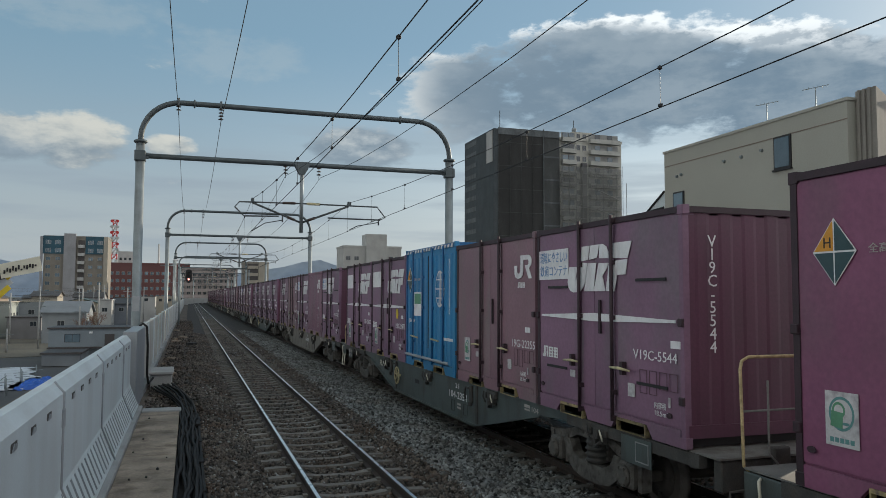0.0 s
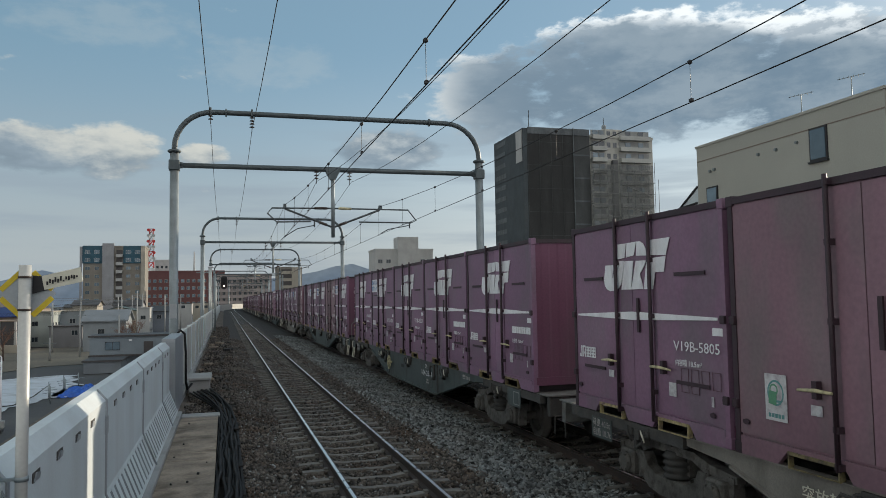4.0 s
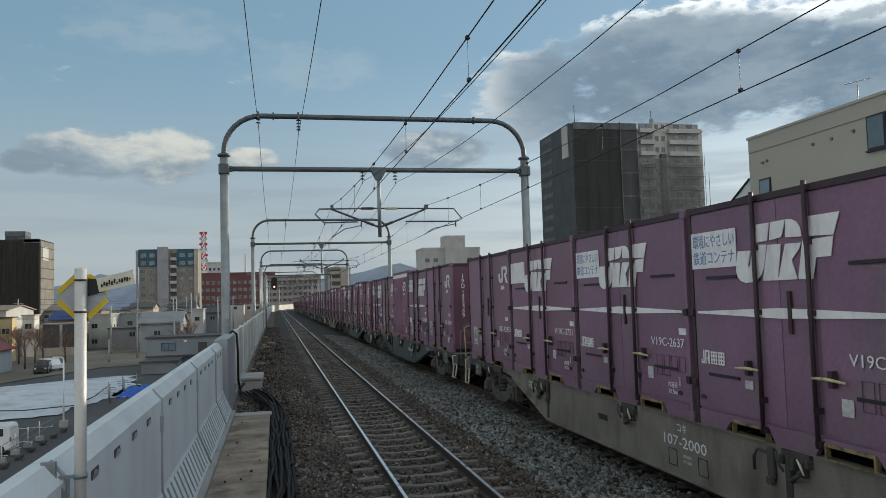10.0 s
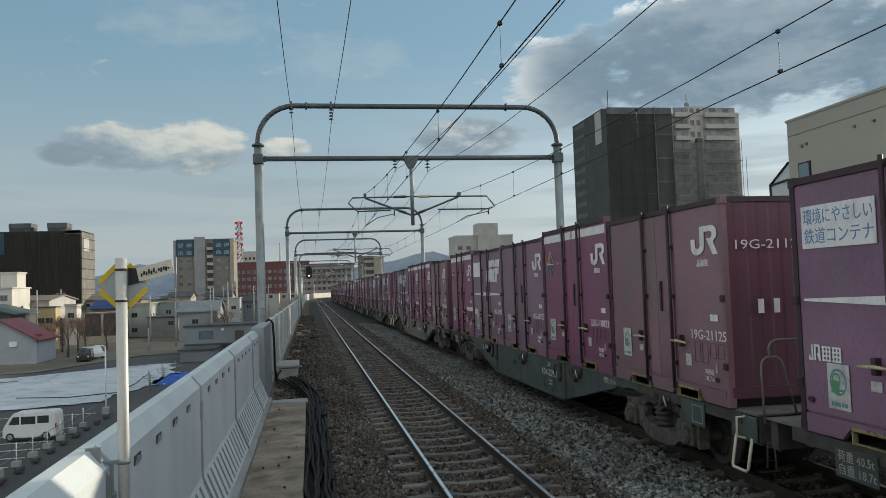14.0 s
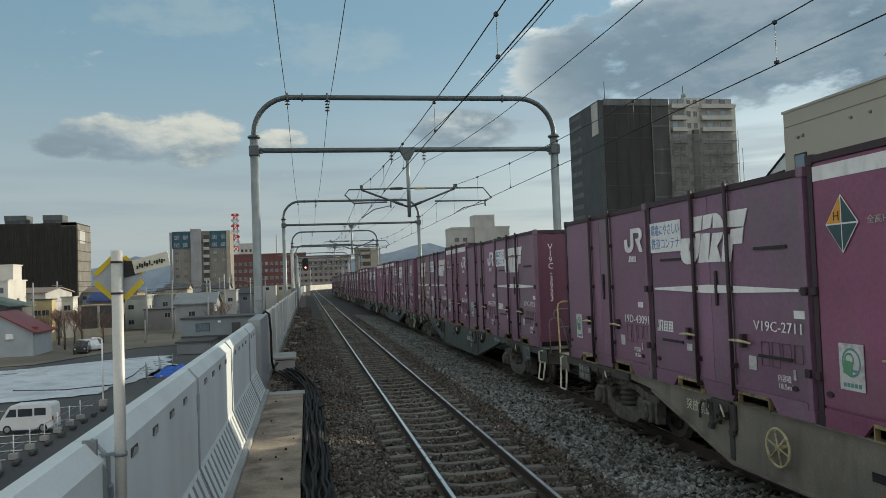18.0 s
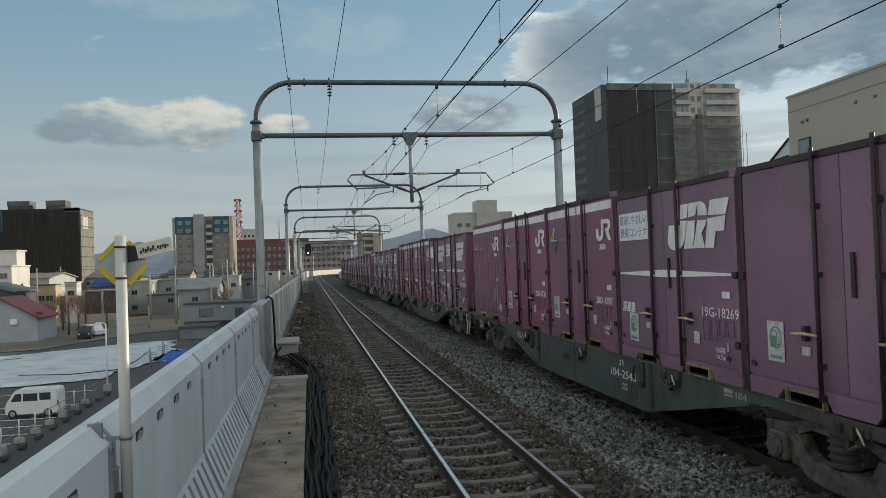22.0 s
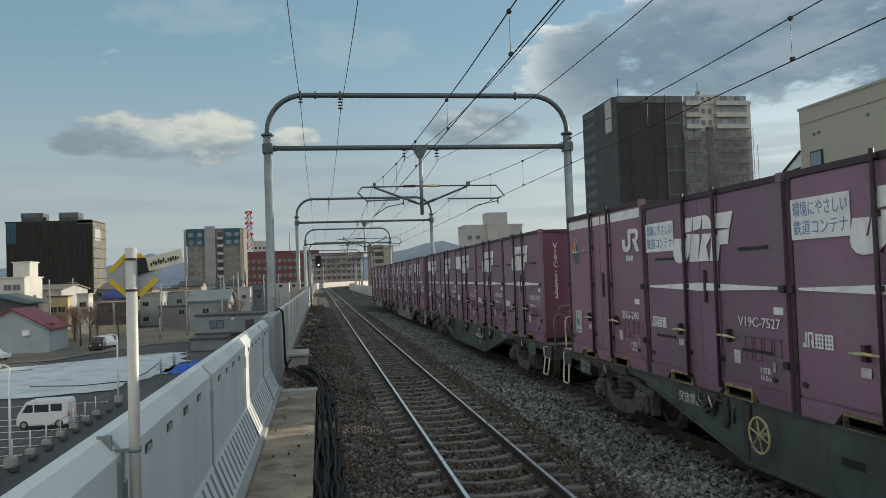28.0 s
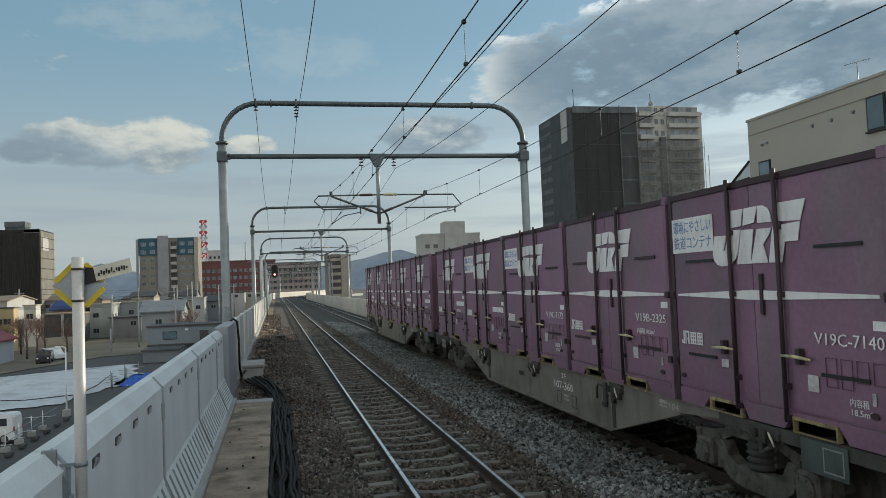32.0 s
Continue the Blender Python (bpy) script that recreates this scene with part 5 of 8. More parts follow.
    tagged(part("print", bm, PIPE_GREY, p), kind="stuff")
    t = part("lettering", text_mesh("104", 0.12, STICKER_OLD, width=0.24), STICKER_OLD, w)
    t.location = (x, -5.34, 0.665)
    tagged(part("small_print", box(box(B(), x - 0.001, x + 0.002, -5.30, -5.10, 0.71, 0.76), x - 0.001, x + 0.002, -5.30, -5.10, 0.665, 0.69), STICKER_OLD, w), kind="stuff")
    t = part("lettering", text_mesh("突放禁止", 0.17, WHITE_OLD), WHITE_OLD, w)
    t.location = (x, 4.75, 0.56)
    return w, wheels


# near end to far end of each wagon: kind and number
TRAIN = [
    (WAGON_GREEN, "", 0, "l", 0, [("s", ""), ("a", ""), ("s", ""), ("a", ""), ("g", "")]),
    (WAGON_GREEN, "104-2354", 1, "f", -0.02, [("s", "V19C-5544"), ("a", "19G-22355"), ("blue", ""), ("w", "19D-21972"), ("w", "19D-25002")]),
    (WAGON_BROWN, "107-839", 0, "", -0.26, [("s", "V19C-7123"), ("c", "19G-19767"), ("s", "19D-36771"), ("a", "19D-52085"), ("n", "V19B-5805")]),
    (WAGON_GREEN, "104-2514", 1, "f", -0.23, [("n", ""), ("n", ""), ("n", "V19B-1523"), ("s", "V19C-1350"), ("n", "V19B-6063")]),
    (WAGON_GREEN, "", 0, "n", 0.27, [("s", "19D-36322"), ("a", "19D-52111"), ("s", "19D-41103"), ("s", "19D-35381"), ("a", "19D-52216")]),
    (WAGON_BROWN, "107-2000", 0, "k", -0.23, [("a", "19D-48371"), ("s", "V19C-796"), ("s", "V19C-2637"), ("w", "V19C-3731"), ("a", "19D-42953")]),
    (WAGON_GREEN, "104-521", 0, "n", 0.31, [("a", "19D-45469"), ("s", "19D-40809"), ("e", "20G-12742"), ("a", "19G-22073"), ("s", "19D-38033")]),
    (WAGON_GREEN, "104-2797", 0, "n", 0.11, [("a", "19G-21125"), ("d", "20G-10023"), ("a", "19G-18753"), ("w", "19D-22507"), ("d", "")]),
    (WAGON_BROWN, "106-486", 1, "l", -0.4, [("a", "19D-43233"), ("d", "20D-12211"), ("d", ""), ("s", "V19C-2711"), ("a", "19D-43091")]),
    (WAGON_GREEN, "104-278", 0, "n", 0.1, [("s", "V19C-3923"), ("a", "19G-21391"), ("d", "20G-11439"), ("s", "19D-36887"), ("n", "V19B-704")]),
    (WAGON_GREEN, "104-2548", 0, "n", 0.21, [("a", "19D-42258"), ("s", "19G-18269"), ("d", "20D-1997"), ("d", "20D-3536"), ("e", "20G-10519")]),
    (WAGON_GREEN, "104-998", 0, "n", 0.06, [("s", "19D-39326"), ("w", "19D-20015"), ("d", "20E-127"), ("d", ""), ("d", "")]),
    (WAGON_GREEN, "104-1979", 1, "f", -0.36, [("s", "19D-34195"), ("n", "V19B-7082"), ("s", ""), ("s", "V19C-7527"), ("d", "20G-240")]),
    (WAGON_GREEN, "104-2160", 0, "n", 0.1, [("n", "V19C-2532"), ("n", "V19B-5650"), ("w", "V19C-2275"), ("n", "V19B-6061"), ("w", "V19C-2999")]),
    (WAGON_BROWN, "107-360", 0, "m", 0.2, [("s", "V19C-7140"), ("n", "V19B-2325"), ("s", "V19C-7172"), ("s", ""), ("n", "")]),
    (WAGON_BROWN, "", 0, "", -0.3, [("n", ""), ("n", ""), ("n", ""), ("n", ""), ("n", "")]),
]
RUN = (283.746, 1.085, -78.780, 102.087, -47.483, 6.364)


def travelled(t):
    q = t / 32.0
    return sum(c * q ** (i + 1) for i, c in enumerate(RUN))


MOVERS = []                                              # (object, place along the line at the start, height above the rails)
WHEELSETS = []


def build_train():
    for k, (paint_w, number, ringed, rails, nudge, load) in enumerate(TRAIN):
        near = 7.27 + WAGON * (k - 1) + nudge
        mid = near + 2 * PITCH + CL / 2
        w, wheels = wagon(paint_w, number, ringed, rails)
        MOVERS.append((w, mid, 0.0))
        WHEELSETS.extend(wheels)
        for i, (kind, ident) in enumerate(load):
            ob = container(kind, ident)
            if i == 0 and ident == "19G-21125":
                for q in (0.43, 0.65):
                    part("end_mark", box(B(), FX + q, FX + q + 0.08, -CL / 2 - 0.03, -CL / 2 - 0.024, 1.08, 1.26), WHITE, ob, "short white label on the end wall")
                t = part("end_number", text_mesh(ident, 0.17, WHITE, width=0.98), WHITE, ob)
                t.rotation_euler = (0, 0, radians(90))
                t.location = (FX + 0.12, -CL / 2 - 0.012, 1.90)
            elif i == 0 and ident:
                end_number(ob, ident)
            MOVERS.append((ob, near + i * PITCH + CL / 2, DECK))
    for ob in _first.values():                           # the patterns themselves are not part of the place
        for o in [*ob.children_recursive, ob]:
            bpy.data.objects.remove(o)


# ---- walkway, parapets and lineside things ----
def parapet_mesh(length):
    """A precast parapet panel: chamfered top, upright face, battered foot."""
    prof = [(-3.52, -0.6), (-3.52, 1.60), (-3.46, 1.645), (-3.37, 1.645), (-3.285, 1.54), (-3.285, 0.63), (-3.099, 0.16), (-3.10, -0.6)]
    bm = prism(B(), prof, "y", 0.008, length - 0.008)
    return mesh("panel", bm, PARAPET)


def build_left_parapet():
    par = thing("parapet_left", "pale grey precast concrete parapet with ribbed foot beside the walkway", "parapet", kind="structure")
    pm = {n: parapet_mesh(n) for n in (3.6, 2.0)}
    rib = mesh("rib", prism(B(), [(-3.34, 0.60), (-3.2682, 0.60), (-3.1108, 0.20), (-3.34, 0.20)], "y", -0.078, 0.078), PARAPET)
    bm = box(B(), -3.292, -3.279, -0.095, 0.095, -0.030, 0.030)
    slot = mesh("bracket_slot", bm, UNDER)
    hook = mesh("hook", prism(B(), [(-0.085, -0.025), (0.06, -0.025), (0.085, 0.008), (-0.02, 0.024)], "x", -3.278, -3.272), METALPLATE)
    for y in (-9.6, -6.0, -2.4, 1.2, 4.8, 8.4, 12.0, 15.6):
        n = 2.0 if y == 15.6 else 3.6
        p = piece("panel", pm[n], par, (0, y, 0))
        # dark strip stands in for the shaded faces between the ribs
        part("groove", prism(B(), [(-3.35, 0.585), (-3.2653, 0.585), (-3.1196, 0.215), (-3.35, 0.215)], "y", 0.03, n - 0.03), GROOVE, p, "dark strip in place of the shade between the ribs")
        k = 0.14
        while y > -4 and k < n - 0.08:
            piece("rib", rib, p, (0, k, 0))
            k += 0.275
        k = 0.68
        while k < n - 0.4:
            piece("bracket_slot", slot, p, (0, k, 1.435))
            piece("hook", hook, p, (0, k, 1.435))
            k += 0.71
        if y > 4:
            bm = box(B(), -3.30, -3.262, -0.05, 0.05, -0.09, 0.09, 0.008)
            part("joint_plate", bm, METALPLATE, p).location = (0, 0.0, 1.30)
            part("joint_strip", tube(B(), [(-3.37, 0, 1.65), (-3.28, 0, 1.545), (-3.278, 0, 0.63), (-3.09, 0, 0.16)], 0.014, 5), METALPLATE, p)
    part("kerb", box(B(), -3.12, -3.02, -9.6, 17.6, -0.5, 0.17, 0.015), CONCRETE_GREY, par)
    part("end_panel", box(B(), -3.45, -3.17, 17.62, 20.7, -0.6, 1.72, 0.01), METALPLATE, par, "flat dark grey end panel")
    far = thing("noise_barrier", "long light grey panelled barrier along the viaduct edge", "barrier", kind="structure")
    pn = mesh("panel", box(B(), -3.40, -3.30, 0.03, 3.97, -0.6, 1.66, 0.01), PARAPET_FAR)
    post = mesh("post", box(B(), -3.42, -3.255, -0.05, 0.05, -0.6, 1.70, 0.008), PARAPET)
    y = 20.8
    while y < BEND - 4:
        piece("panel", pn, far, (0, y, random.uniform(-0.012, 0.012)))
        piece("post", post, far, (0, y, 0))
        y += 4.0
    part("far_run", sweep(B(), [(-0.05, -0.6), (0.05, -0.6), (0.05, 1.66), (-0.05, 1.66)], -3.35, [y, BEND] + [BEND + 5.0 * i for i in range(1, 28)]), PARAPET_FAR, far)
    part("foot", box(B(), -3.3, -3.17, 20.8, 150, -0.5, 0.14), CONCRETE_GREY, far)
    right = thing("parapet_right", "grey concrete parapet on the far side of the tracks", "parapet", kind="structure")
    pn2 = mesh("panel", box(B(), 6.42, 6.6, 0.02, 5.98, -0.6, 1.22, 0.01), PARAPET_FAR)
    y = -6.0
    while y < BEND - 6:
        piece("panel", pn2, right, (0, y, 0))
        y += 6.0
    part("far_run", sweep(B(), [(-0.09, -0.6), (0.09, -0.6), (0.09, 1.22), (-0.09, 1.22)], 6.51, [y, BEND] + [BEND + 5.0 * i for i in range(1, 28)]), PARAPET_FAR, right)


def build_walkway():
    for y0, y1 in ((-9.6, -2.42), (-2.4, 2.6), (2.62, 7.6), (7.62, 12.5), (12.52, 17.0)):
        solid("walkway", box(B(), -3.02, -2.28, y0, y1, -0.5, 0.1, 0.008), CONCRETE, "stained brown concrete walkway slab", "walkway", "walkway slabs", kind="structure")
    solid("walkway_end", box(B(), -3.02, -2.24, 17.0, 17.45, -0.5, 0.13, 0.012), CONCRETE_GREY, "paler lip at the end of the walkway", "walkway", kind="structure")
    bm = B()
    rnd = random.Random(3)
    ny, nx = 120, 6
    grid = [[bm.verts.new((-3.2 + 1.5 * i / nx, 17.6 + 200.0 * (j / ny) ** 1.6, 0.0 + rnd.uniform(-0.05, 0.03) - 0.1 * (i / nx))) for i in range(nx + 1)] for j in range(ny + 1)]
    for j in range(ny):
        for i in range(nx):
            bm.faces.new((grid[j][i], grid[j][i + 1], grid[j + 1][i + 1], grid[j + 1][i]))
    solid("cess_path", bm, EARTH_DARK, "dark rubble path beside the ballast", "path", kind="structure")
    solid("trough_edge", box(B(), -1.93, -1.89, -9.6, 16.6, -0.4, 0.02, 0.008), CABLE, "dark steel edging beside the cables", "edging", kind="structure")
    solid("ballast_kerb", box(B(), -1.88, -1.80, -9.6, 8.6, -0.4, -0.01, 0.01), CONCRETE, "broken concrete ballast kerb", "kerb", kind="structure")
    bundle = thing("cable_bundle", "bundle of black sheathed cables lying loosely along the walkway", "cables")
    for k in range(9):
        rnd = random.Random(40 + k)
        x0 = -2.25 + 0.033 * k
        pts, y = [], -9.6
        while y < 16.4:
            loose = 0.6 + 0.6 * noise.noise(Vector((0.35 * y, 9.0, 2.0)))
            pts.append((x0 + loose * (0.11 * noise.noise(Vector((0.55 * y, 3.1 * k, 0))) + 0.085 * noise.noise(Vector((1.6 * y, 1.7 * k, 5)))), y,
                        0.045 + 0.03 * (k * 2 % 3) + 0.03 * noise.noise(Vector((0.9 * y, 2.3 * k, 8)))))
            y += 0.2
        tx = -2.98 + 0.05 * k
        for q in (0.2, 0.4, 0.6, 0.8, 1.0):
            pts.append((x0 + (tx - x0) * q ** 1.5 + 0.05 * math.sin(5 * q + k), 16.6 + (5.0 + 0.1 * k) * q, 0.1 + 0.05 * math.sin(3 * q) * (k % 3)))
        part("cable", tube(B(), pts, 0.024, 6), CABLE, bundle)
    for y in (3.4, 5.2, 7.1, 8.9, 10.6, 12.4, 14.1, 15.8):
        part("clip", box(B(), -1.975, -1.885, y - 0.25, y + 0.25, 0.0, 0.035 + 0.01 * (y % 2), 0.008), CABLE, bundle, "dark flat clip at the edge of the bundle")
    b = thing("cable_box", "pale grey concrete cable box on the walkway", "cable box")
    part("body", box(B(), -3.08, -2.54, 22.1, 23.5, -0.05, 0.36, 0.02), CONCRETE_GREY, b)
    part("lid", box(B(), -3.12, -2.50, 22.05, 23.55, 0.36, 0.45, 0.02), CONCRETE_GREY, b)
    loop = thing("cable_loop", "black cable bent over the parapet end", "cable")
    part("cable", tube(B(), [(-3.30, 20.72, 1.72), (-3.22, 20.74, 1.78), (-3.13, 20.76, 1.7), (-3.10, 20.78, 1.2), (-3.10, 20.8, 0.5), (-3.08, 21.2, 0.25), (-3.0, 22.0, 0.3)], 0.03, 7), CABLE, loop)
    rnd = random.Random(9)
    for i in range(14):
        y = rnd.uniform(22, 60)
        x = rnd.uniform(-3.0, -1.95)
        s = rnd.uniform(0.08, 0.2)
        bm = box(B(), -s, s, -s * rnd.uniform(0.8, 2.5), s, -0.08, rnd.uniform(0.05, 0.16), 0.02)
        solid("rubble_block", bm, CONCRETE if i % 3 else BLACK, "broken block lying on the dark path", "rubble", "rubble on the path", (x, y, 0.0), rnd.uniform(0, 3))
    for i in range(9):
        x, y = rnd.uniform(-2.95, -2.4), rnd.uniform(6.5, 16.5)
        s = rnd.uniform(0.012, 0.028)
        bm = B()
        bmesh.ops.create_icosphere(bm, subdivisions=1, radius=s)
        solid("pebble", bm, BLACK, "dark pebble on the walkway", "pebble", "pebbles on the walkway", (x, y, 0.1 + s * 0.6))


# darker than the panels, to paint in the shade beside the ribs
GROOVE = mat("shaded_groove_strip", (0.20, 0.225, 0.24), 0.9, 0, 1.5, 0.2, 0.2, 40)
EARTH_DARK = mat("dark_rubble", (0.12, 0.095, 0.075), 0.95, 0, 0.5, 0.3, 0.8, 15, second=(0.05, 0.04, 0.035), amount=0.8)


def build_sign_post():
    p = thing("sign_post", "pale steel post with yellow-edged diamond sign and white board", "sign post", loc=(-3.2, 4.75, 0))
    part("pole", tube(B(), [(0, 0, 0.75), (0, 0, 2.71)], 0.031, 14), GALV_PALE, p)
    for z in (2.645, 2.468):
        part("band", tube(B(), [(0, 0, z - 0.006), (0, 0, z + 0.006)], 0.034, 14), RAIL_SIDE, p)
    part("band", tube(B(), [(0, 0, 1.555), (0, 0, 1.58)], 0.036, 14), GALV, p)
    part("bracket", prism(B(), [(-0.19, 1.66), (-0.115, 1.66), (-0.115, 1.58), (-0.06, 1.47), (-0.06, 0.85), (-0.09, 0.85), (-0.09, 1.45), (-0.17, 1.53), (-0.19, 1.56)], "y", -0.05, -0.02), GALV, p, "bent steel hook over the parapet")
    part("clamp", box(B(), -0.12, -0.02, -0.012, 0.012, 1.56, 1.575), GALV, p)
    part("clamp", box(B(), -0.10, -0.02, -0.03, 0.03, 1.22, 1.25), RAIL_SIDE, p)
    c, k = 2.555, 0.145
    d = part("diamond_board", prism(B(), [(-k, c), (0.0, c - k), (k, c), (0.0, c + k)], "y", 0.045, 0.05), PAINT_GREYSIGN, p, "grey back of a diamond board")
    for a, b in (((-0.128, 0.022), (-0.03, 0.12)), ((-0.128, -0.022), (-0.03, -0.12)), ((0.128, -0.022), (0.03, -0.12)), ((0.128, 0.022), (0.03, 0.12))):
        dx, dz = b[0] - a[0], b[1] - a[1]
        n = math.hypot(dx, dz)
        ox, oz = -dz / n * 0.014, dx / n * 0.014
        part("yellow_strip", prism(B(), [(a[0] + ox, c + a[1] + oz), (b[0] + ox, c + b[1] + oz), (b[0] - ox, c + b[1] - oz), (a[0] - ox, c + a[1] - oz)], "y", 0.041, 0.045), YELLOW_SIGN, d, "yellow edge strip")
    part("dark_board", prism(B(), [(0.03, 2.555), (0.105, 2.575), (0.085, 2.65), (0.03, 2.655)], "y", 0.034, 0.038), BLACK, p, "small black board")
    w = part("white_board", prism(B(), [(0.09, 2.575), (0.285, 2.62), (0.27, 2.70), (0.075, 2.652)], "y", 0.030, 0.034), WHITE_OLD, p, "white board with unreadable dark writing")
    rnd = random.Random(5)
    bm = B()
    for q in range(12):
        t = 0.10 + 0.0135 * q
        z = 2.60 + 0.23 * (t - 0.09) + 0.008 * (q % 2)
        box(bm, t, t + 0.009, 0.026, 0.030, z, z + rnd.uniform(0.008, 0.026))
    tagged(part("writing", bm, BLACK, w), kind="stuff")


GALV_PALE = mat("pale_galvanised_pole", (0.52, 0.52, 0.50), 0.5, 0.2, 3, 0.08, 0.05)
PAINT_GREYSIGN = mat("grey_sign_back", (0.36, 0.39, 0.42), 0.5, 0.2, 6, 0.1, 0.0)
YELLOW_SIGN = mat("yellow_sign_paint", (0.60, 0.45, 0.02), 0.5, 0, 6, 0.08, 0.0)


# ---- overhead line ----
def insulator(parent, x, z0, n=4, step=0.13):
    bm = tube(B(), [(x, 0, z0 + 0.1), (x, 0, z0 - step * n - 0.1)], 0.012, 5)
    for k in range(n):
        tube(bm, [(x, 0, z0 - step * k), (x, 0, z0 - step * k - 0.04)], [0.05, 0.105], 8)
    return part("insulator", bm, INSUL, parent, "string of dark insulators")


def gantry(y, a=0.0, arms=True, px=0.0):
    g = thing("overhead_line_gantry", "dark grey tubular steel portal gantry over both railway tracks", "line gantry", "line gantries", (px, y, 0), a)
    xl, xr, zc = -4.0, 8.27, 8.27
    for x in (xl, xr):
        p = part("mast", tube(B(), [(x, 0, -6.2), (x, 0, zc)], 0.165, 14), GALV, g, "round galvanised steel mast")
        part("collar", tube(B(), [(x, 0, zc - 0.06), (x, 0, zc - 0.02), (x, 0, zc + 0.02), (x, 0, zc + 0.06)], [0.2, 0.25, 0.25, 0.2], 14), GANTRY, p)
        part("clamp", box(B(), x - 0.2, x + 0.2, -0.2, 0.2, zc - 0.75, zc - 0.35, 0.03), GANTRY, p)
        part("name_plate", box(B(), x - 0.13, x + 0.13, -0.19, -0.17, 1.9, 2.45), METALPLATE, p, "pale blank plate on the mast")
        part("bolt_bracket", box(B(), min(x, x + (0.32 if x < 0 else -0.32)), max(x, x + (0.32 if x < 0 else -0.32)), -0.09, 0.09, zc - 0.64, zc - 0.42, 0.02), GANTRY, p)
    r, zt = 1.45, 9.86
    arch = [(xl, 0, zc)] + [(xl + r - r * math.cos(q), 0, zt - r + r * math.sin(q)) for q in np.linspace(0, math.pi / 2, 9)]
    arch += [(xr - r + r * math.sin(q), 0, zt - r + r * math.cos(q)) for q in np.linspace(0, math.pi / 2, 9)] + [(xr, 0, zc)]
    part("upper_beam", tube(B(), arch, 0.105, 10), GANTRY, g, "upper beam with rounded corners")
    part("lower_beam", tube(B(), [(xl, 0, zc - 0.53), (xr, 0, zc - 0.53)], 0.10, 10), GANTRY, g)
    xm = 2.04
    part("drop_bracket", prism(B(), [(xm - 0.32, zc - 0.44), (xm + 0.32, zc - 0.44), (xm + 0.28, zc - 0.62), (xm + 0.1, zc - 0.95), (xm - 0.1, zc - 0.95), (xm - 0.28, zc - 0.62)], "y", -0.11, 0.11), GANTRY, g, "funnel-shaped bracket")
    part("drop_post", tube(B(), [(xm, 0, zc - 0.5), (xm, 0, 5.0)], 0.075, 10), GALV, g)
    for x, n in ((-2.68, 2), (-1.12, 4)):
        insulator(g, x, zt - 0.12, n, 0.125)
        part("saddle", box(B(), x - 0.04, x + 0.04, -0.13, 0.13, zt - 0.13, zt + 0.16, 0.01), GANTRY, g)
    for x in (1.39, 2.72):
        insulator(g, x, zc - 0.62, 3)
    for x in (-2.1, 6.1):
        part("joint_flange", tube(B(), [(x - 0.03, 0, zt), (x + 0.03, 0, zt)], 0.16, 10), GANTRY, g)
    if arms:
        for s, top, elbow, low, hold, reach in ((-1, -0.36, (-0.53, 5.94), (-0.18, 5.60), 1.16, ((1.30, 5.48), (0.62, 5.34), (0.13, 5.02))), (1, 5.14, (5.48, 5.72), (5.24, 5.62), 3.10, ((5.20, 5.52), (4.30, 5.34), (3.98, 5.17)))):
            c = part("cantilever", tube(B(), [(xm, 0, 6.17), (top, 0, 6.15), (elbow[0], 0, elbow[1]), (low[0], 0, low[1]), (hold, 0, 5.63)], 0.03, 8), GALV_DARK, g, "bent tube cantilever arm")
            part("brace", tube(B(), [(xm + s * 0.06, 0, 5.42), (xm + s * 1.9, 0, 6.13)], 0.04, 8), GALV_DARK, c)
            part("insulator", tube(B(), [(xm + s * 0.2, 0, 6.17), (xm + s * 0.28, 0, 6.17), (xm + s * 0.30, 0, 6.17), (xm + s * 0.74, 0, 6.165)], [0.03, 0.055, 0.055, 0.05], 10), INSUL if s < 0 else YELLOW_PALE, c)
            part("insulator", tube(B(), [(xm + s * 0.25, 0, 5.50), (xm + s * 0.55, 0, 5.61)], 0.055, 10), INSUL, c)
            part("hanger", tube(B(), [(reach[0][0], 0, 5.64), (reach[0][0], 0, 5.40)], 0.03, 6), GALV_DARK, c)
            part("steady_arm", tube(B(), [(q[0], 0, q[1]) for q in reach], 0.018, 6), GALV_DARK, c)
            part("wire_clamp", box(B(), (0.08 if s < 0 else 3.9), (0.2 if s < 0 else 4.05), -0.05, 0.05, 6.14, 6.32, 0.01), GANTRY, c)
    return g


GANTRY_AT = [-8.0, 30.7, 70.0, 112.0, 152.0, 192.0, 232.0, 268.0]


def wire(name, label, x, z, sag, r=0.008):
    """One wire from gantry to gantry; z at the supports, sag in mid-span."""
    w = thing(name, label, "overhead wire", "overhead wires")
    for a, b in zip(GANTRY_AT, GANTRY_AT[1:]):
        n = 10 if a < 60 else 5
        pts = []
        for k in range(n + 1):
            q = k / n
            px, py, _ = along(x, a + (b - a) * q)
            pts.append((px, py, z - 4 * sag * q * (1 - q)))
        part("span", tube(B(), pts, r, 5, False), WIRE, w)
    return w


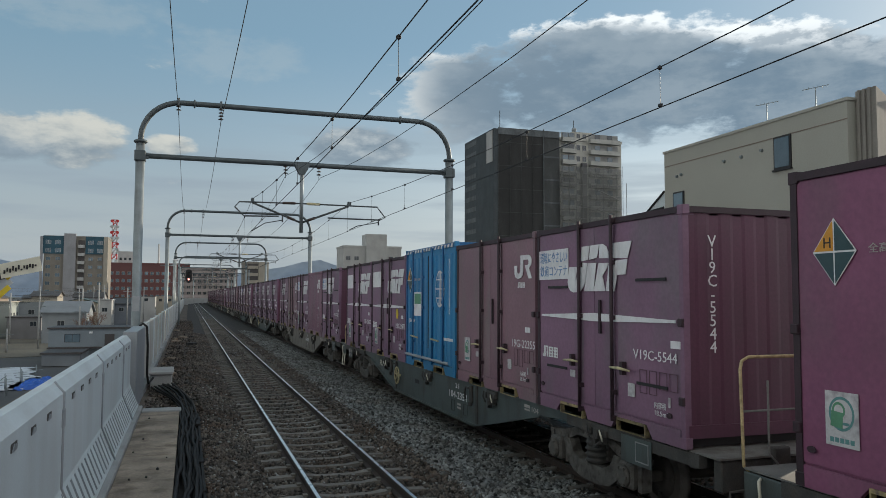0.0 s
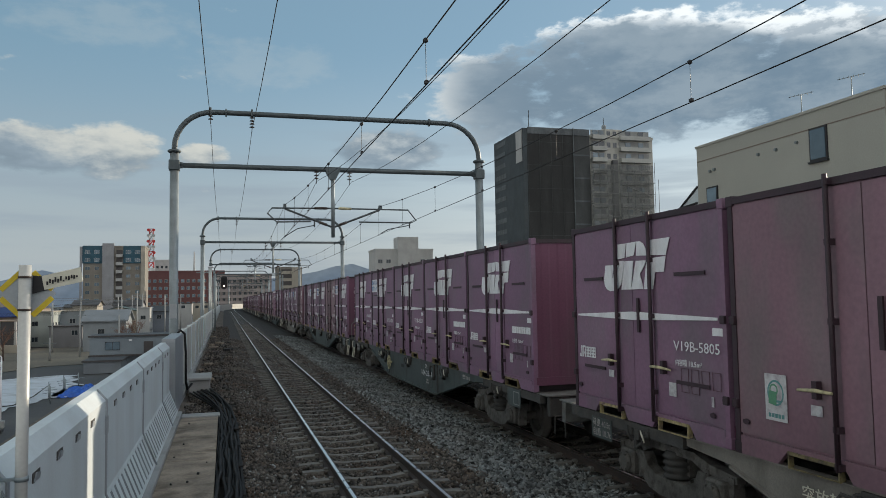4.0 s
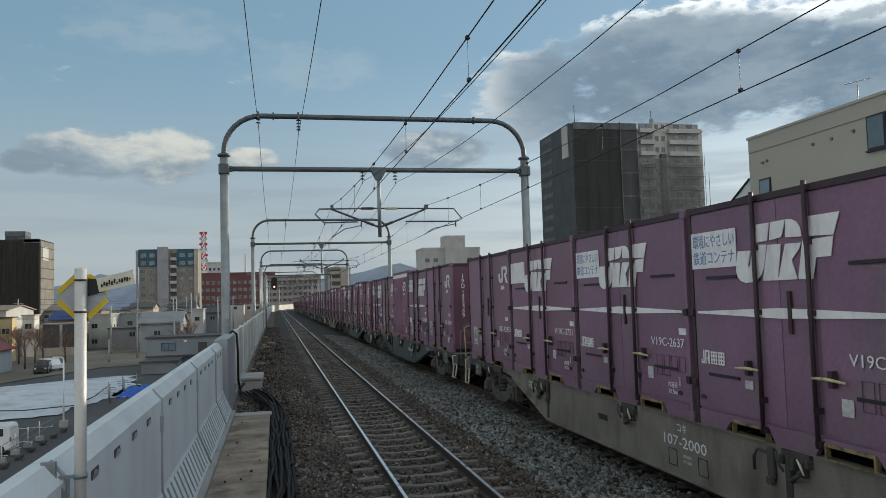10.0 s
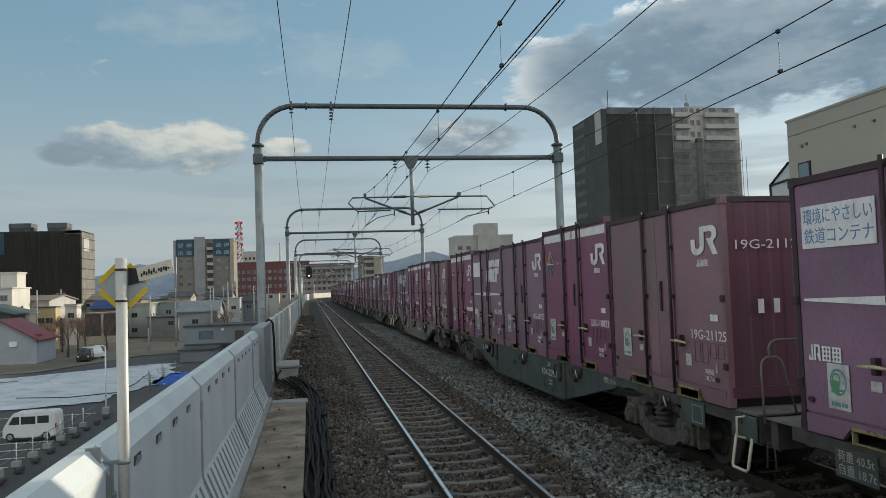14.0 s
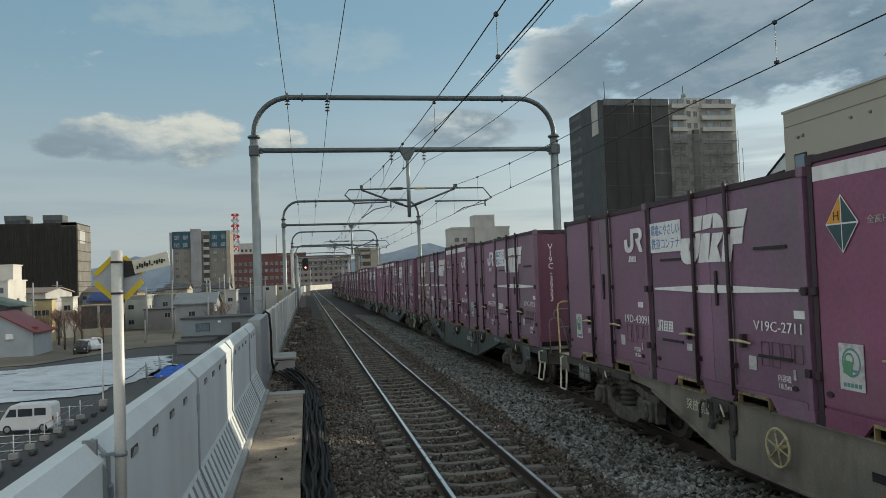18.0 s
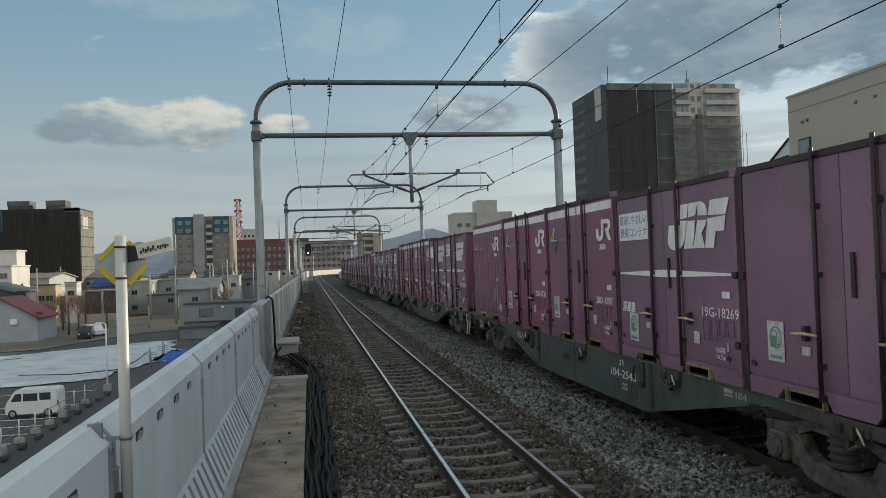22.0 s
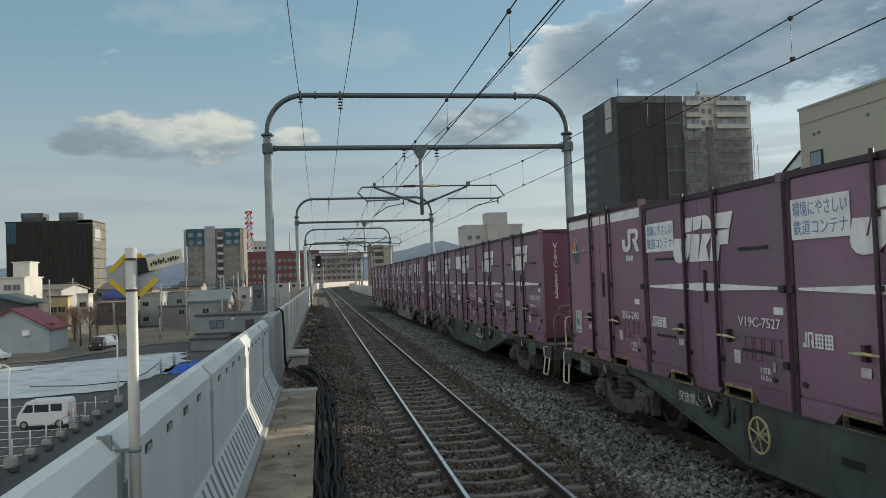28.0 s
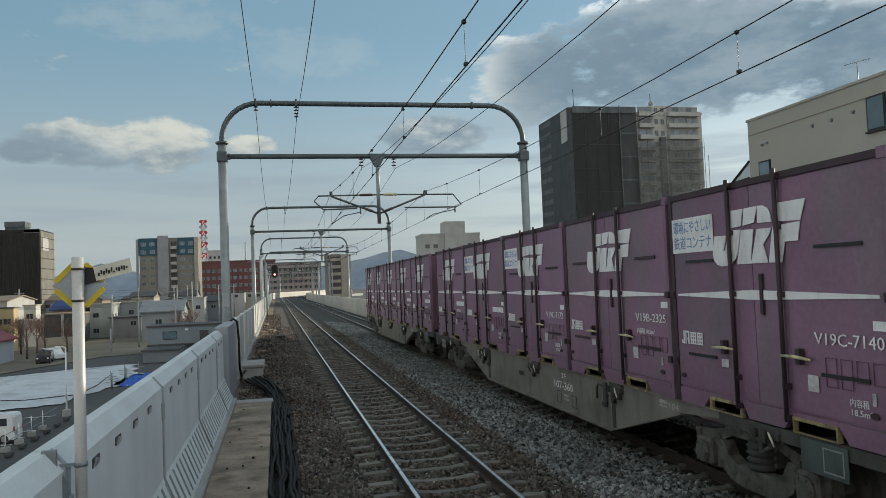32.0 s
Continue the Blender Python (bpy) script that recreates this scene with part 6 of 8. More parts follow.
def build_overhead():
    for y in GANTRY_AT:
        px, py, a = along(0.0, y)
        gantry(py, a, True, px)
    wire("feeder_wire", "thin dark feeder wire hung from the gantries", -2.68, 9.55, 0.80, 0.011)
    wire("feeder_wire", "thin dark feeder wire hung from the gantries", -1.12, 9.23, 0.62, 0.011)
    wire("protective_wire", "dark wire hung under the gantry beam", 1.39, 7.25, 0.93, 0.0085)
    wire("protective_wire", "dark wire hung under the gantry beam", 2.79, 7.25, 0.84, 0.0085)
    for x in (0.13, 3.98):
        zc = 5.04 if x < 1 else 5.14
        wire("messenger_wire", "dark sagging messenger wire over the track", x, 6.28, 0.75 if x < 1 else 0.62, 0.0085)
        wire("contact_wire", "straight dark contact wire over the track", x, zc, 0.03, 0.0085)
        d0 = 8.7 if x < 1 else 9.08
        y = d0 - 8.8
        while y < 115:
            i = max(k for k in range(len(GANTRY_AT)) if GANTRY_AT[k] <= y)
            q = (y - GANTRY_AT[i]) / (GANTRY_AT[i + 1] - GANTRY_AT[i])
            zm = 6.28 - 4 * (0.75 if x < 1 else 0.62) * q * (1 - q)
            bm = tube(B(), [(x, y, zm), (x, y, zc)], 0.004, 4, False)
            dr = solid("dropper", bm, WIRE, "thin dropper wire with a black clamp", "dropper wire", "droppers")
            bm = B()
            bmesh.ops.create_icosphere(bm, subdivisions=1, radius=0.038)
            cl = part("clamp", bm, BLACK, dr)
            cl.location = (x, y, zm)
            bm = box(B(), -0.02, 0.02, -0.03, 0.03, -0.02, 0.02)
            part("clip", bm, BLACK, dr).location = (x, y, zc)
            y += 4.4


def build_signal():
    s = thing("railway_signal", "black railway signal head showing a lit lamp on a steel post", "railway signal", loc=(-2.9, 68.0, 0))
    part("post", tube(B(), [(0, 0, -0.4), (0, 0, 4.9)], 0.07, 10), GALV, s)
    part("arm", tube(B(), [(0, 0, 3.8), (0.7, 0, 3.8)], 0.04, 8), GALV, s)
    head = part("head", prism(B(), [(0.72 + 0.27 * math.cos(q), 4.42 + 0.27 * math.sin(q)) for q in np.linspace(0, math.pi, 9)] + [(0.72 + 0.27 * math.cos(q), 3.82 + 0.27 * math.sin(q)) for q in np.linspace(math.pi, 2 * math.pi, 9)], "y", -0.06, 0.06), BLACK, s, "black rounded backplate")
    for z, m in ((4.40, BLACK), (4.12, BLACK), (3.84, SIGNAL_LIGHT)):
        part("lens", tube(B(), [(0.72, -0.07, z), (0.72, -0.09, z)], 0.075, 12), m, head)
        hood = B()
        pts = [(0.72 + 0.12 * math.cos(q), z + 0.12 * math.sin(q)) for q in np.linspace(-0.4, math.pi + 0.4, 9)]
        for (x0, z0), (x1, z1) in zip(pts, pts[1:]):
            v = [hood.verts.new(c) for c in ((x0, -0.07, z0), (x1, -0.07, z1), (x1, -0.3, z1), (x0, -0.3, z0))]
            hood.faces.new(v)
        part("hood", hood, BLACK, head)
    for k in range(11):
        part("ladder_rung", tube(B(), [(-0.22, 0, 0.3 + 0.4 * k), (0.0, 0, 0.3 + 0.4 * k)], 0.012, 5), GALV, s)
    part("ladder_rail", tube(B(), [(-0.22, 0, 0), (-0.22, 0, 4.6)], 0.018, 6), GALV, s)
    lamp = thing("platform_lamp", "small white lamp on a tall thin pole", "lamp", loc=(-3.7, 84.0, 0))
    part("pole", tube(B(), [(0, 0, -1.5), (0, 0, 6.2)], 0.06, 8), GALV, lamp)
    part("lamp_head", box(B(), -0.1, 0.5, -0.1, 0.1, 6.1, 6.25, 0.03), WHITE, lamp)
    for x, y, h in ((-3.7, 60, 5.2), (-3.7, 90, 6.4), (-3.75, 100, 4.6), (7.3, 131, 6.8), (7.4, 172, 7.4), (7.6, 206, 7.4), (-3.8, 132, 6.0), (-3.8, 172, 7.0)):
        px, py, _ = along(x, y)
        q = thing("lineside_post", "thin grey steel post beside the line", "post", "lineside posts", (px, py, 0))
        part("pole", tube(B(), [(0, 0, -1.2), (0, 0, h)], [0.1, 0.08], 8), GALV, q)
        part("crossarm", tube(B(), [(-0.5, 0, h - 0.5), (0.5, 0, h - 0.5)], 0.03, 6), GALV, q)


SIGNAL_LIGHT = glow("signal_light", (1.0, 0.36, 0.30), 2.6)

build_viaduct()
build_left_parapet()
build_walkway()
build_sign_post()
build_overhead()
build_signal()


# ---- the town below and behind ----
GZ = -6.0


def sheet(name, pts, z, material, label, category, kind="structure", thick=0.02):
    return solid(name, prism(B(), pts, "z", z - thick, z), material, label, category, kind=kind)


def build_ground():
    bm = B()
    n = 40
    xs = [-3000 + 6000 * i / n for i in range(n + 1)]
    v = [[bm.verts.new((x, y, GZ - 0.06)) for x in xs] for y in (-600, -100, 0, 40, 80, 160, 300, 600, 1200, 2400, 3600)]
    for a, b in zip(v, v[1:]):
        for i in range(n):
            bm.faces.new((a[i], a[i + 1], b[i + 1], b[i]))
    solid("ground", bm, ASPHALT, "grey ground of the town reaching to the hills", "ground", kind="structure")
    sheet("earth_lot", [(-62, 104), (-14, 122), (-14, 166), (-70, 170)], GZ, EARTH, "bare brown earth lot lit by the low sun", "earth lot")
    sheet("dirt_track", [(-60, 92), (-34, 98), (-26, 118), (-40, 121), (-62, 110)], GZ + 0.03, EARTH, "dry earth track beside the snow", "earth lot")
    sheet("verge", [(-15.4, 30), (-11.5, 30), (-11.5, 90), (-15.4, 90)], GZ + 0.02, EARTH_DARK, "dark verge under the viaduct", "verge")
    # snow heap left on the car park
    rng = np.random.default_rng(4)
    out = [(-46, 74), (-26.6, 64.5), (-19.6, 68), (-17.0, 80), (-17.8, 92), (-19.5, 101), (-25, 98), (-31, 93.5), (-38, 88), (-48, 84)]
    cx, cy = sum(p[0] for p in out) / len(out), sum(p[1] for p in out) / len(out)
    dense = []
    for (x0, y0), (x1, y1) in zip(out, out[1:] + out[:1]):
        for k in range(7):
            q = k / 7
            dense.append((x0 + (x1 - x0) * q + rng.normal(0, 0.35), y0 + (y1 - y0) * q + rng.normal(0, 0.35)))
    bm = B()
    rings = []
    for f, h in ((1.0, 0.0), (0.95, 0.22), (0.8, 0.5), (0.6, 0.75), (0.35, 0.9), (0.12, 0.95)):
        rings.append([bm.verts.new((cx + (x - cx) * f + rng.normal(0, 0.12), cy + (y - cy) * f + rng.normal(0, 0.12), GZ + 0.02 + 0.55 * h * rng.uniform(0.85, 1.05))) for x, y in dense])
    m = len(dense)
    for a, b in zip(rings, rings[1:]):
        for k in range(m):
            bm.faces.new((a[k], a[(k + 1) % m], b[(k + 1) % m], b[k])).smooth = True
    bm.faces.new(rings[-1])
    solid("snow_heap", bm, SNOW, "broad melting white snow heap on the car park", "snow", kind="structure")
    solid("slush_rut", tube(B(), [(-26.47, 69.55, -5.57), (-22.12, 67.99, -5.57), (-18.56, 69.55, -5.57), (-18.39, 75.85, -5.57), (-19.2, 86.79, -5.57)], [0.04, 0.05, 0.05, 0.05, 0.03], 6), ASPHALT, "dark slushy rut across the snow heap", "rut", kind="structure")
    for i in range(10):
        x, y = rng.uniform(-19, -15.5), rng.uniform(68, 90)
        w, d = rng.uniform(0.8, 2.2), rng.uniform(1.0, 2.6)
        bm = B()
        pts = [(w * math.cos(q) * rng.uniform(0.7, 1.1), d * math.sin(q) * rng.uniform(0.7, 1.1)) for q in np.linspace(0, 2 * math.pi, 14)[:-1]]
        prism(bm, pts, "z", 0, 0.1)
        solid("snow_patch", bm, SNOW, "thin leftover patch of dirty snow on the asphalt", "snow", "snow patches", (x, y, GZ))
    # parking stalls, posts and rail
    for k in range(9):
        y = 36.0 + 2.35 * k
        solid("stall_line", box(B(), -23.4, -17.6, -0.06, 0.06, -0.01, 0.012), LINE, "worn white parking stall line", "road marking", "parking lines", (0, y, GZ), kind="structure")
        p = thing("stall_post", "short white post in a concrete foot at a parking stall", "post", "parking posts", (-17.2, y, GZ))
        part("foot", box(B(), -0.22, 0.22, -0.18, 0.18, 0, 0.3, 0.03), CONCRETE_GREY, p)
        part("pole", tube(B(), [(0, 0, 0.3), (0, 0, 1.25)], 0.035, 8), WHITE, p)
    r = thing("rail_fence", "low wire fence along the car park edge", "fence")
    for z in (0.55, 0.95):
        part("wire", tube(B(), [(-17.2, 36.0, GZ + z), (-17.2, 58.0, GZ + z)], 0.02, 5), GALV, r)
    for k in range(10):
        part("wheel_stop", box(B(), -16.75, -16.45, 37.0 + 2.35 * k - 0.35, 37.0 + 2.35 * k + 0.35, GZ, GZ + 0.22, 0.04), ASPHALT, r)
    solid("lot_line", prism(B(), [(-36, 60.5), (-18, 60.8), (-18, 60.95), (-36, 60.65)], "z", GZ, GZ + 0.012), LINE, "long worn white line across the car park", "road marking", kind="structure")
    for y, h in ((40.2, 4.8), (60.2, 4.9)):
        p = thing("car_park_lamp", "slim white car park lamp post", "lamp post", "car park lamps", (-17.1, y, GZ))
        part("pole", tube(B(), [(0, 0, 0), (0, 0, h)], [0.07, 0.05], 8), WHITE, p)
        part("arm", tube(B(), [(0, 0, h), (-0.2, 0, h + 0.12), (-0.5, 0, h + 0.1)], 0.04, 6), WHITE, p)
        part("lamp_head", box(B(), -0.75, -0.35, -0.12, 0.12, h, h + 0.16, 0.04), WHITE, p)
        part("foot", box(B(), -0.25, 0.25, -0.25, 0.25, 0, 0.5, 0.04), CONCRETE_GREY, p)
    t = thing("tarpaulin", "crumpled blue tarpaulin over a heap", "tarpaulin", loc=(-15.0, 79.6, GZ - 0.05))
    bm = B()
    bmesh.ops.create_grid(bm, x_segments=24, y_segments=24, size=1.0)
    for v in bm.verts:
        r2 = max(abs(v.co.x), abs(v.co.y))
        v.co = Vector((v.co.x * 1.9, v.co.y * 2.1, max(0.0, 0.95 * (1 - r2 ** 3)) * (0.75 + 0.5 * noise.noise(v.co * 2.2)) + 0.22 * noise.noise(v.co * 5.0)))
    part("sheet", bm, mat("blue_tarpaulin", (0.02, 0.10, 0.45), 0.45, 0, 2, 0.15, 0.3, 8), t)
    for k in range(7):
        x, y = -16.5 - 0.5 * (k % 3), 73 + 2.2 * k
        p = thing("garden_stake", "thin weathered stake by the lot edge", "stake", "stakes by the lot", (x, y, GZ))
        part("stake", tube(B(), [(0, 0, 0), (0, 0, 1.5)], 0.04, 5), GALV, p)
        part("crossbar", tube(B(), [(-0.6, 0, 0.9), (0.6, 0, 1.0)], 0.025, 5), GALV, p)


def vehicle(name, label, loc, rz, body, prof, width, glass, wheel_x, wheel_r):
    """A car: side outline extruded, glass panes in it, wheels with tyre and rim."""
    c = thing(name, label, "car", "", loc, rz)
    bm = prism(B(), prof, "y", -width / 2, width / 2)
    bmesh.ops.recalc_face_normals(bm, faces=bm.faces)
    es = [e for e in bm.edges if e.calc_face_angle(0) > 0.35]
    bmesh.ops.bevel(bm, geom=es, offset=0.06, segments=2, affect="EDGES")
    part("body", bm, body, c)
    for pane in glass:
        for s in (-1, 1):
            y = s * (width / 2 + 0.004)
            part("window", prism(B(), pane, "y", min(y, y - s * 0.02), max(y, y - s * 0.02)), GLASS_DARK, c)
    for x in wheel_x:
        for s in (-1, 1):
            y = s * (width / 2 - 0.08)
            t = part("tyre", tube(B(), [(x, y - 0.09, wheel_r), (x, y + 0.09, wheel_r)], wheel_r, 16), BLACK, c)
            part("rim", tube(B(), [(x, y + s * 0.09, wheel_r), (x, y + s * 0.10, wheel_r)], [wheel_r * 0.62, wheel_r * 0.55], 12), PIPE_GREY, t)
    xs = [p[0] for p in prof]
    for s in (-1, 1):
        part("headlight", box(B(), min(xs) - 0.01, min(xs) + 0.06, s * (width / 2 - 0.25) - 0.1, s * (width / 2 - 0.25) + 0.1, 0.68, 0.84), WHITE, c)
        part("tail_light", box(B(), max(xs) - 0.05, max(xs) + 0.01, s * (width / 2 - 0.08) - 0.05, s * (width / 2 - 0.08) + 0.05, 0.75, 1.05), RED_LAMP, c)
    return c


RED_LAMP = mat("red_lamp_glass", (0.35, 0.02, 0.02), 0.3, 0, 5, 0.05, 0.0)
WHITE_CAR = mat("white_car_paint", (0.66, 0.68, 0.70), 0.3, 0, 2, 0.03, 0.0)
BLACK_CAR = mat("black_car_paint", (0.03, 0.028, 0.028), 0.25, 0, 2, 0.05, 0.0)


def build_cars():
    van = [(-1.72, 0.22), (-1.72, 0.75), (-1.62, 0.98), (-1.15, 1.68), (-0.95, 1.84), (1.5, 1.86), (1.66, 1.72), (1.72, 0.95), (1.72, 0.22)]
    vehicle("van", "small white delivery van parked on the car park", (-19.1, 51.3, GZ), radians(-4), WHITE_CAR, van, 1.48,
            [[(-1.33, 1.08), (-1.02, 1.58), (-0.62, 1.58), (-0.62, 1.08)], [(-0.52, 1.08), (-0.52, 1.58), (0.42, 1.58), (0.42, 1.08)], [(0.54, 1.12), (0.54, 1.6), (1.28, 1.6), (1.28, 1.12)]], (-1.22, 1.08), 0.28)
    scene.objects["van"].scale = (0.9, 0.9, 0.93)
    suv = [(-2.1, 0.3), (-2.1, 0.85), (-1.2, 1.02), (-0.7, 1.58), (1.6, 1.62), (2.05, 1.1), (2.1, 0.3)]
    panes = [[(-0.95, 1.08), (-0.6, 1.5), (0.4, 1.52), (0.4, 1.08)], [(0.5, 1.08), (0.5, 1.52), (1.5, 1.52), (1.75, 1.1)]]
    vehicle("car", "dark parked car seen from behind", (-32.6, 112.0, GZ), radians(98), BLACK_CAR, suv, 1.7, panes, (-1.3, 1.3), 0.32)
    vehicle("car", "white parked estate car by the snow", (-32.8, 116.5, GZ), radians(132), WHITE_CAR, suv, 1.7, panes, (-1.3, 1.3), 0.32)
    sedan = [(-2.2, 0.3), (-2.2, 0.75), (-1.2, 0.92), (-0.6, 1.38), (0.7, 1.40), (1.4, 0.98), (2.2, 0.92), (2.2, 0.3)]
    vehicle("car", "pale parked saloon car beside the red-roofed house", (-42.6, 103.0, GZ), radians(160), WHITE_CAR, sedan, 1.7, [[(-0.9, 0.98), (-0.55, 1.32), (0.6, 1.34), (1.1, 0.98)]], (-1.35, 1.35), 0.31)


_win = {}


def window_mesh(w, h, frame, glass):
    key = (w, h, frame.name, glass.name)
    if key not in _win:
        bm = B()
        for q in ((-w / 2, -w / 2 + 0.06, 0, h), (w / 2 - 0.06, w / 2, 0, h), (-w / 2 + 0.06, w / 2 - 0.06, 0, 0.06), (-w / 2 + 0.06, w / 2 - 0.06, h - 0.06, h), (-0.025, 0.025, 0.06, h - 0.06)):
            box(bm, q[0], q[1], -0.05, 0.02, q[2], q[3])
        a = mesh("window", bm, frame)
        b = mesh("pane", box(B(), -w / 2 + 0.05, w / 2 - 0.05, -0.02, 0.0, 0.05, h - 0.05), glass)
        _win[key] = (a, b)
    return _win[key]


def windows(parent, face, cells, w, h, frame, glass):
    """Windows with frame and pane on a wall; face: a function of (along, up) that gives place and turn."""
    a, b = window_mesh(w, h, frame, glass)
    for u, z in cells:
        loc, rz = face(u, z)
        far = loc[1] > 215 and w < 1.25
        o = piece("window", b if far else a, parent, loc, rz)
        if not far:
            piece("pane", b, o, (0, 0, 0))


def house(name, label, x0, x1, y0, y1, top, wall, roof, style="flat", ridge=1.6, along_y=True, win=None, loc_z=GZ, frame=None, glass=None, side=True):
    """A small building: walls, roof with overhang, door and windows on the sides that face the line."""
    h = thing(name, label, "house" if style != "flat" else "building", "houses of the town")
    bm = box(B(), x0, x1, y0, y1, loc_z, top)
    if style == "gable":
        if along_y:
            prism(bm, [(x0, top), (x1, top), ((x0 + x1) / 2, top + ridge)], "y", y0, y1)
        else:
            prism(bm, [(y0, top), (y1, top), ((y0 + y1) / 2, top + ridge)], "x", x0, x1)
    part("wall", bm, wall, h)
    o = 0.45
    if style == "gable":
        k = ridge
        if along_y:
            xm, s = (x0 + x1) / 2, k / ((x1 - x0) / 2)
            for sgn in (-1, 1):
                xe = (x0 - o) if sgn < 0 else (x1 + o)
                ze = top - s * o
                part("roof", prism(B(), [(xm, top + k + 0.02), (xe, ze + 0.02), (xe, ze + 0.2), (xm, top + k + 0.2)], "y", y0 - o, y1 + o), roof, h)
        else:
            ym, s = (y0 + y1) / 2, k / ((y1 - y0) / 2)
            for sgn in (-1, 1):
                ye = (y0 - o) if sgn < 0 else (y1 + o)
                ze = top - s * o
                part("roof", prism(B(), [(ym, top + k + 0.02), (ye, ze + 0.02), (ye, ze + 0.2), (ym, top + k + 0.2)], "x", x0 - o, x1 + o), roof, h)
    else:
        part("roof", box(B(), x0 - 0.2, x1 + 0.2, y0 - 0.2, y1 + 0.2, top, top + 0.22), roof, h)
    if win:
        windows(h, lambda u, z: ((x0 + u, y0 - 0.01, z), 0.0), win, 1.2, 1.0, frame or PIPE_GREY, glass or GLASS_DARK)
    nz = int((top - loc_z) // 2.9)
    cells = [(u, loc_z + 1.1 + 2.8 * f) for f in range(max(1, nz)) for u in np.arange(1.5, (y1 - y0) - 1.0, 3.0)]
    if name != "shed" and side and y0 < 330:
        windows(h, lambda u, z: ((x1 + 0.01, y0 + u, z), math.pi / 2), cells, 1.2, 1.0, frame or PIPE_GREY, glass or GLASS_DARK)
    return h


def tower_block(name, label, x0, x1, y0, y1, top, wall, base=GZ):
    b = thing(name, label, "building", "tall buildings")
    part("wall", box(B(), x0, x1, y0, y1, base, top), wall, b)
    part("parapet", box(B(), x0 - 0.15, x1 + 0.15, y0 - 0.15, y1 + 0.15, top, top + 0.7), wall, b)
    return b


def bare_tree(x, y, h, seed, spread=0.5):
    rnd = random.Random(seed)
    t = thing("tree", "bare leafless winter tree with fine brown twigs", "tree", "bare trees", (x, y, GZ))
    part("trunk", tube(B(), [(0, 0, 0), (0.05, 0, h * 0.25), (-0.03, 0.05, h * 0.5), (0.02, 0, h * 0.75)], [0.16, 0.13, 0.09, 0.04], 7), BARK, t)
    bm = B()

    def grow(p, d, ln, r, n):
        q = p + d * ln
        tube(bm, [p, (p + q) / 2 + Vector((rnd.uniform(-1, 1), rnd.uniform(-1, 1), rnd.uniform(-1, 1))) * ln * 0.06, q], [r, r * 0.8, r * 0.55], 3, False)
        if n:
            for _ in range(4 if n > 1 else 5):
                e = (d + Vector((rnd.uniform(-1, 1), rnd.uniform(-1, 1), rnd.uniform(-0.3, 0.8))) * 0.75).normalized()
                grow(p + d * ln * rnd.uniform(0.5, 1.0), e, ln * rnd.uniform(0.5, 0.75), r * 0.5, n - 1)
    for k in range(8):
        a = rnd.uniform(0, 6.28)
        grow(Vector((0, 0, h * rnd.uniform(0.25, 0.6))), Vector((math.cos(a) * spread, math.sin(a) * spread, 0.9)).normalized(), h * 0.32, 0.05, 3)
    tagged(part("crown", bm, TWIG, t), kind="stuff")
    return t


W_CREAM = paint("cream_wall", (0.34, 0.315, 0.265))
W_WHITE = paint("white_wall", (0.38, 0.385, 0.38))
W_GREY = paint("grey_wall", (0.235, 0.26, 0.278))
W_DARK = paint("dark_siding", (0.075, 0.075, 0.08))
W_BROWN = paint("brown_wall", (0.25, 0.20, 0.16))
W_YELLOW = paint("yellow_wall", (0.42, 0.34, 0.19))
R_RED = paint("red_sheet_roof", (0.20, 0.038, 0.038), 0.5)
R_BLUE = paint("blue_sheet_roof", (0.02, 0.04, 0.16), 0.5)
R_DARK = paint("dark_sheet_roof", (0.06, 0.055, 0.055), 0.6)
R_BROWN = paint("rusty_sheet_roof", (0.20, 0.16, 0.13), 0.7)
R_GREEN = paint("green_sheet_roof", (0.060, 0.088, 0.082), 0.6)
# brighter copy of the white wall, with sunlight put into its colour
W_SUNLIT = paint("sunlit_white_wall", (0.52, 0.51, 0.48))
NET = mat("scaffold_netting", (0.024, 0.025, 0.025), 0.9, 0, 0.4, 0.2, 0.1, 3, second=(0.036, 0.037, 0.037), amount=0.7, streak=0.2)
NET_BLUE = mat("blue_grey_netting", (0.052, 0.064, 0.071), 0.9, 0, 0.4, 0.2, 0.1, 3, second=(0.062, 0.072, 0.078), amount=0.7, streak=0.2)
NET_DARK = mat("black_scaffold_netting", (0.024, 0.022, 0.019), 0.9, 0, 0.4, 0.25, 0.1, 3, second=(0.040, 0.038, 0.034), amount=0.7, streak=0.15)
# lighter copy of the dark netting, sunlight put into its colour
NET_SUNNY = mat("sunlit_scaffold_netting", (0.17, 0.165, 0.145), 0.9, 0, 0.4, 0.2, 0.1, 3, second=(0.12, 0.12, 0.11), amount=0.7, streak=0.2)
NET_LIGHT = mat("thin_scaffold_netting", (0.050, 0.054, 0.055), 0.9, 0, 0.4, 0.2, 0.1, 3, second=(0.072, 0.076, 0.077), amount=0.7, streak=0.2)
NET_GREY = mat("scaffold_netting_grey", (0.085, 0.097, 0.105), 0.85, 0, 0.4, 0.25, 0.1, 3, second=(0.13, 0.14, 0.145), amount=0.7, streak=0.2)
W_BRICK = mat("red_brick_facade", (0.125, 0.056, 0.055), 0.85, 0, 0.2, 0.12, 0.05, 4)
W_TOWERGREY = paint("tower_grey", (0.27, 0.275, 0.29))
W_TAN = paint("tan_tiles", (0.20, 0.185, 0.16))
W_BLUE = paint("blue_panels", (0.035, 0.090, 0.125))
W_BEIGE = mat("beige_render", (0.33, 0.332, 0.295), 0.9, 0, 0.25, 0.08, 0.08, 20, second=(0.30, 0.295, 0.255), amount=0.5, streak=0.3)


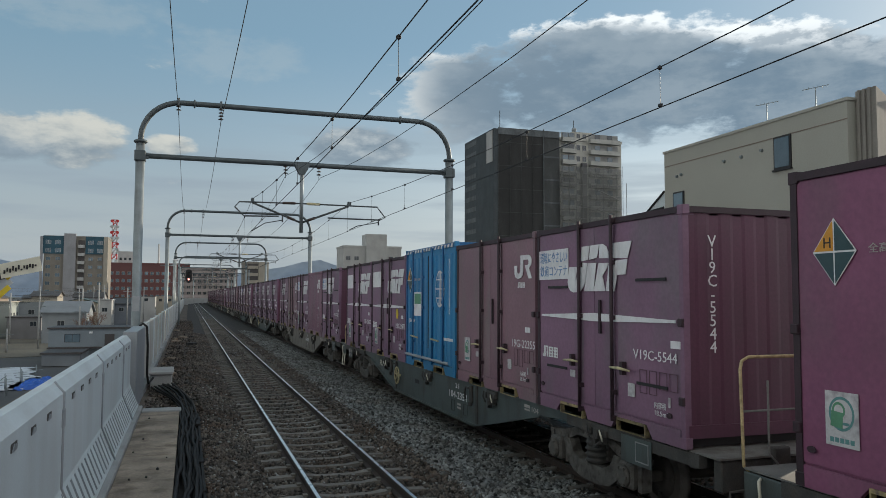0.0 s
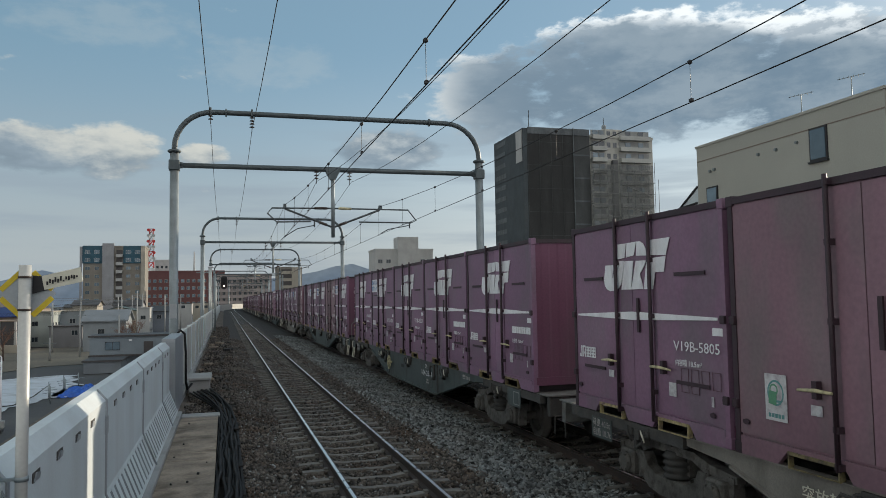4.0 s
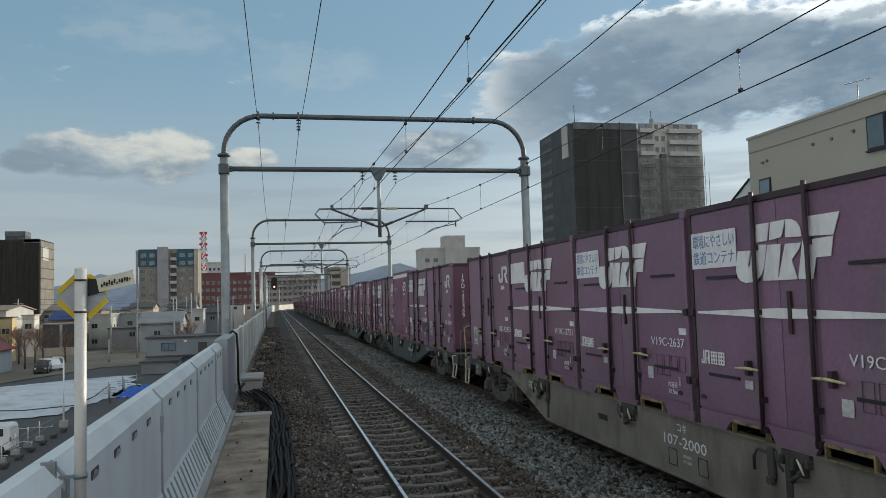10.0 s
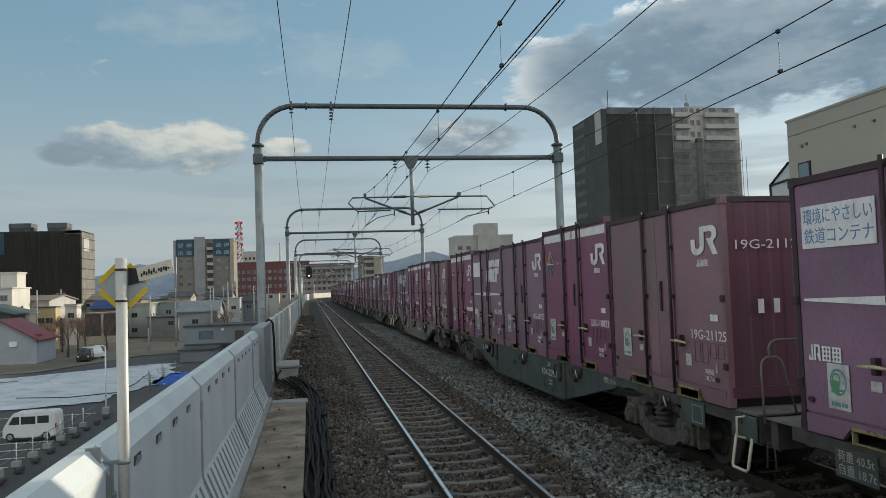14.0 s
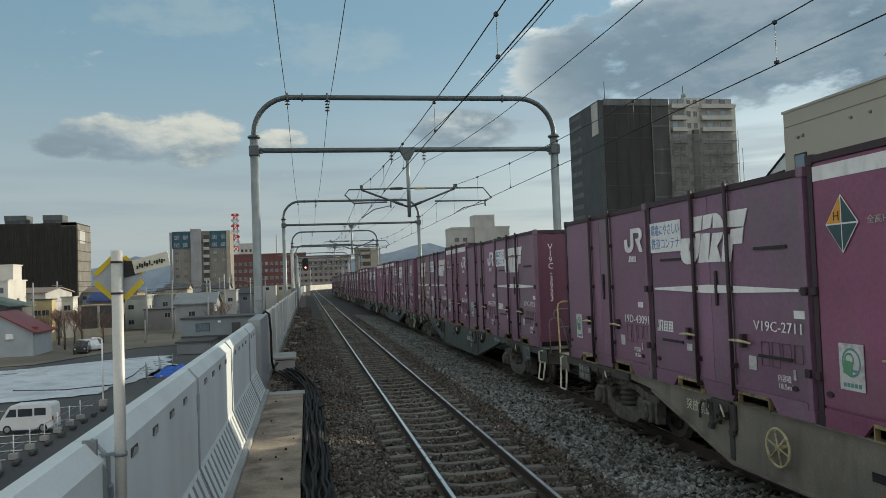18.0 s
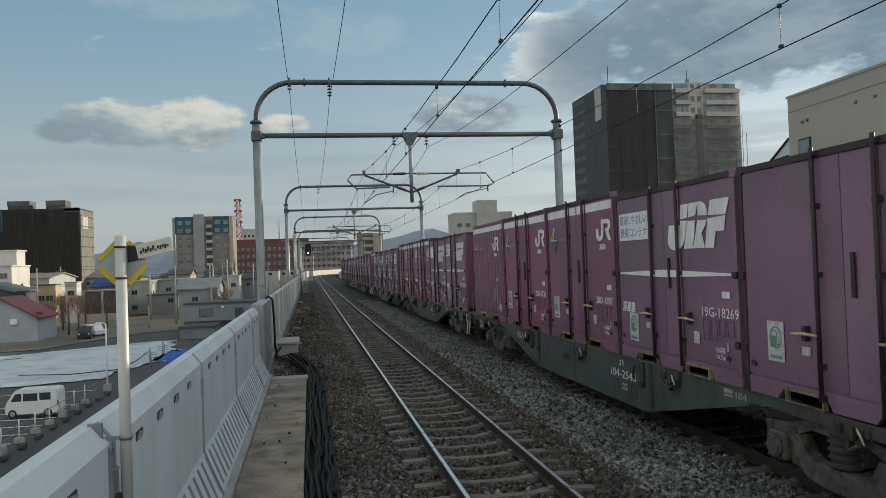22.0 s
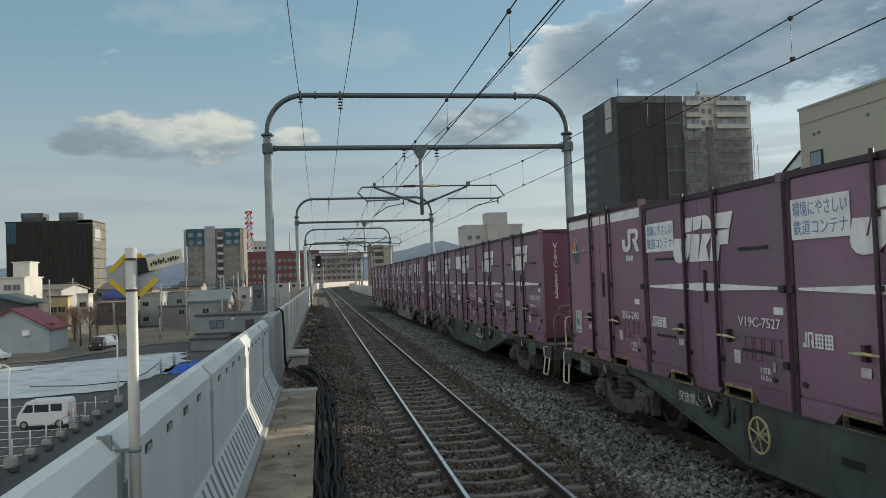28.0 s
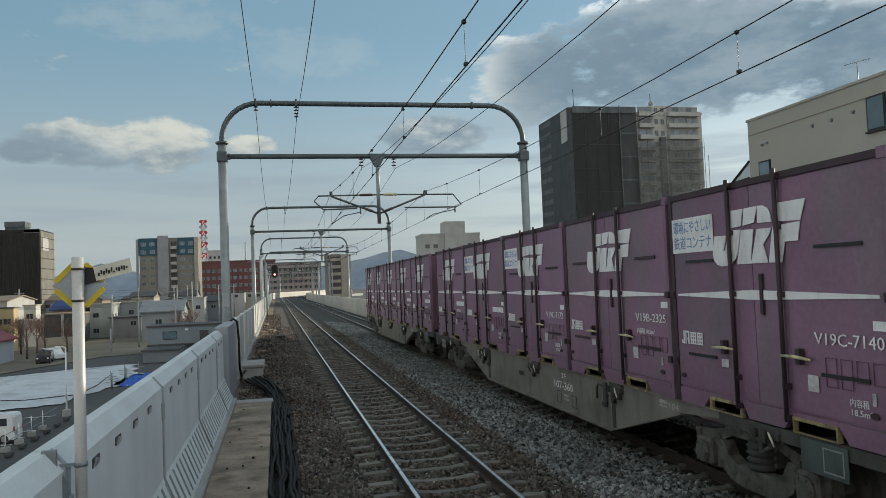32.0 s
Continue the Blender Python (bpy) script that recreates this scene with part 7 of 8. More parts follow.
def build_town():
    # red-roofed house by the earth lot
    # white wall tinted blue-grey: its shade is put into the paint
    h = house("house", "low pale house with a red sheet-metal gable roof", -48.0, -38.6, 111.5, 119.4, -2.75, paint("shaded_white_siding", (0.33, 0.365, 0.40)), R_RED, "gable", 2.7, True, side=False)
    part("air_conditioner", box(B(), -41.9, -41.0, 111.1, 111.5, -3.6, -2.9, 0.03), WHITE, h)
    part("snow_guard", box(B(), -41.0, -38.4, 113.0, 113.15, -2.4, -2.1), R_RED, h)
    house("warehouse", "tall white block behind the low roofs", -57.2, -54.4, 150, 154.3, 7.6, W_SUNLIT, W_SUNLIT)
    house("warehouse", "white flat-roofed block with small windows", -62, -51.75, 140, 148.5, 4.7, W_SUNLIT, W_SUNLIT, win=[(7.6, 2.6), (9.0, 2.6)])
    house("shed", "long low shed with a grey-brown sheet roof", -57.5, -49.0, 150, 166, 2.4, W_WHITE, R_BROWN, "gable", 0.9, False)
    house("shed", "dark barn with a rounded roof", -57.5, -47.6, 128, 139, 0.5, W_DARK, R_GREEN, "gable", 1.4, True)
    house("house", "yellow rendered house lit by the sun", -48.3, -45.2, 141, 143.2, 1.2, W_YELLOW, R_DARK, win=[(0.8, -1.5), (2.1, -1.5)])
    house("house", "cream house behind bare trees", -46.9, -44.9, 152, 155, 1.4, W_SUNLIT, W_CREAM, win=[(1.0, -1.0)])
    house("house", "house with a deep blue sheet-metal roof", -46.4, -40.9, 168, 178, 0.3, W_BROWN, R_BLUE, "gable", 1.6, False)
    g = house("garage", "dark open-fronted garage with white posts", -45.6, -38.9, 158, 166, -0.5, W_DARK, W_BROWN)
    for x in (-45.3, -41.9, -39.2):
        part("post", box(B(), x - 0.2, x + 0.2, 157.6, 158.0, GZ, -0.5), W_WHITE, g)
    part("low_wall", box(B(), -46.5, -37.0, 153.0, 153.4, GZ, -4.6), W_CREAM, g)
    house("house", "pale green-grey two-storey house", -40.2, -36.0, 172, 181, 1.0, paint("grey_green_wall", (0.33, 0.36, 0.34)), W_CREAM, win=[(1.2, -1.8), (1.2, -5.0)])
    house("house", "grey two-storey house with a cream roof edge", -37.0, -30.1, 182, 190, 1.0, W_GREY, W_CREAM, win=[(3.2, -1.6), (5.6, -1.6)])
    house("garage", "flat grey sheet-clad garage", -35.2, -29.2, 166, 174, -1.9, paint("sheet_grey", (0.20, 0.20, 0.21)), R_DARK, win=[(4.6, -3.6)])
    house("house", "house under a dark brown roof", -39.6, -33.8, 215, 225, 2.2, W_CREAM, R_DARK, "gable", 1.2, False)
    house("house", "weathered house under a pale grey sheet roof", -26.5, -19.4, 150, 160, -0.6, W_GREY, paint("pale_sheet_roof", (0.20, 0.22, 0.24)), "gable", 1.8, False, win=[(3.0, -3.0)])
    house("house", "narrow white house lit by the sun", -22.5, -19.7, 200, 208, 1.3, W_WHITE, W_WHITE, win=[(1.3, -1.5)])
    house("house", "slate-blue house with a white gable", -20.3, -15.7, 210, 220, 0.3, paint("slate_wall", (0.16, 0.18, 0.21)), R_DARK, "gable", 1.3, False, win=[(2.0, -1.6)])
    house("house", "small white house near the line", -16.4, -12.2, 258, 268, 2.1, W_WHITE, R_DARK, win=[(1.6, 0.6)])
    house("house", "long cream house near the line", -12.9, -5.9, 280, 290, 2.2, W_CREAM, R_DARK, win=[(1.6, 0.4), (4.6, 0.4)])
    n = house("building", "flat grey two-part site building with a white window", -19.5, -9.0, 112, 119, -2.0, paint("blue_grey_siding", (0.20, 0.235, 0.265)), R_DARK, win=[])
    windows(n, lambda u, z: ((-19.5 + u, 111.99, z), 0.0), [(2.85, -3.75)], 1.9, 1.1, BLACK, GLASS_BLUE)
    part("door", box(B(), -12.7, -11.5, 111.9, 112.0, -4.9, -2.7), R_DARK, n)
    part("canopy", box(B(), -19.5, -11.0, 110.9, 112.0, -4.55, -4.35), R_DARK, n)
    part("wall_lamp", box(B(), -14.6, -14.2, 111.8, 112.0, -2.6, -2.35), WHITE, n)
    house("shed", "low grey shed with a flat roof", -18.6, -14.4, 102, 108, -4.6, paint("shed_grey", (0.17, 0.19, 0.21)), R_DARK)
    rnd = random.Random(21)
    for i in range(46):                                            # roofs farther off
        y = rnd.uniform(225, 520)
        x = -4 - (y * rnd.uniform(0.03, 0.42))
        w, d = rnd.uniform(6, 11), rnd.uniform(7, 12)
        top = rnd.uniform(-1.2, 2.4)
        wl = rnd.choice((W_CREAM, W_WHITE, W_GREY, W_BROWN, W_TOWERGREY))
        rf = rnd.choice((R_DARK, R_BROWN, R_GREEN, R_DARK, R_RED, W_GREY))
        house("house", "small town house with a %s" % ("gable roof" if i % 3 else "flat roof"), x - w, x, y, y + d, top, wl, rf, "gable" if i % 3 else "flat", rnd.uniform(1.0, 1.9), i % 2 == 0,
              win=[(u, top - 2.0) for u in np.arange(1.5, w - 1, 2.4)])
    for i in range(9):
        y = rnd.uniform(120, 420)
        x = 26 + y * rnd.uniform(0.05, 0.5)
        w, d = rnd.uniform(7, 12), rnd.uniform(7, 12)
        house("house", "town house on the far side of the line", x, x + w, y, y + d, rnd.uniform(-1.0, 2.2), rnd.choice((W_CREAM, W_WHITE, W_GREY)), R_DARK, "gable", 1.4, i % 2 == 0)
    for i, (x, y, hh) in enumerate(((-37.4, 121, 6.0), (-36.4, 126, 6.2), (-40.5, 124, 5.5), (-44.0, 122, 5.4), (-47.5, 124, 5.4), (-34.8, 132, 5.0), (-19.0, 142, 4.6), (-17.6, 150, 5.0), (-49.6, 122.5, 4.6), (-45.6, 123.5, 4.2), (-38.6, 130, 5.6), (-41.8, 133, 5.2))):
        bare_tree(x, y, hh, 60 + i)
    for i, (x, y, z1) in enumerate(((-21.3, 160, 3.8), (-19.5, 170, 5.0), (-46.5, 136, 4.2), (-27.5, 128, -2.5), (-36, 205, 4.5), (-28, 240, 5), (-24.5, 135, 1.5), (-31.5, 150, 2.8), (-25.0, 185, 4.0), (-41.0, 178, 4.4), (-15.5, 190, 4.2), (-13.8, 225, 4.8), (-50.0, 160, 4.6), (-17.8, 128, 0.8), (-22.8, 215, 5.0))):
        p = thing("utility_pole", "grey concrete utility pole with a crossarm", "utility pole", "utility poles", (x, y, 0))
        part("pole", tube(B(), [(0, 0, GZ), (0, 0, z1)], [0.17, 0.11], 8), CONCRETE_GREY, p)
        part("crossarm", box(B(), -0.9, 0.9, -0.05, 0.05, z1 - 0.9, z1 - 0.78), GALV, p)
    w = thing("power_line", "thin power lines between utility poles", "power line")
    for k in range(2):
        part("wire", tube(B(), [(-31.5, 150, 2.3 - 0.5 * k), (-25.0, 185, 3.4 - 0.5 * k), (-22.8, 215, 4.4 - 0.5 * k), (-13.8, 225, 4.2 - 0.5 * k)], 0.025, 4), WIRE, w)
        part("wire", tube(B(), [(-50.0, 160, 4.0 - 0.5 * k), (-41.0, 178, 3.8 - 0.5 * k), (-36, 205, 3.9 - 0.5 * k), (-28, 240, 4.4 - 0.5 * k)], 0.025, 4), WIRE, w)
    for k in range(3):
        part("wire", tube(B(), [(-60, 150 + k, 1.7 - 0.2 * k), (-46.5, 150, 1.2 - 0.2 * k), (-33, 155, 0.9 - 0.2 * k), (-21.3, 160, 2.9 - 0.1 * k)], 0.02, 4), WIRE, w)


def build_towers():
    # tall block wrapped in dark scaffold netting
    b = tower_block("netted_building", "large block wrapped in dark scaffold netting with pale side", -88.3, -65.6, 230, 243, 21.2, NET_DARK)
    part("side_net", box(B(), -65.6, -65.3, 230.0, 243.0, GZ, 21.5), NET_SUNNY, b, "end wall netting with sunlight put into its pale colour")
    for x0, x1 in ((-84.6, -79.0), (-74.6, -69.6)):
        rh = part("roof_house", box(B(), x0, x1, 231, 236, 21.2, 24.2), NET_BLUE, b)
        part("cap_sheet", box(B(), x0 - 0.1, x1 + 0.1, 230.9, 236.1, 22.9, 24.3), NET_GREY, rh)
        part("loose_sheet", box(B(), x1 - 1.6, x1 - 0.2, 230.7, 230.9, 21.0, 22.6), NET_GREY, rh)
    part("top_band", box(B(), -69.6, -65.6, 229.85, 230.0, 20.9, 22.1), NET_GREY, b)
    part("sign", box(B(), -65.3, -65.2, 231.5, 237.0, 16.2, 20.0), W_WHITE, b, "white sign sheet on the netting")
    part("blue_sheet", box(B(), -88.3, -85.6, 229.8, 230.0, 15.6, 21.5), W_BLUE, b)
    for k in range(24):
        x = -88.1 + 0.98 * k
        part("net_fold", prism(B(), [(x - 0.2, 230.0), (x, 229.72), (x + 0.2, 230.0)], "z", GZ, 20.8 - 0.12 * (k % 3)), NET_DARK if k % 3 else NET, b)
    for k in range(9):
        part("scaffold_ledge", box(B(), -65.3, -65.18, 230, 243, -3.5 + 2.9 * k, -3.3 + 2.9 * k), NET_LIGHT, b)
    # twin apartment tower, tan with blue upper storeys
    a = tower_block("apartment_tower", "slim twin apartment tower, tan below and blue at the top", -56.0, -33.2, 330, 346, 25.0, W_TAN)
    for x0, x1 in ((-56.3, -48.9), (-41.2, -34.6)):
        part("blue_panel", box(B(), x0, x1, 329.7, 330, 18.6, 25.6), W_BLUE, a)
        windows(a, lambda u, z, q=x0: ((q + u, 329.68, z), 0.0), [(u, z) for z in (19.2, 22.4) for u in (1.9, 5.3)], 1.9, 1.5, W_WHITE, GLASS_BLUE)
        windows(a, lambda u, z, q=x0: ((q + u, 329.95, z), 0.0), [(u, z) for z in (-3.2, 0.0, 3.2, 6.4, 9.6, 12.8, 16.0) for u in (1.9, 5.3)], 1.7, 1.4, W_CREAM, GLASS_BLUE)
    part("pale_shaft", box(B(), -48.9, -44.6, 329.2, 330, GZ, 26.6), W_TOWERGREY, a)
    # cream strip paints the light on the right edge of the tower
    part("edge_strip", box(B(), -34.6, -33.0, 329.3, 330, GZ, 25.5), W_CREAM, a, "pale edge strip, sunlight put into its colour")
    part("edge_strip", box(B(), -57.2, -56.3, 329.3, 330, GZ, 25.3), W_TOWERGREY, a)
    for k in range(9):
        bl = part("balcony", box(B(), -43.8, -41.5, 328.6, 330, -4.6 + 3.2 * k, -3.4 + 3.2 * k), W_WHITE, a)
        # flat dark sheet in place of the shade above the balcony front
        part("recess", box(B(), -43.8, -41.5, 329.85, 330.02, -3.4 + 3.2 * k, -1.5 + 3.2 * k), R_DARK, bl)
    # long red brick building and its neighbours
    r = tower_block("brick_building", "long four-storey red brick building with rows of windows", -39.6, -2.0, 400, 420, 17.6, W_BRICK)
    windows(r, lambda u, z: ((-39.6 + u, 399.95, z), 0.0), [(u, z) for z in (1.2, 5.0, 8.8, 12.4) for u in np.arange(2.0, 37.0, 2.6)], 1.5, 1.6, W_CREAM, GLASS_BLUE)
    w = tower_block("white_building", "white flat-roofed building behind the brick one", -37.3, -29.9, 425, 440, 24.4, W_WHITE)
    windows(w, lambda u, z: ((-37.3 + u, 424.95, z), 0.0), [(u, 20.5) for u in (1.5, 3.7, 5.9)], 1.2, 1.4, W_GREY, GLASS_DARK)
    t = thing("radio_tower", "red and white banded lattice radio tower with drum aerials", "radio tower", loc=(-54.1, 600, 0))
    part("base", box(B(), -3, 3, -3, 3, GZ, 20.0), W_WHITE, t)
    for k in range(9):
        z0, z1 = 20 + 4.15 * k, 20 + 4.15 * (k + 1)
        s0, s1 = 2.0 - 0.09 * k, 2.0 - 0.09 * (k + 1)
        bm = B()
        for sx in (-1, 1):
            for sy in (-1, 1):
                tube(bm, [(sx * s0, sy * s0, z0), (sx * s1, sy * s1, z1)], 0.28, 5)
            tube(bm, [(-sx * s0, -s0, z0), (sx * s1, -s1, z1)], 0.18, 4)
            tube(bm, [(-s0, sx * s0, z0), (s1, sx * s1, z1)], 0.18, 4)
        box(bm, -s1 - 0.2, s1 + 0.2, -s1 - 0.2, s1 + 0.2, z1 - 0.35, z1)
        part("section", bm, TOWER_RED if k % 2 == 0 else W_WHITE, t)
        if k > 2:
            for q in (-1, 1):
                part("drum_aerial", tube(B(), [(q * (s1 + 0.6), -2.2, z1 - 1.2), (q * (s1 + 0.6), -3.0, z1 - 1.2)], 1.1, 10), W_WHITE if k % 2 else TOWER_RED, t)
    m = thing("mast", "thin pale mast behind the brick building", "mast", loc=(-23.8, 600, 0))
    part("pole", tube(B(), [(0, 0, GZ), (0, 0, 40.4)], [1.2, 0.5], 8), W_WHITE, m)
    # apartment row ahead
    a = tower_block("apartment_row", "long pinkish apartment block with open corridors", -6.0, 17.6, 340, 352, 13.4, paint("pink_beige_wall", (0.25, 0.215, 0.21)))
    for k in range(6):
        part("corridor", box(B(), -6.0, 17.6, 339.4, 340, -1.0 + 2.55 * k, 0.1 + 2.55 * k), paint_corr, a)
        windows(a, lambda u, z: ((-6 + u, 339.97, z), 0.0), [(u, 0.3 + 2.55 * k) for u in np.arange(1.5, 23, 2.2)], 1.3, 1.2, W_CREAM, GLASS_DARK)
    s = tower_block("stair_tower", "tan stair tower block with open landings", 14.8, 22.9, 260, 270, 13.0, W_TAN)
    part("pale_side", box(B(), 19.7, 22.95, 259.7, 260.0, GZ, 13.6), W_CREAM, s)
    for k in range(7):
        part("landing", box(B(), 16.2, 19.5, 259.6, 260, -3.0 + 2.4 * k, -2.0 + 2.4 * k), W_CREAM, s)
        # flat dark sheet for the shade in the open landing
        part("recess", box(B(), 16.2, 19.5, 259.9, 260.02, -2.0 + 2.4 * k, -0.6 + 2.4 * k), R_DARK, s)
    # white apartment block beyond the train
    a = tower_block("white_apartments", "white apartment block with a lift tower on its roof", 46.2, 66.0, 250, 262, 18.6, W_WHITE)
    part("lift_tower", box(B(), 53.7, 60.7, 249.0, 256, GZ, 23.2), W_WHITE, a)
    windows(a, lambda u, z: ((46.2 + u, 249.95, z), 0.0), [(u, z) for z in (3.4, 7.0, 10.6, 14.4) for u in (1.6, 4.4, 16.2, 18.4)], 1.5, 1.3, W_GREY, GLASS_DARK)
    # tower half wrapped in netting
    d = tower_block("scaffolded_tower", "tall apartment tower half wrapped in dark scaffold netting", 72.0, 108.7, 180, 200, 44.0, W_TOWER2)
    part("front_net", box(B(), 71.8, 84.6, 178.6, 180.0, GZ, 45.4), NET, d, "dark netting over the front")
    part("front_net", box(B(), 84.7, 89.4, 178.7, 180.0, GZ, 45.6), NET_LIGHT, d, "thinner dark netting over the front")
    part("side_net", box(B(), 70.7, 71.8, 178.6, 200.0, GZ, 45.4), NET_BLUE, d)
    part("top_sheet", box(B(), 71.9, 89.3, 178.45, 178.58, 44.0, 45.7), NET_GREY, d, "paler sheet along the top of the netting")
    part("white_sheet", box(B(), 70.55, 70.7, 179.2, 183.2, 37.0, 45.0), W_WHITE, d)
    for k in range(5):
        part("net_seam", tube(B(), [(72.0 + 3.2 * k, 178.5, GZ), (72.0 + 3.2 * k, 178.5, 45.6)], 0.05, 4), NET_LIGHT, d)
    part("hoist_pole", tube(B(), [(84.65, 178.4, GZ), (84.65, 178.4, 46.0)], 0.13, 6), NET_GREY, d)
    for k in range(17):
        z = -4.5 + 3.0 * k
        if k % 2:
            part("net_seam", box(B(), 71.8, 84.6, 178.54, 178.6, z + 1.4, z + 1.5), NET_LIGHT, d)
        else:
            part("net_seam", box(B(), 84.7, 89.4, 178.62, 178.7, z + 1.2, z + 1.6), NET_GREY, d)
        part("side_floor", box(B(), 70.62, 70.7, 191.0, 199.0, z, z + 1.2), NET_GREY, d)
        for x0, x1 in ((90.4, 94.6), (98.6, 107.6)):
            bl = part("balcony", box(B(), x0, x1, 178.7, 180.0, z, z + 1.1), W_TOWER2B, d)
            # darker flat panel paints the shade behind the balcony
            part("recess", box(B(), x0, x1, 179.9, 180.03, z + 1.1, z + 2.6), W_RECESS, bl)
            for q in (0.3, 0.72):
                part("pane", box(B(), x0 + (x1 - x0) * q - 0.75, x0 + (x1 - x0) * q + 0.75, 179.8, 179.9, z + 1.1, z + 2.5), GLASS_BLUE if (k + int(x0)) % 3 else GLASS_DARK, bl)
        windows(d, lambda u, zz: ((90.0 + u, 179.95, zz), 0.0), [(5.6, z + 1.0), (7.4, z + 1.0)], 1.1, 1.4, W_TOWERGREY, GLASS_DARK)
    for k in range(10):
        part("scaffold_tube", tube(B(), [(89.9 + 2.0 * k, 178.0, GZ), (89.9 + 2.0 * k, 178.0, 37.5 - 0.35 * (k % 3))], 0.07, 4), NET_GREY, d)
    for k in range(14):
        part("scaffold_deck", box(B(), 89.4, 108.0, 178.0, 178.5, -4.0 + 3.0 * k, -3.9 + 3.0 * k), W_TOWERGREY, d)
    part("scaffold_mesh", box(B(), 89.0, 107.2, 177.60, 177.64, GZ, 36.6), NET_VEIL, d, "thin grey mesh hung over the scaffold")
    part("stair_shaft", box(B(), 96.2, 97.6, 178.9, 180.0, GZ, 38.0), W_DARK, d, "dark open stair shaft")
    for k in range(6):
        part("scaffold_stair", tube(B(), [(99.0 + 0.4 * (k % 2), 177.8, 6 + 5.0 * k), (106.5, 177.8, 3.4 + 5.0 * k)], 0.13, 4), W_WHITE, d)
    part("outer_tubes", tube(B(), [(109.0, 178.0, GZ), (109.0, 178.0, 33.0)], 0.08, 4), NET_GREY, d)
    part("roof_house", box(B(), 96, 102, 184, 192, 45.2, 47.4), W_TOWER2, d)
    for x, z in ((75.5, 52), (97.5, 51)):
        part("aerial", tube(B(), [(x, 186, 45), (x, 186, z)], 0.09, 5), WIRE, d)
    bm = B()
    bmesh.ops.create_icosphere(bm, subdivisions=2, radius=0.7)
    part("water_dish", bm, W_GREY, d).location = (97.6, 186, 48.4)
    # beige building close beyond the train
    e = thing("beige_building", "plain beige rendered building with few windows and a flat roof", "building", "tall buildings", (2.146, -0.15, -2.487))
    e.scale, foot = (2, 2, 2), (GZ + 2.487) / 2
    part("wall", prism(B(), [(18.0, 19.2), (19.7, 19.2), (26.0, 23.0), (26.0, 29.25), (18.0, 29.25)], "z", foot, 8.9), W_BEIGE, e)
    part("roof_edge", prism(B(), [(17.95, 19.15), (19.7, 19.15), (26.1, 23.0), (26.1, 29.3), (17.95, 29.3)], "z", 8.9, 9.0), W_BEIGE, e)
    part("joint_line", box(B(), 17.985, 18.0, 19.2, 29.2, 8.28, 8.32), R_BROWN, e)
    rb = part("rear_wing", prism(B(), [(18.35, 18.4), (19.68, 19.19), (18.35, 19.19)], "z", foot, 9.2), paint("grey_ribbed_cladding", (0.23, 0.22, 0.20)), e, "grey ribbed wing")
    for k in range(3):
        part("rib", box(B(), 18.28, 18.35, 18.98 - 0.2 * k, 19.06 - 0.2 * k, 5.0, 9.2), bpy.data.materials["grey_ribbed_cladding"], rb)
    for y, z, w_, h_ in ((22.05, 7.17, 0.70, 1.06), (28.2, 5.4, 0.62, 1.6), (20.4, 4.0, 0.85, 1.42)):
        wi = part("window", box(B(), 17.95, 18.02, y - w_ / 2 - 0.07, y + w_ / 2 + 0.07, z - 0.07, z + h_ + 0.07), BLACK, e, "tall window in a dark frame")
        part("pane", box(B(), 17.93, 17.96, y - w_ / 2, y + w_ / 2, z, z + h_), GLASS_BLUE, wi)
        part("sill", box(B(), 17.88, 18.0, y - w_ / 2 - 0.1, y + w_ / 2 + 0.1, z - 0.13, z - 0.07), BLACK, wi)
    for y, z in ((23.1, 7.95), (24.2, 7.9), (25.2, 7.9), (28.3, 7.75), (28.0, 7.78)):
        part("vent_cap", tube(B(), [(18.0, y, z), (17.9, y, z)], [0.07, 0.05], 8), GALV, e)
    part("side_canopy", prism(B(), [(29.25, 7.2), (30.6, 6.42), (30.6, 5.4), (29.25, 5.4)], "x", 18.0, 21.0), paint("pale_canopy_sheet", (0.46, 0.52, 0.54), 0.35), e, "small sloped canopy of pale sheets")
    for q in ((29.25, 7.22, 30.6, 6.44), (29.3, 6.5, 30.6, 6.42), (30.6, 6.44, 30.6, 5.4)):
        part("canopy_frame", tube(B(), [(17.97, q[0], q[1]), (17.97, q[2], q[3])], 0.05, 6), BLACK, e)
    for y in (22.1, 24.6):
        an = thing("tv_aerial", "thin television aerial on the beige building's roof", "aerial", "roof aerials", (41.35, 2 * y - 0.15, 15.51))
        an.scale = (1.8, 1.8, 1.8)
        part("pole", tube(B(), [(0, 0, 0), (0, 0, 1.35)], 0.022, 6), GALV, an)
        part("boom", tube(B(), [(-0.35, 0.35, 1.3), (0.35, -0.35, 1.42)], 0.014, 5), GALV, an)
        for k in range(6):
            q = -0.3 + 0.12 * k
            part("element", tube(B(), [(q - 0.16, -q - 0.16, 1.36 + 0.08 * q), (q + 0.16, -q + 0.16, 1.36 + 0.08 * q)], 0.008, 4), GALV, an)
        part("stay", tube(B(), [(0.0, 0, 0.7), (0.35, 0.2, 0.0)], 0.008, 4), GALV, an)


paint_corr = paint("corridor_wall", (0.30, 0.265, 0.255))
TOWER_RED = mat("red_tower_paint", (0.42, 0.03, 0.03), 0.6, 0, 0.5, 0.1, 0.0)
W_TOWER2 = paint("tower_beige", (0.40, 0.395, 0.36))
W_TOWER2B = paint("tower_balcony", (0.385, 0.39, 0.37))
# tower wall darkened, recess shade put into the colour
W_RECESS = paint("balcony_recess_shade", (0.25, 0.255, 0.25))


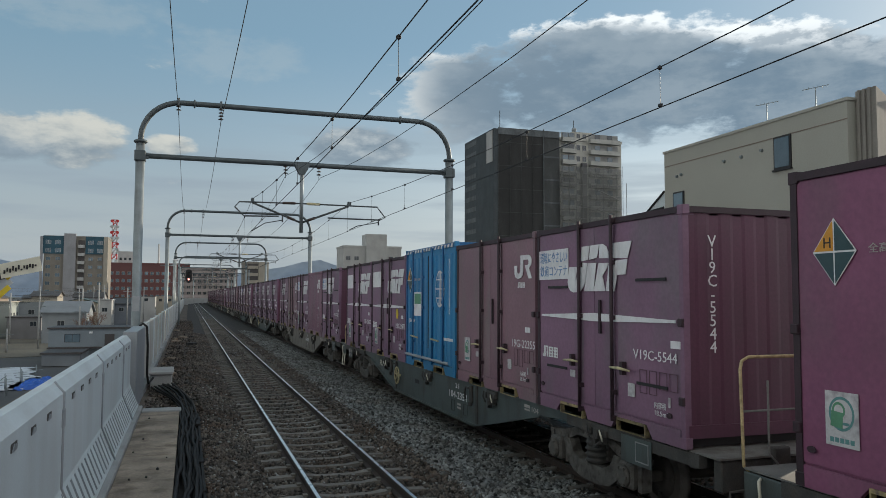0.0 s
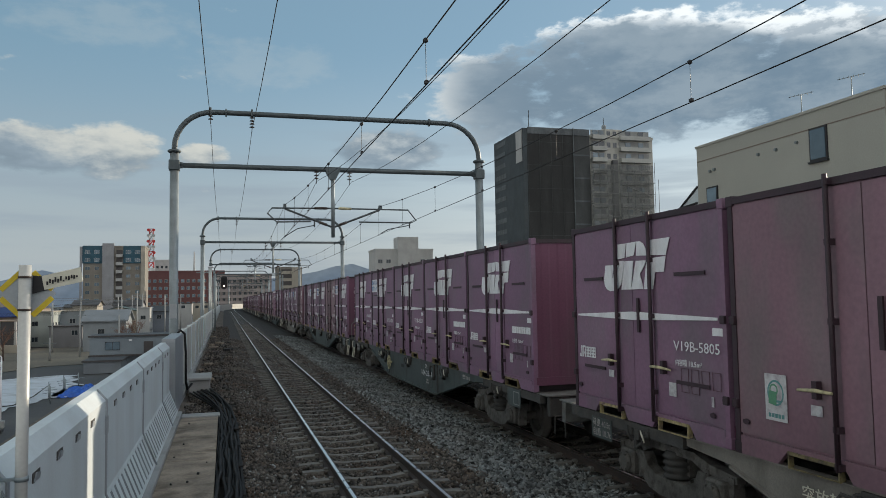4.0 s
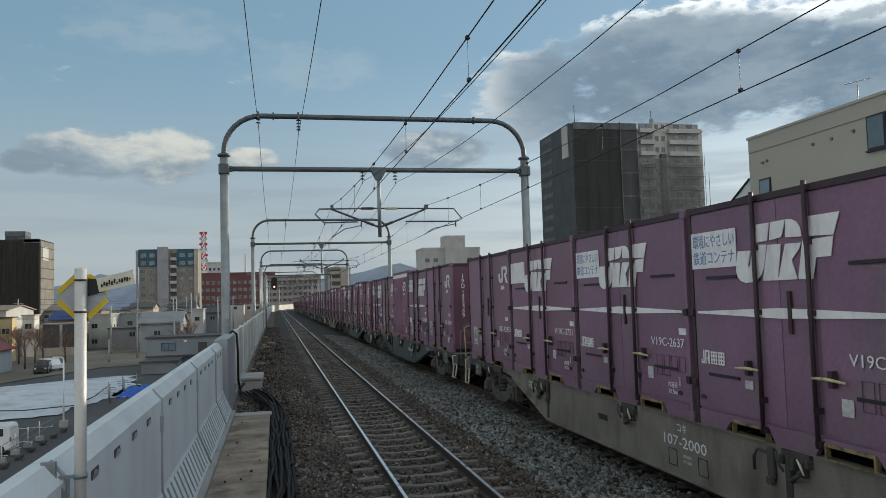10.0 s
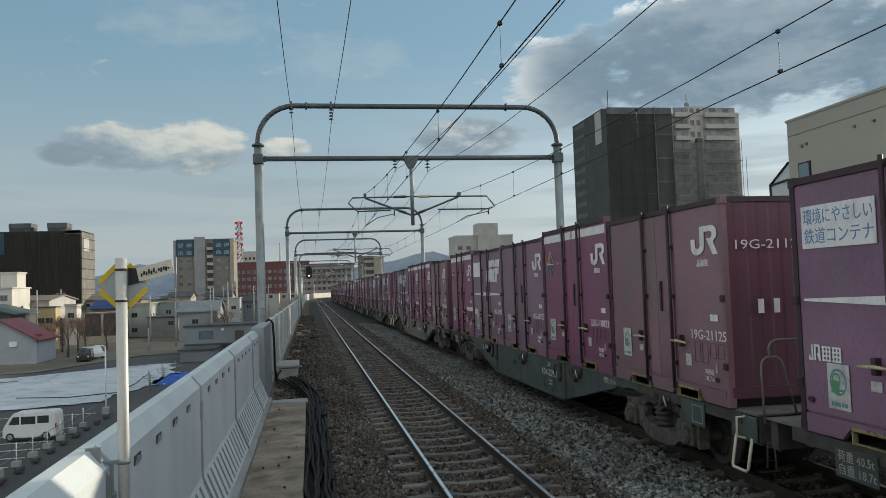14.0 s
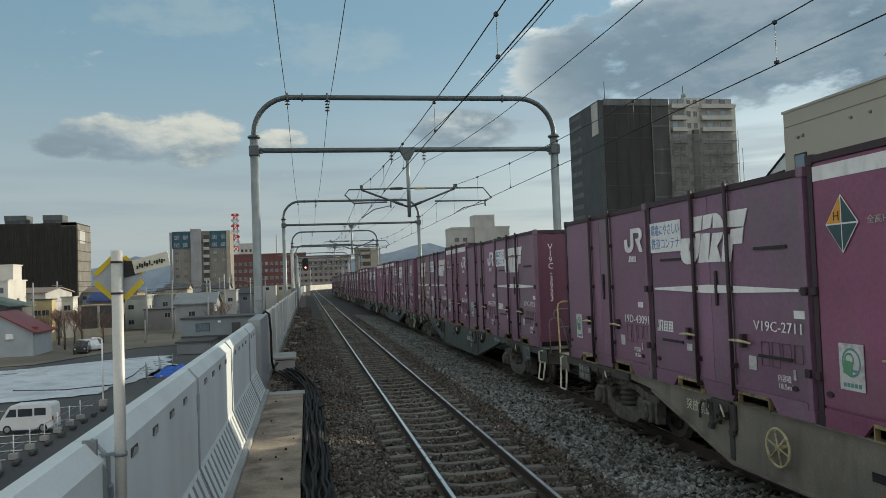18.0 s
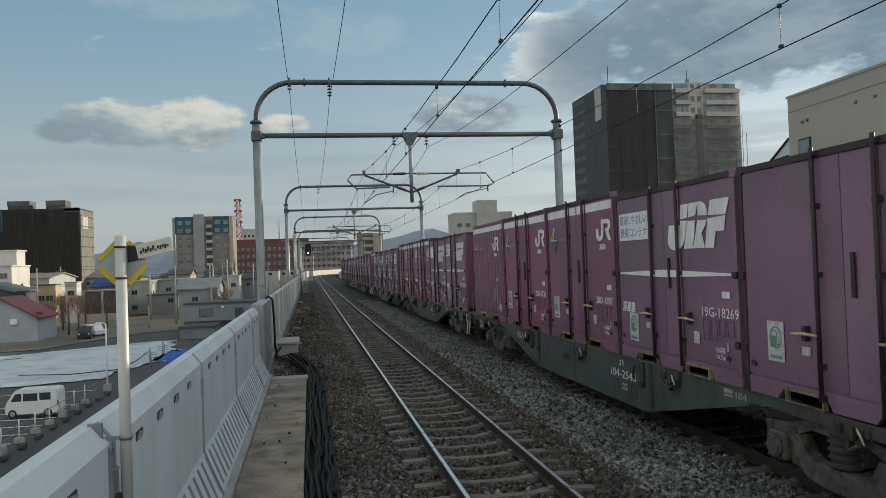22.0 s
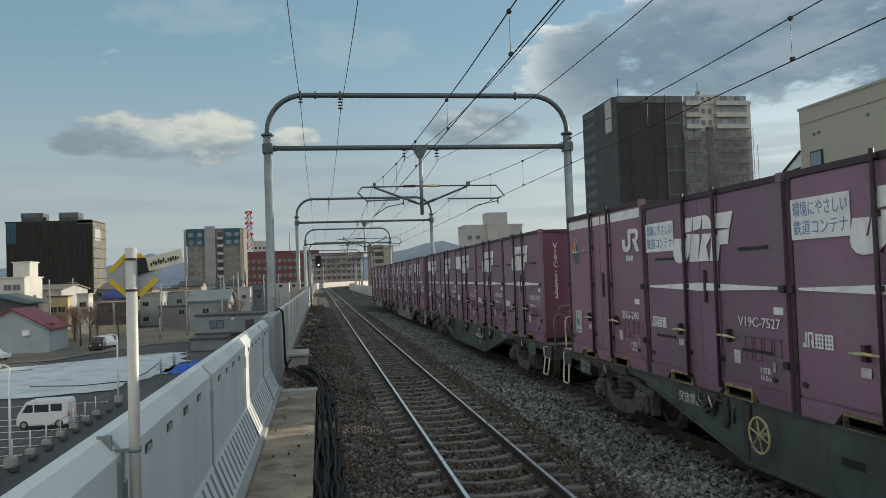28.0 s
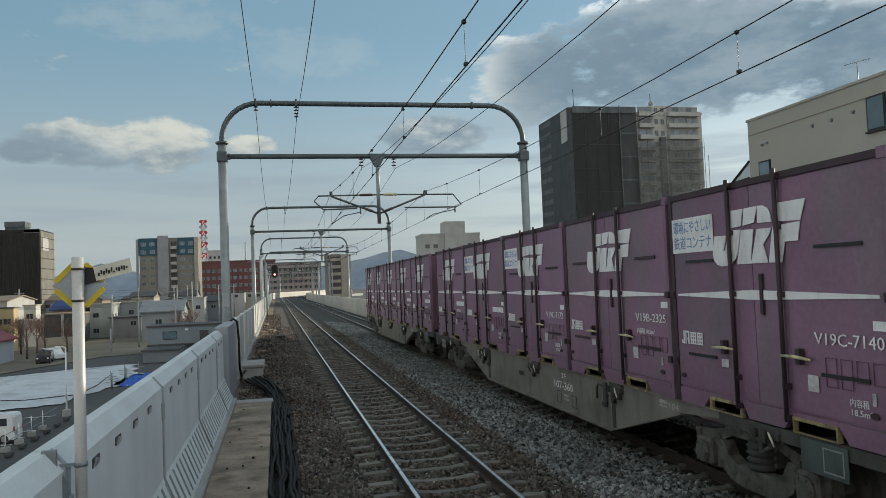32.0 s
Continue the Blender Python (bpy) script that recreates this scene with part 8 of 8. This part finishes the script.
def veil(name, color, cover):
    """Fine scaffold mesh that lets part of the view through."""
    m = mat(name, color, 0.9, 0, 0.25, 0.25, 0.0, 2, second=tuple(1.7 * c for c in color), amount=0.6, streak=0.3)
    m.node_tree.nodes["Principled BSDF"].inputs["Alpha"].default_value = cover
    return m


NET_VEIL = veil("thin_scaffold_mesh", (0.15, 0.155, 0.15), 0.32)


def build_hills():
    def ridge(name, y, pts, seed, label, z0=-60):
        bm = B()
        rnd = random.Random(seed)
        n = 90
        top, bot = [], []
        for k in range(n + 1):
            x = pts[0][0] + (pts[-1][0] - pts[0][0]) * k / n
            z = np.interp(x, [p[0] for p in pts], [p[1] for p in pts]) + 5.0 * noise.noise(Vector((x * 0.012, seed, 0))) + 2.5 * noise.noise(Vector((x * 0.05, seed, 3)))
            top.append(bm.verts.new((x, y + 260, z)))
            bot.append(bm.verts.new((x, y, z0)))
        mid = [bm.verts.new(((a.co + b.co) / 2) + Vector((0, rnd.uniform(-25, 25), rnd.uniform(-6, 6)))) for a, b in zip(top, bot)]
        for a, b in ((bot, mid), (mid, top)):
            for k in range(n):
                bm.faces.new((a[k], a[k + 1], b[k + 1], b[k])).smooth = True
        solid(name, bm, HILL, label, "hill", kind="structure")
    ridge("backdrop_hills", 3000, [(-3400, 30), (-1800, 70), (-1200, 95), (-900, 80), (-790, 100), (-690, 138), (-600, 118), (-500, 78), (-300, 70), (-100, 75), (60, 82), (180, 92), (282, 108), (388, 127), (470, 150), (540, 158), (620, 125), (760, 110), (1000, 95), (1700, 60), (3400, 30)], 1, "hills with blue haze painted into their colour and patches of snow on the horizon")


build_ground()
build_cars()
build_town()
build_towers()
build_hills()
build_tracks()
build_train()
stones("ballast_stones", 84000, -1.88, 1.6, 3.0, 55.0, 0.037, STONE, "brown crushed ballast stones round the near track", 1)
stones("ballast_stones", 46000, 1.45, 3.45, 4.0, 60.0, 0.046, STONE_GREY, "pale grey fresh ballast stones between the tracks", 2)
stones("ballast_stones", 12000, -1.88, 3.2, 3.2, -14.0, 0.038, STONE, "brown ballast stones beside the platform end", 5)
stones("ballast_stones", 9000, -1.85, 1.6, 3.0, 45.0, 0.032, STONE_GREY, "pale chips among the brown ballast", 6)
stones("rubble_stones", 5000, -3.05, -1.8, 17.6, 80.0, 0.05, STONE, "dark broken stones on the path beside the ballast", 4, -0.03)
stones("ballast_stones", 9000, 3.2, 5.6, 6.0, 45.0, 0.036, STONE, "brown ballast stones round the far track", 3)


# ---- what moves: the train ----
def motions():
    times = [i * 1.0 for i in range(33)]
    for ob, s0, z in MOVERS:
        rows = []
        for t in times:
            x, y, a = along(T2, s0 - travelled(t))
            rows.append((t, pose(x, y, z, 0, 0, math.degrees(a))))
        walk(ob, rows)
    # the wheels roll; their rows share the times of every second picture
    if WHEELSETS:
        turn = [(i / 15.0, travelled(i / 15.0) / 0.405) for i in range(481)]
        for w in WHEELSETS:
            walk(w, [(t, Matrix.Translation(w.location) @ Matrix.Rotation(a, 4, "X")) for t, a in turn])


motions()
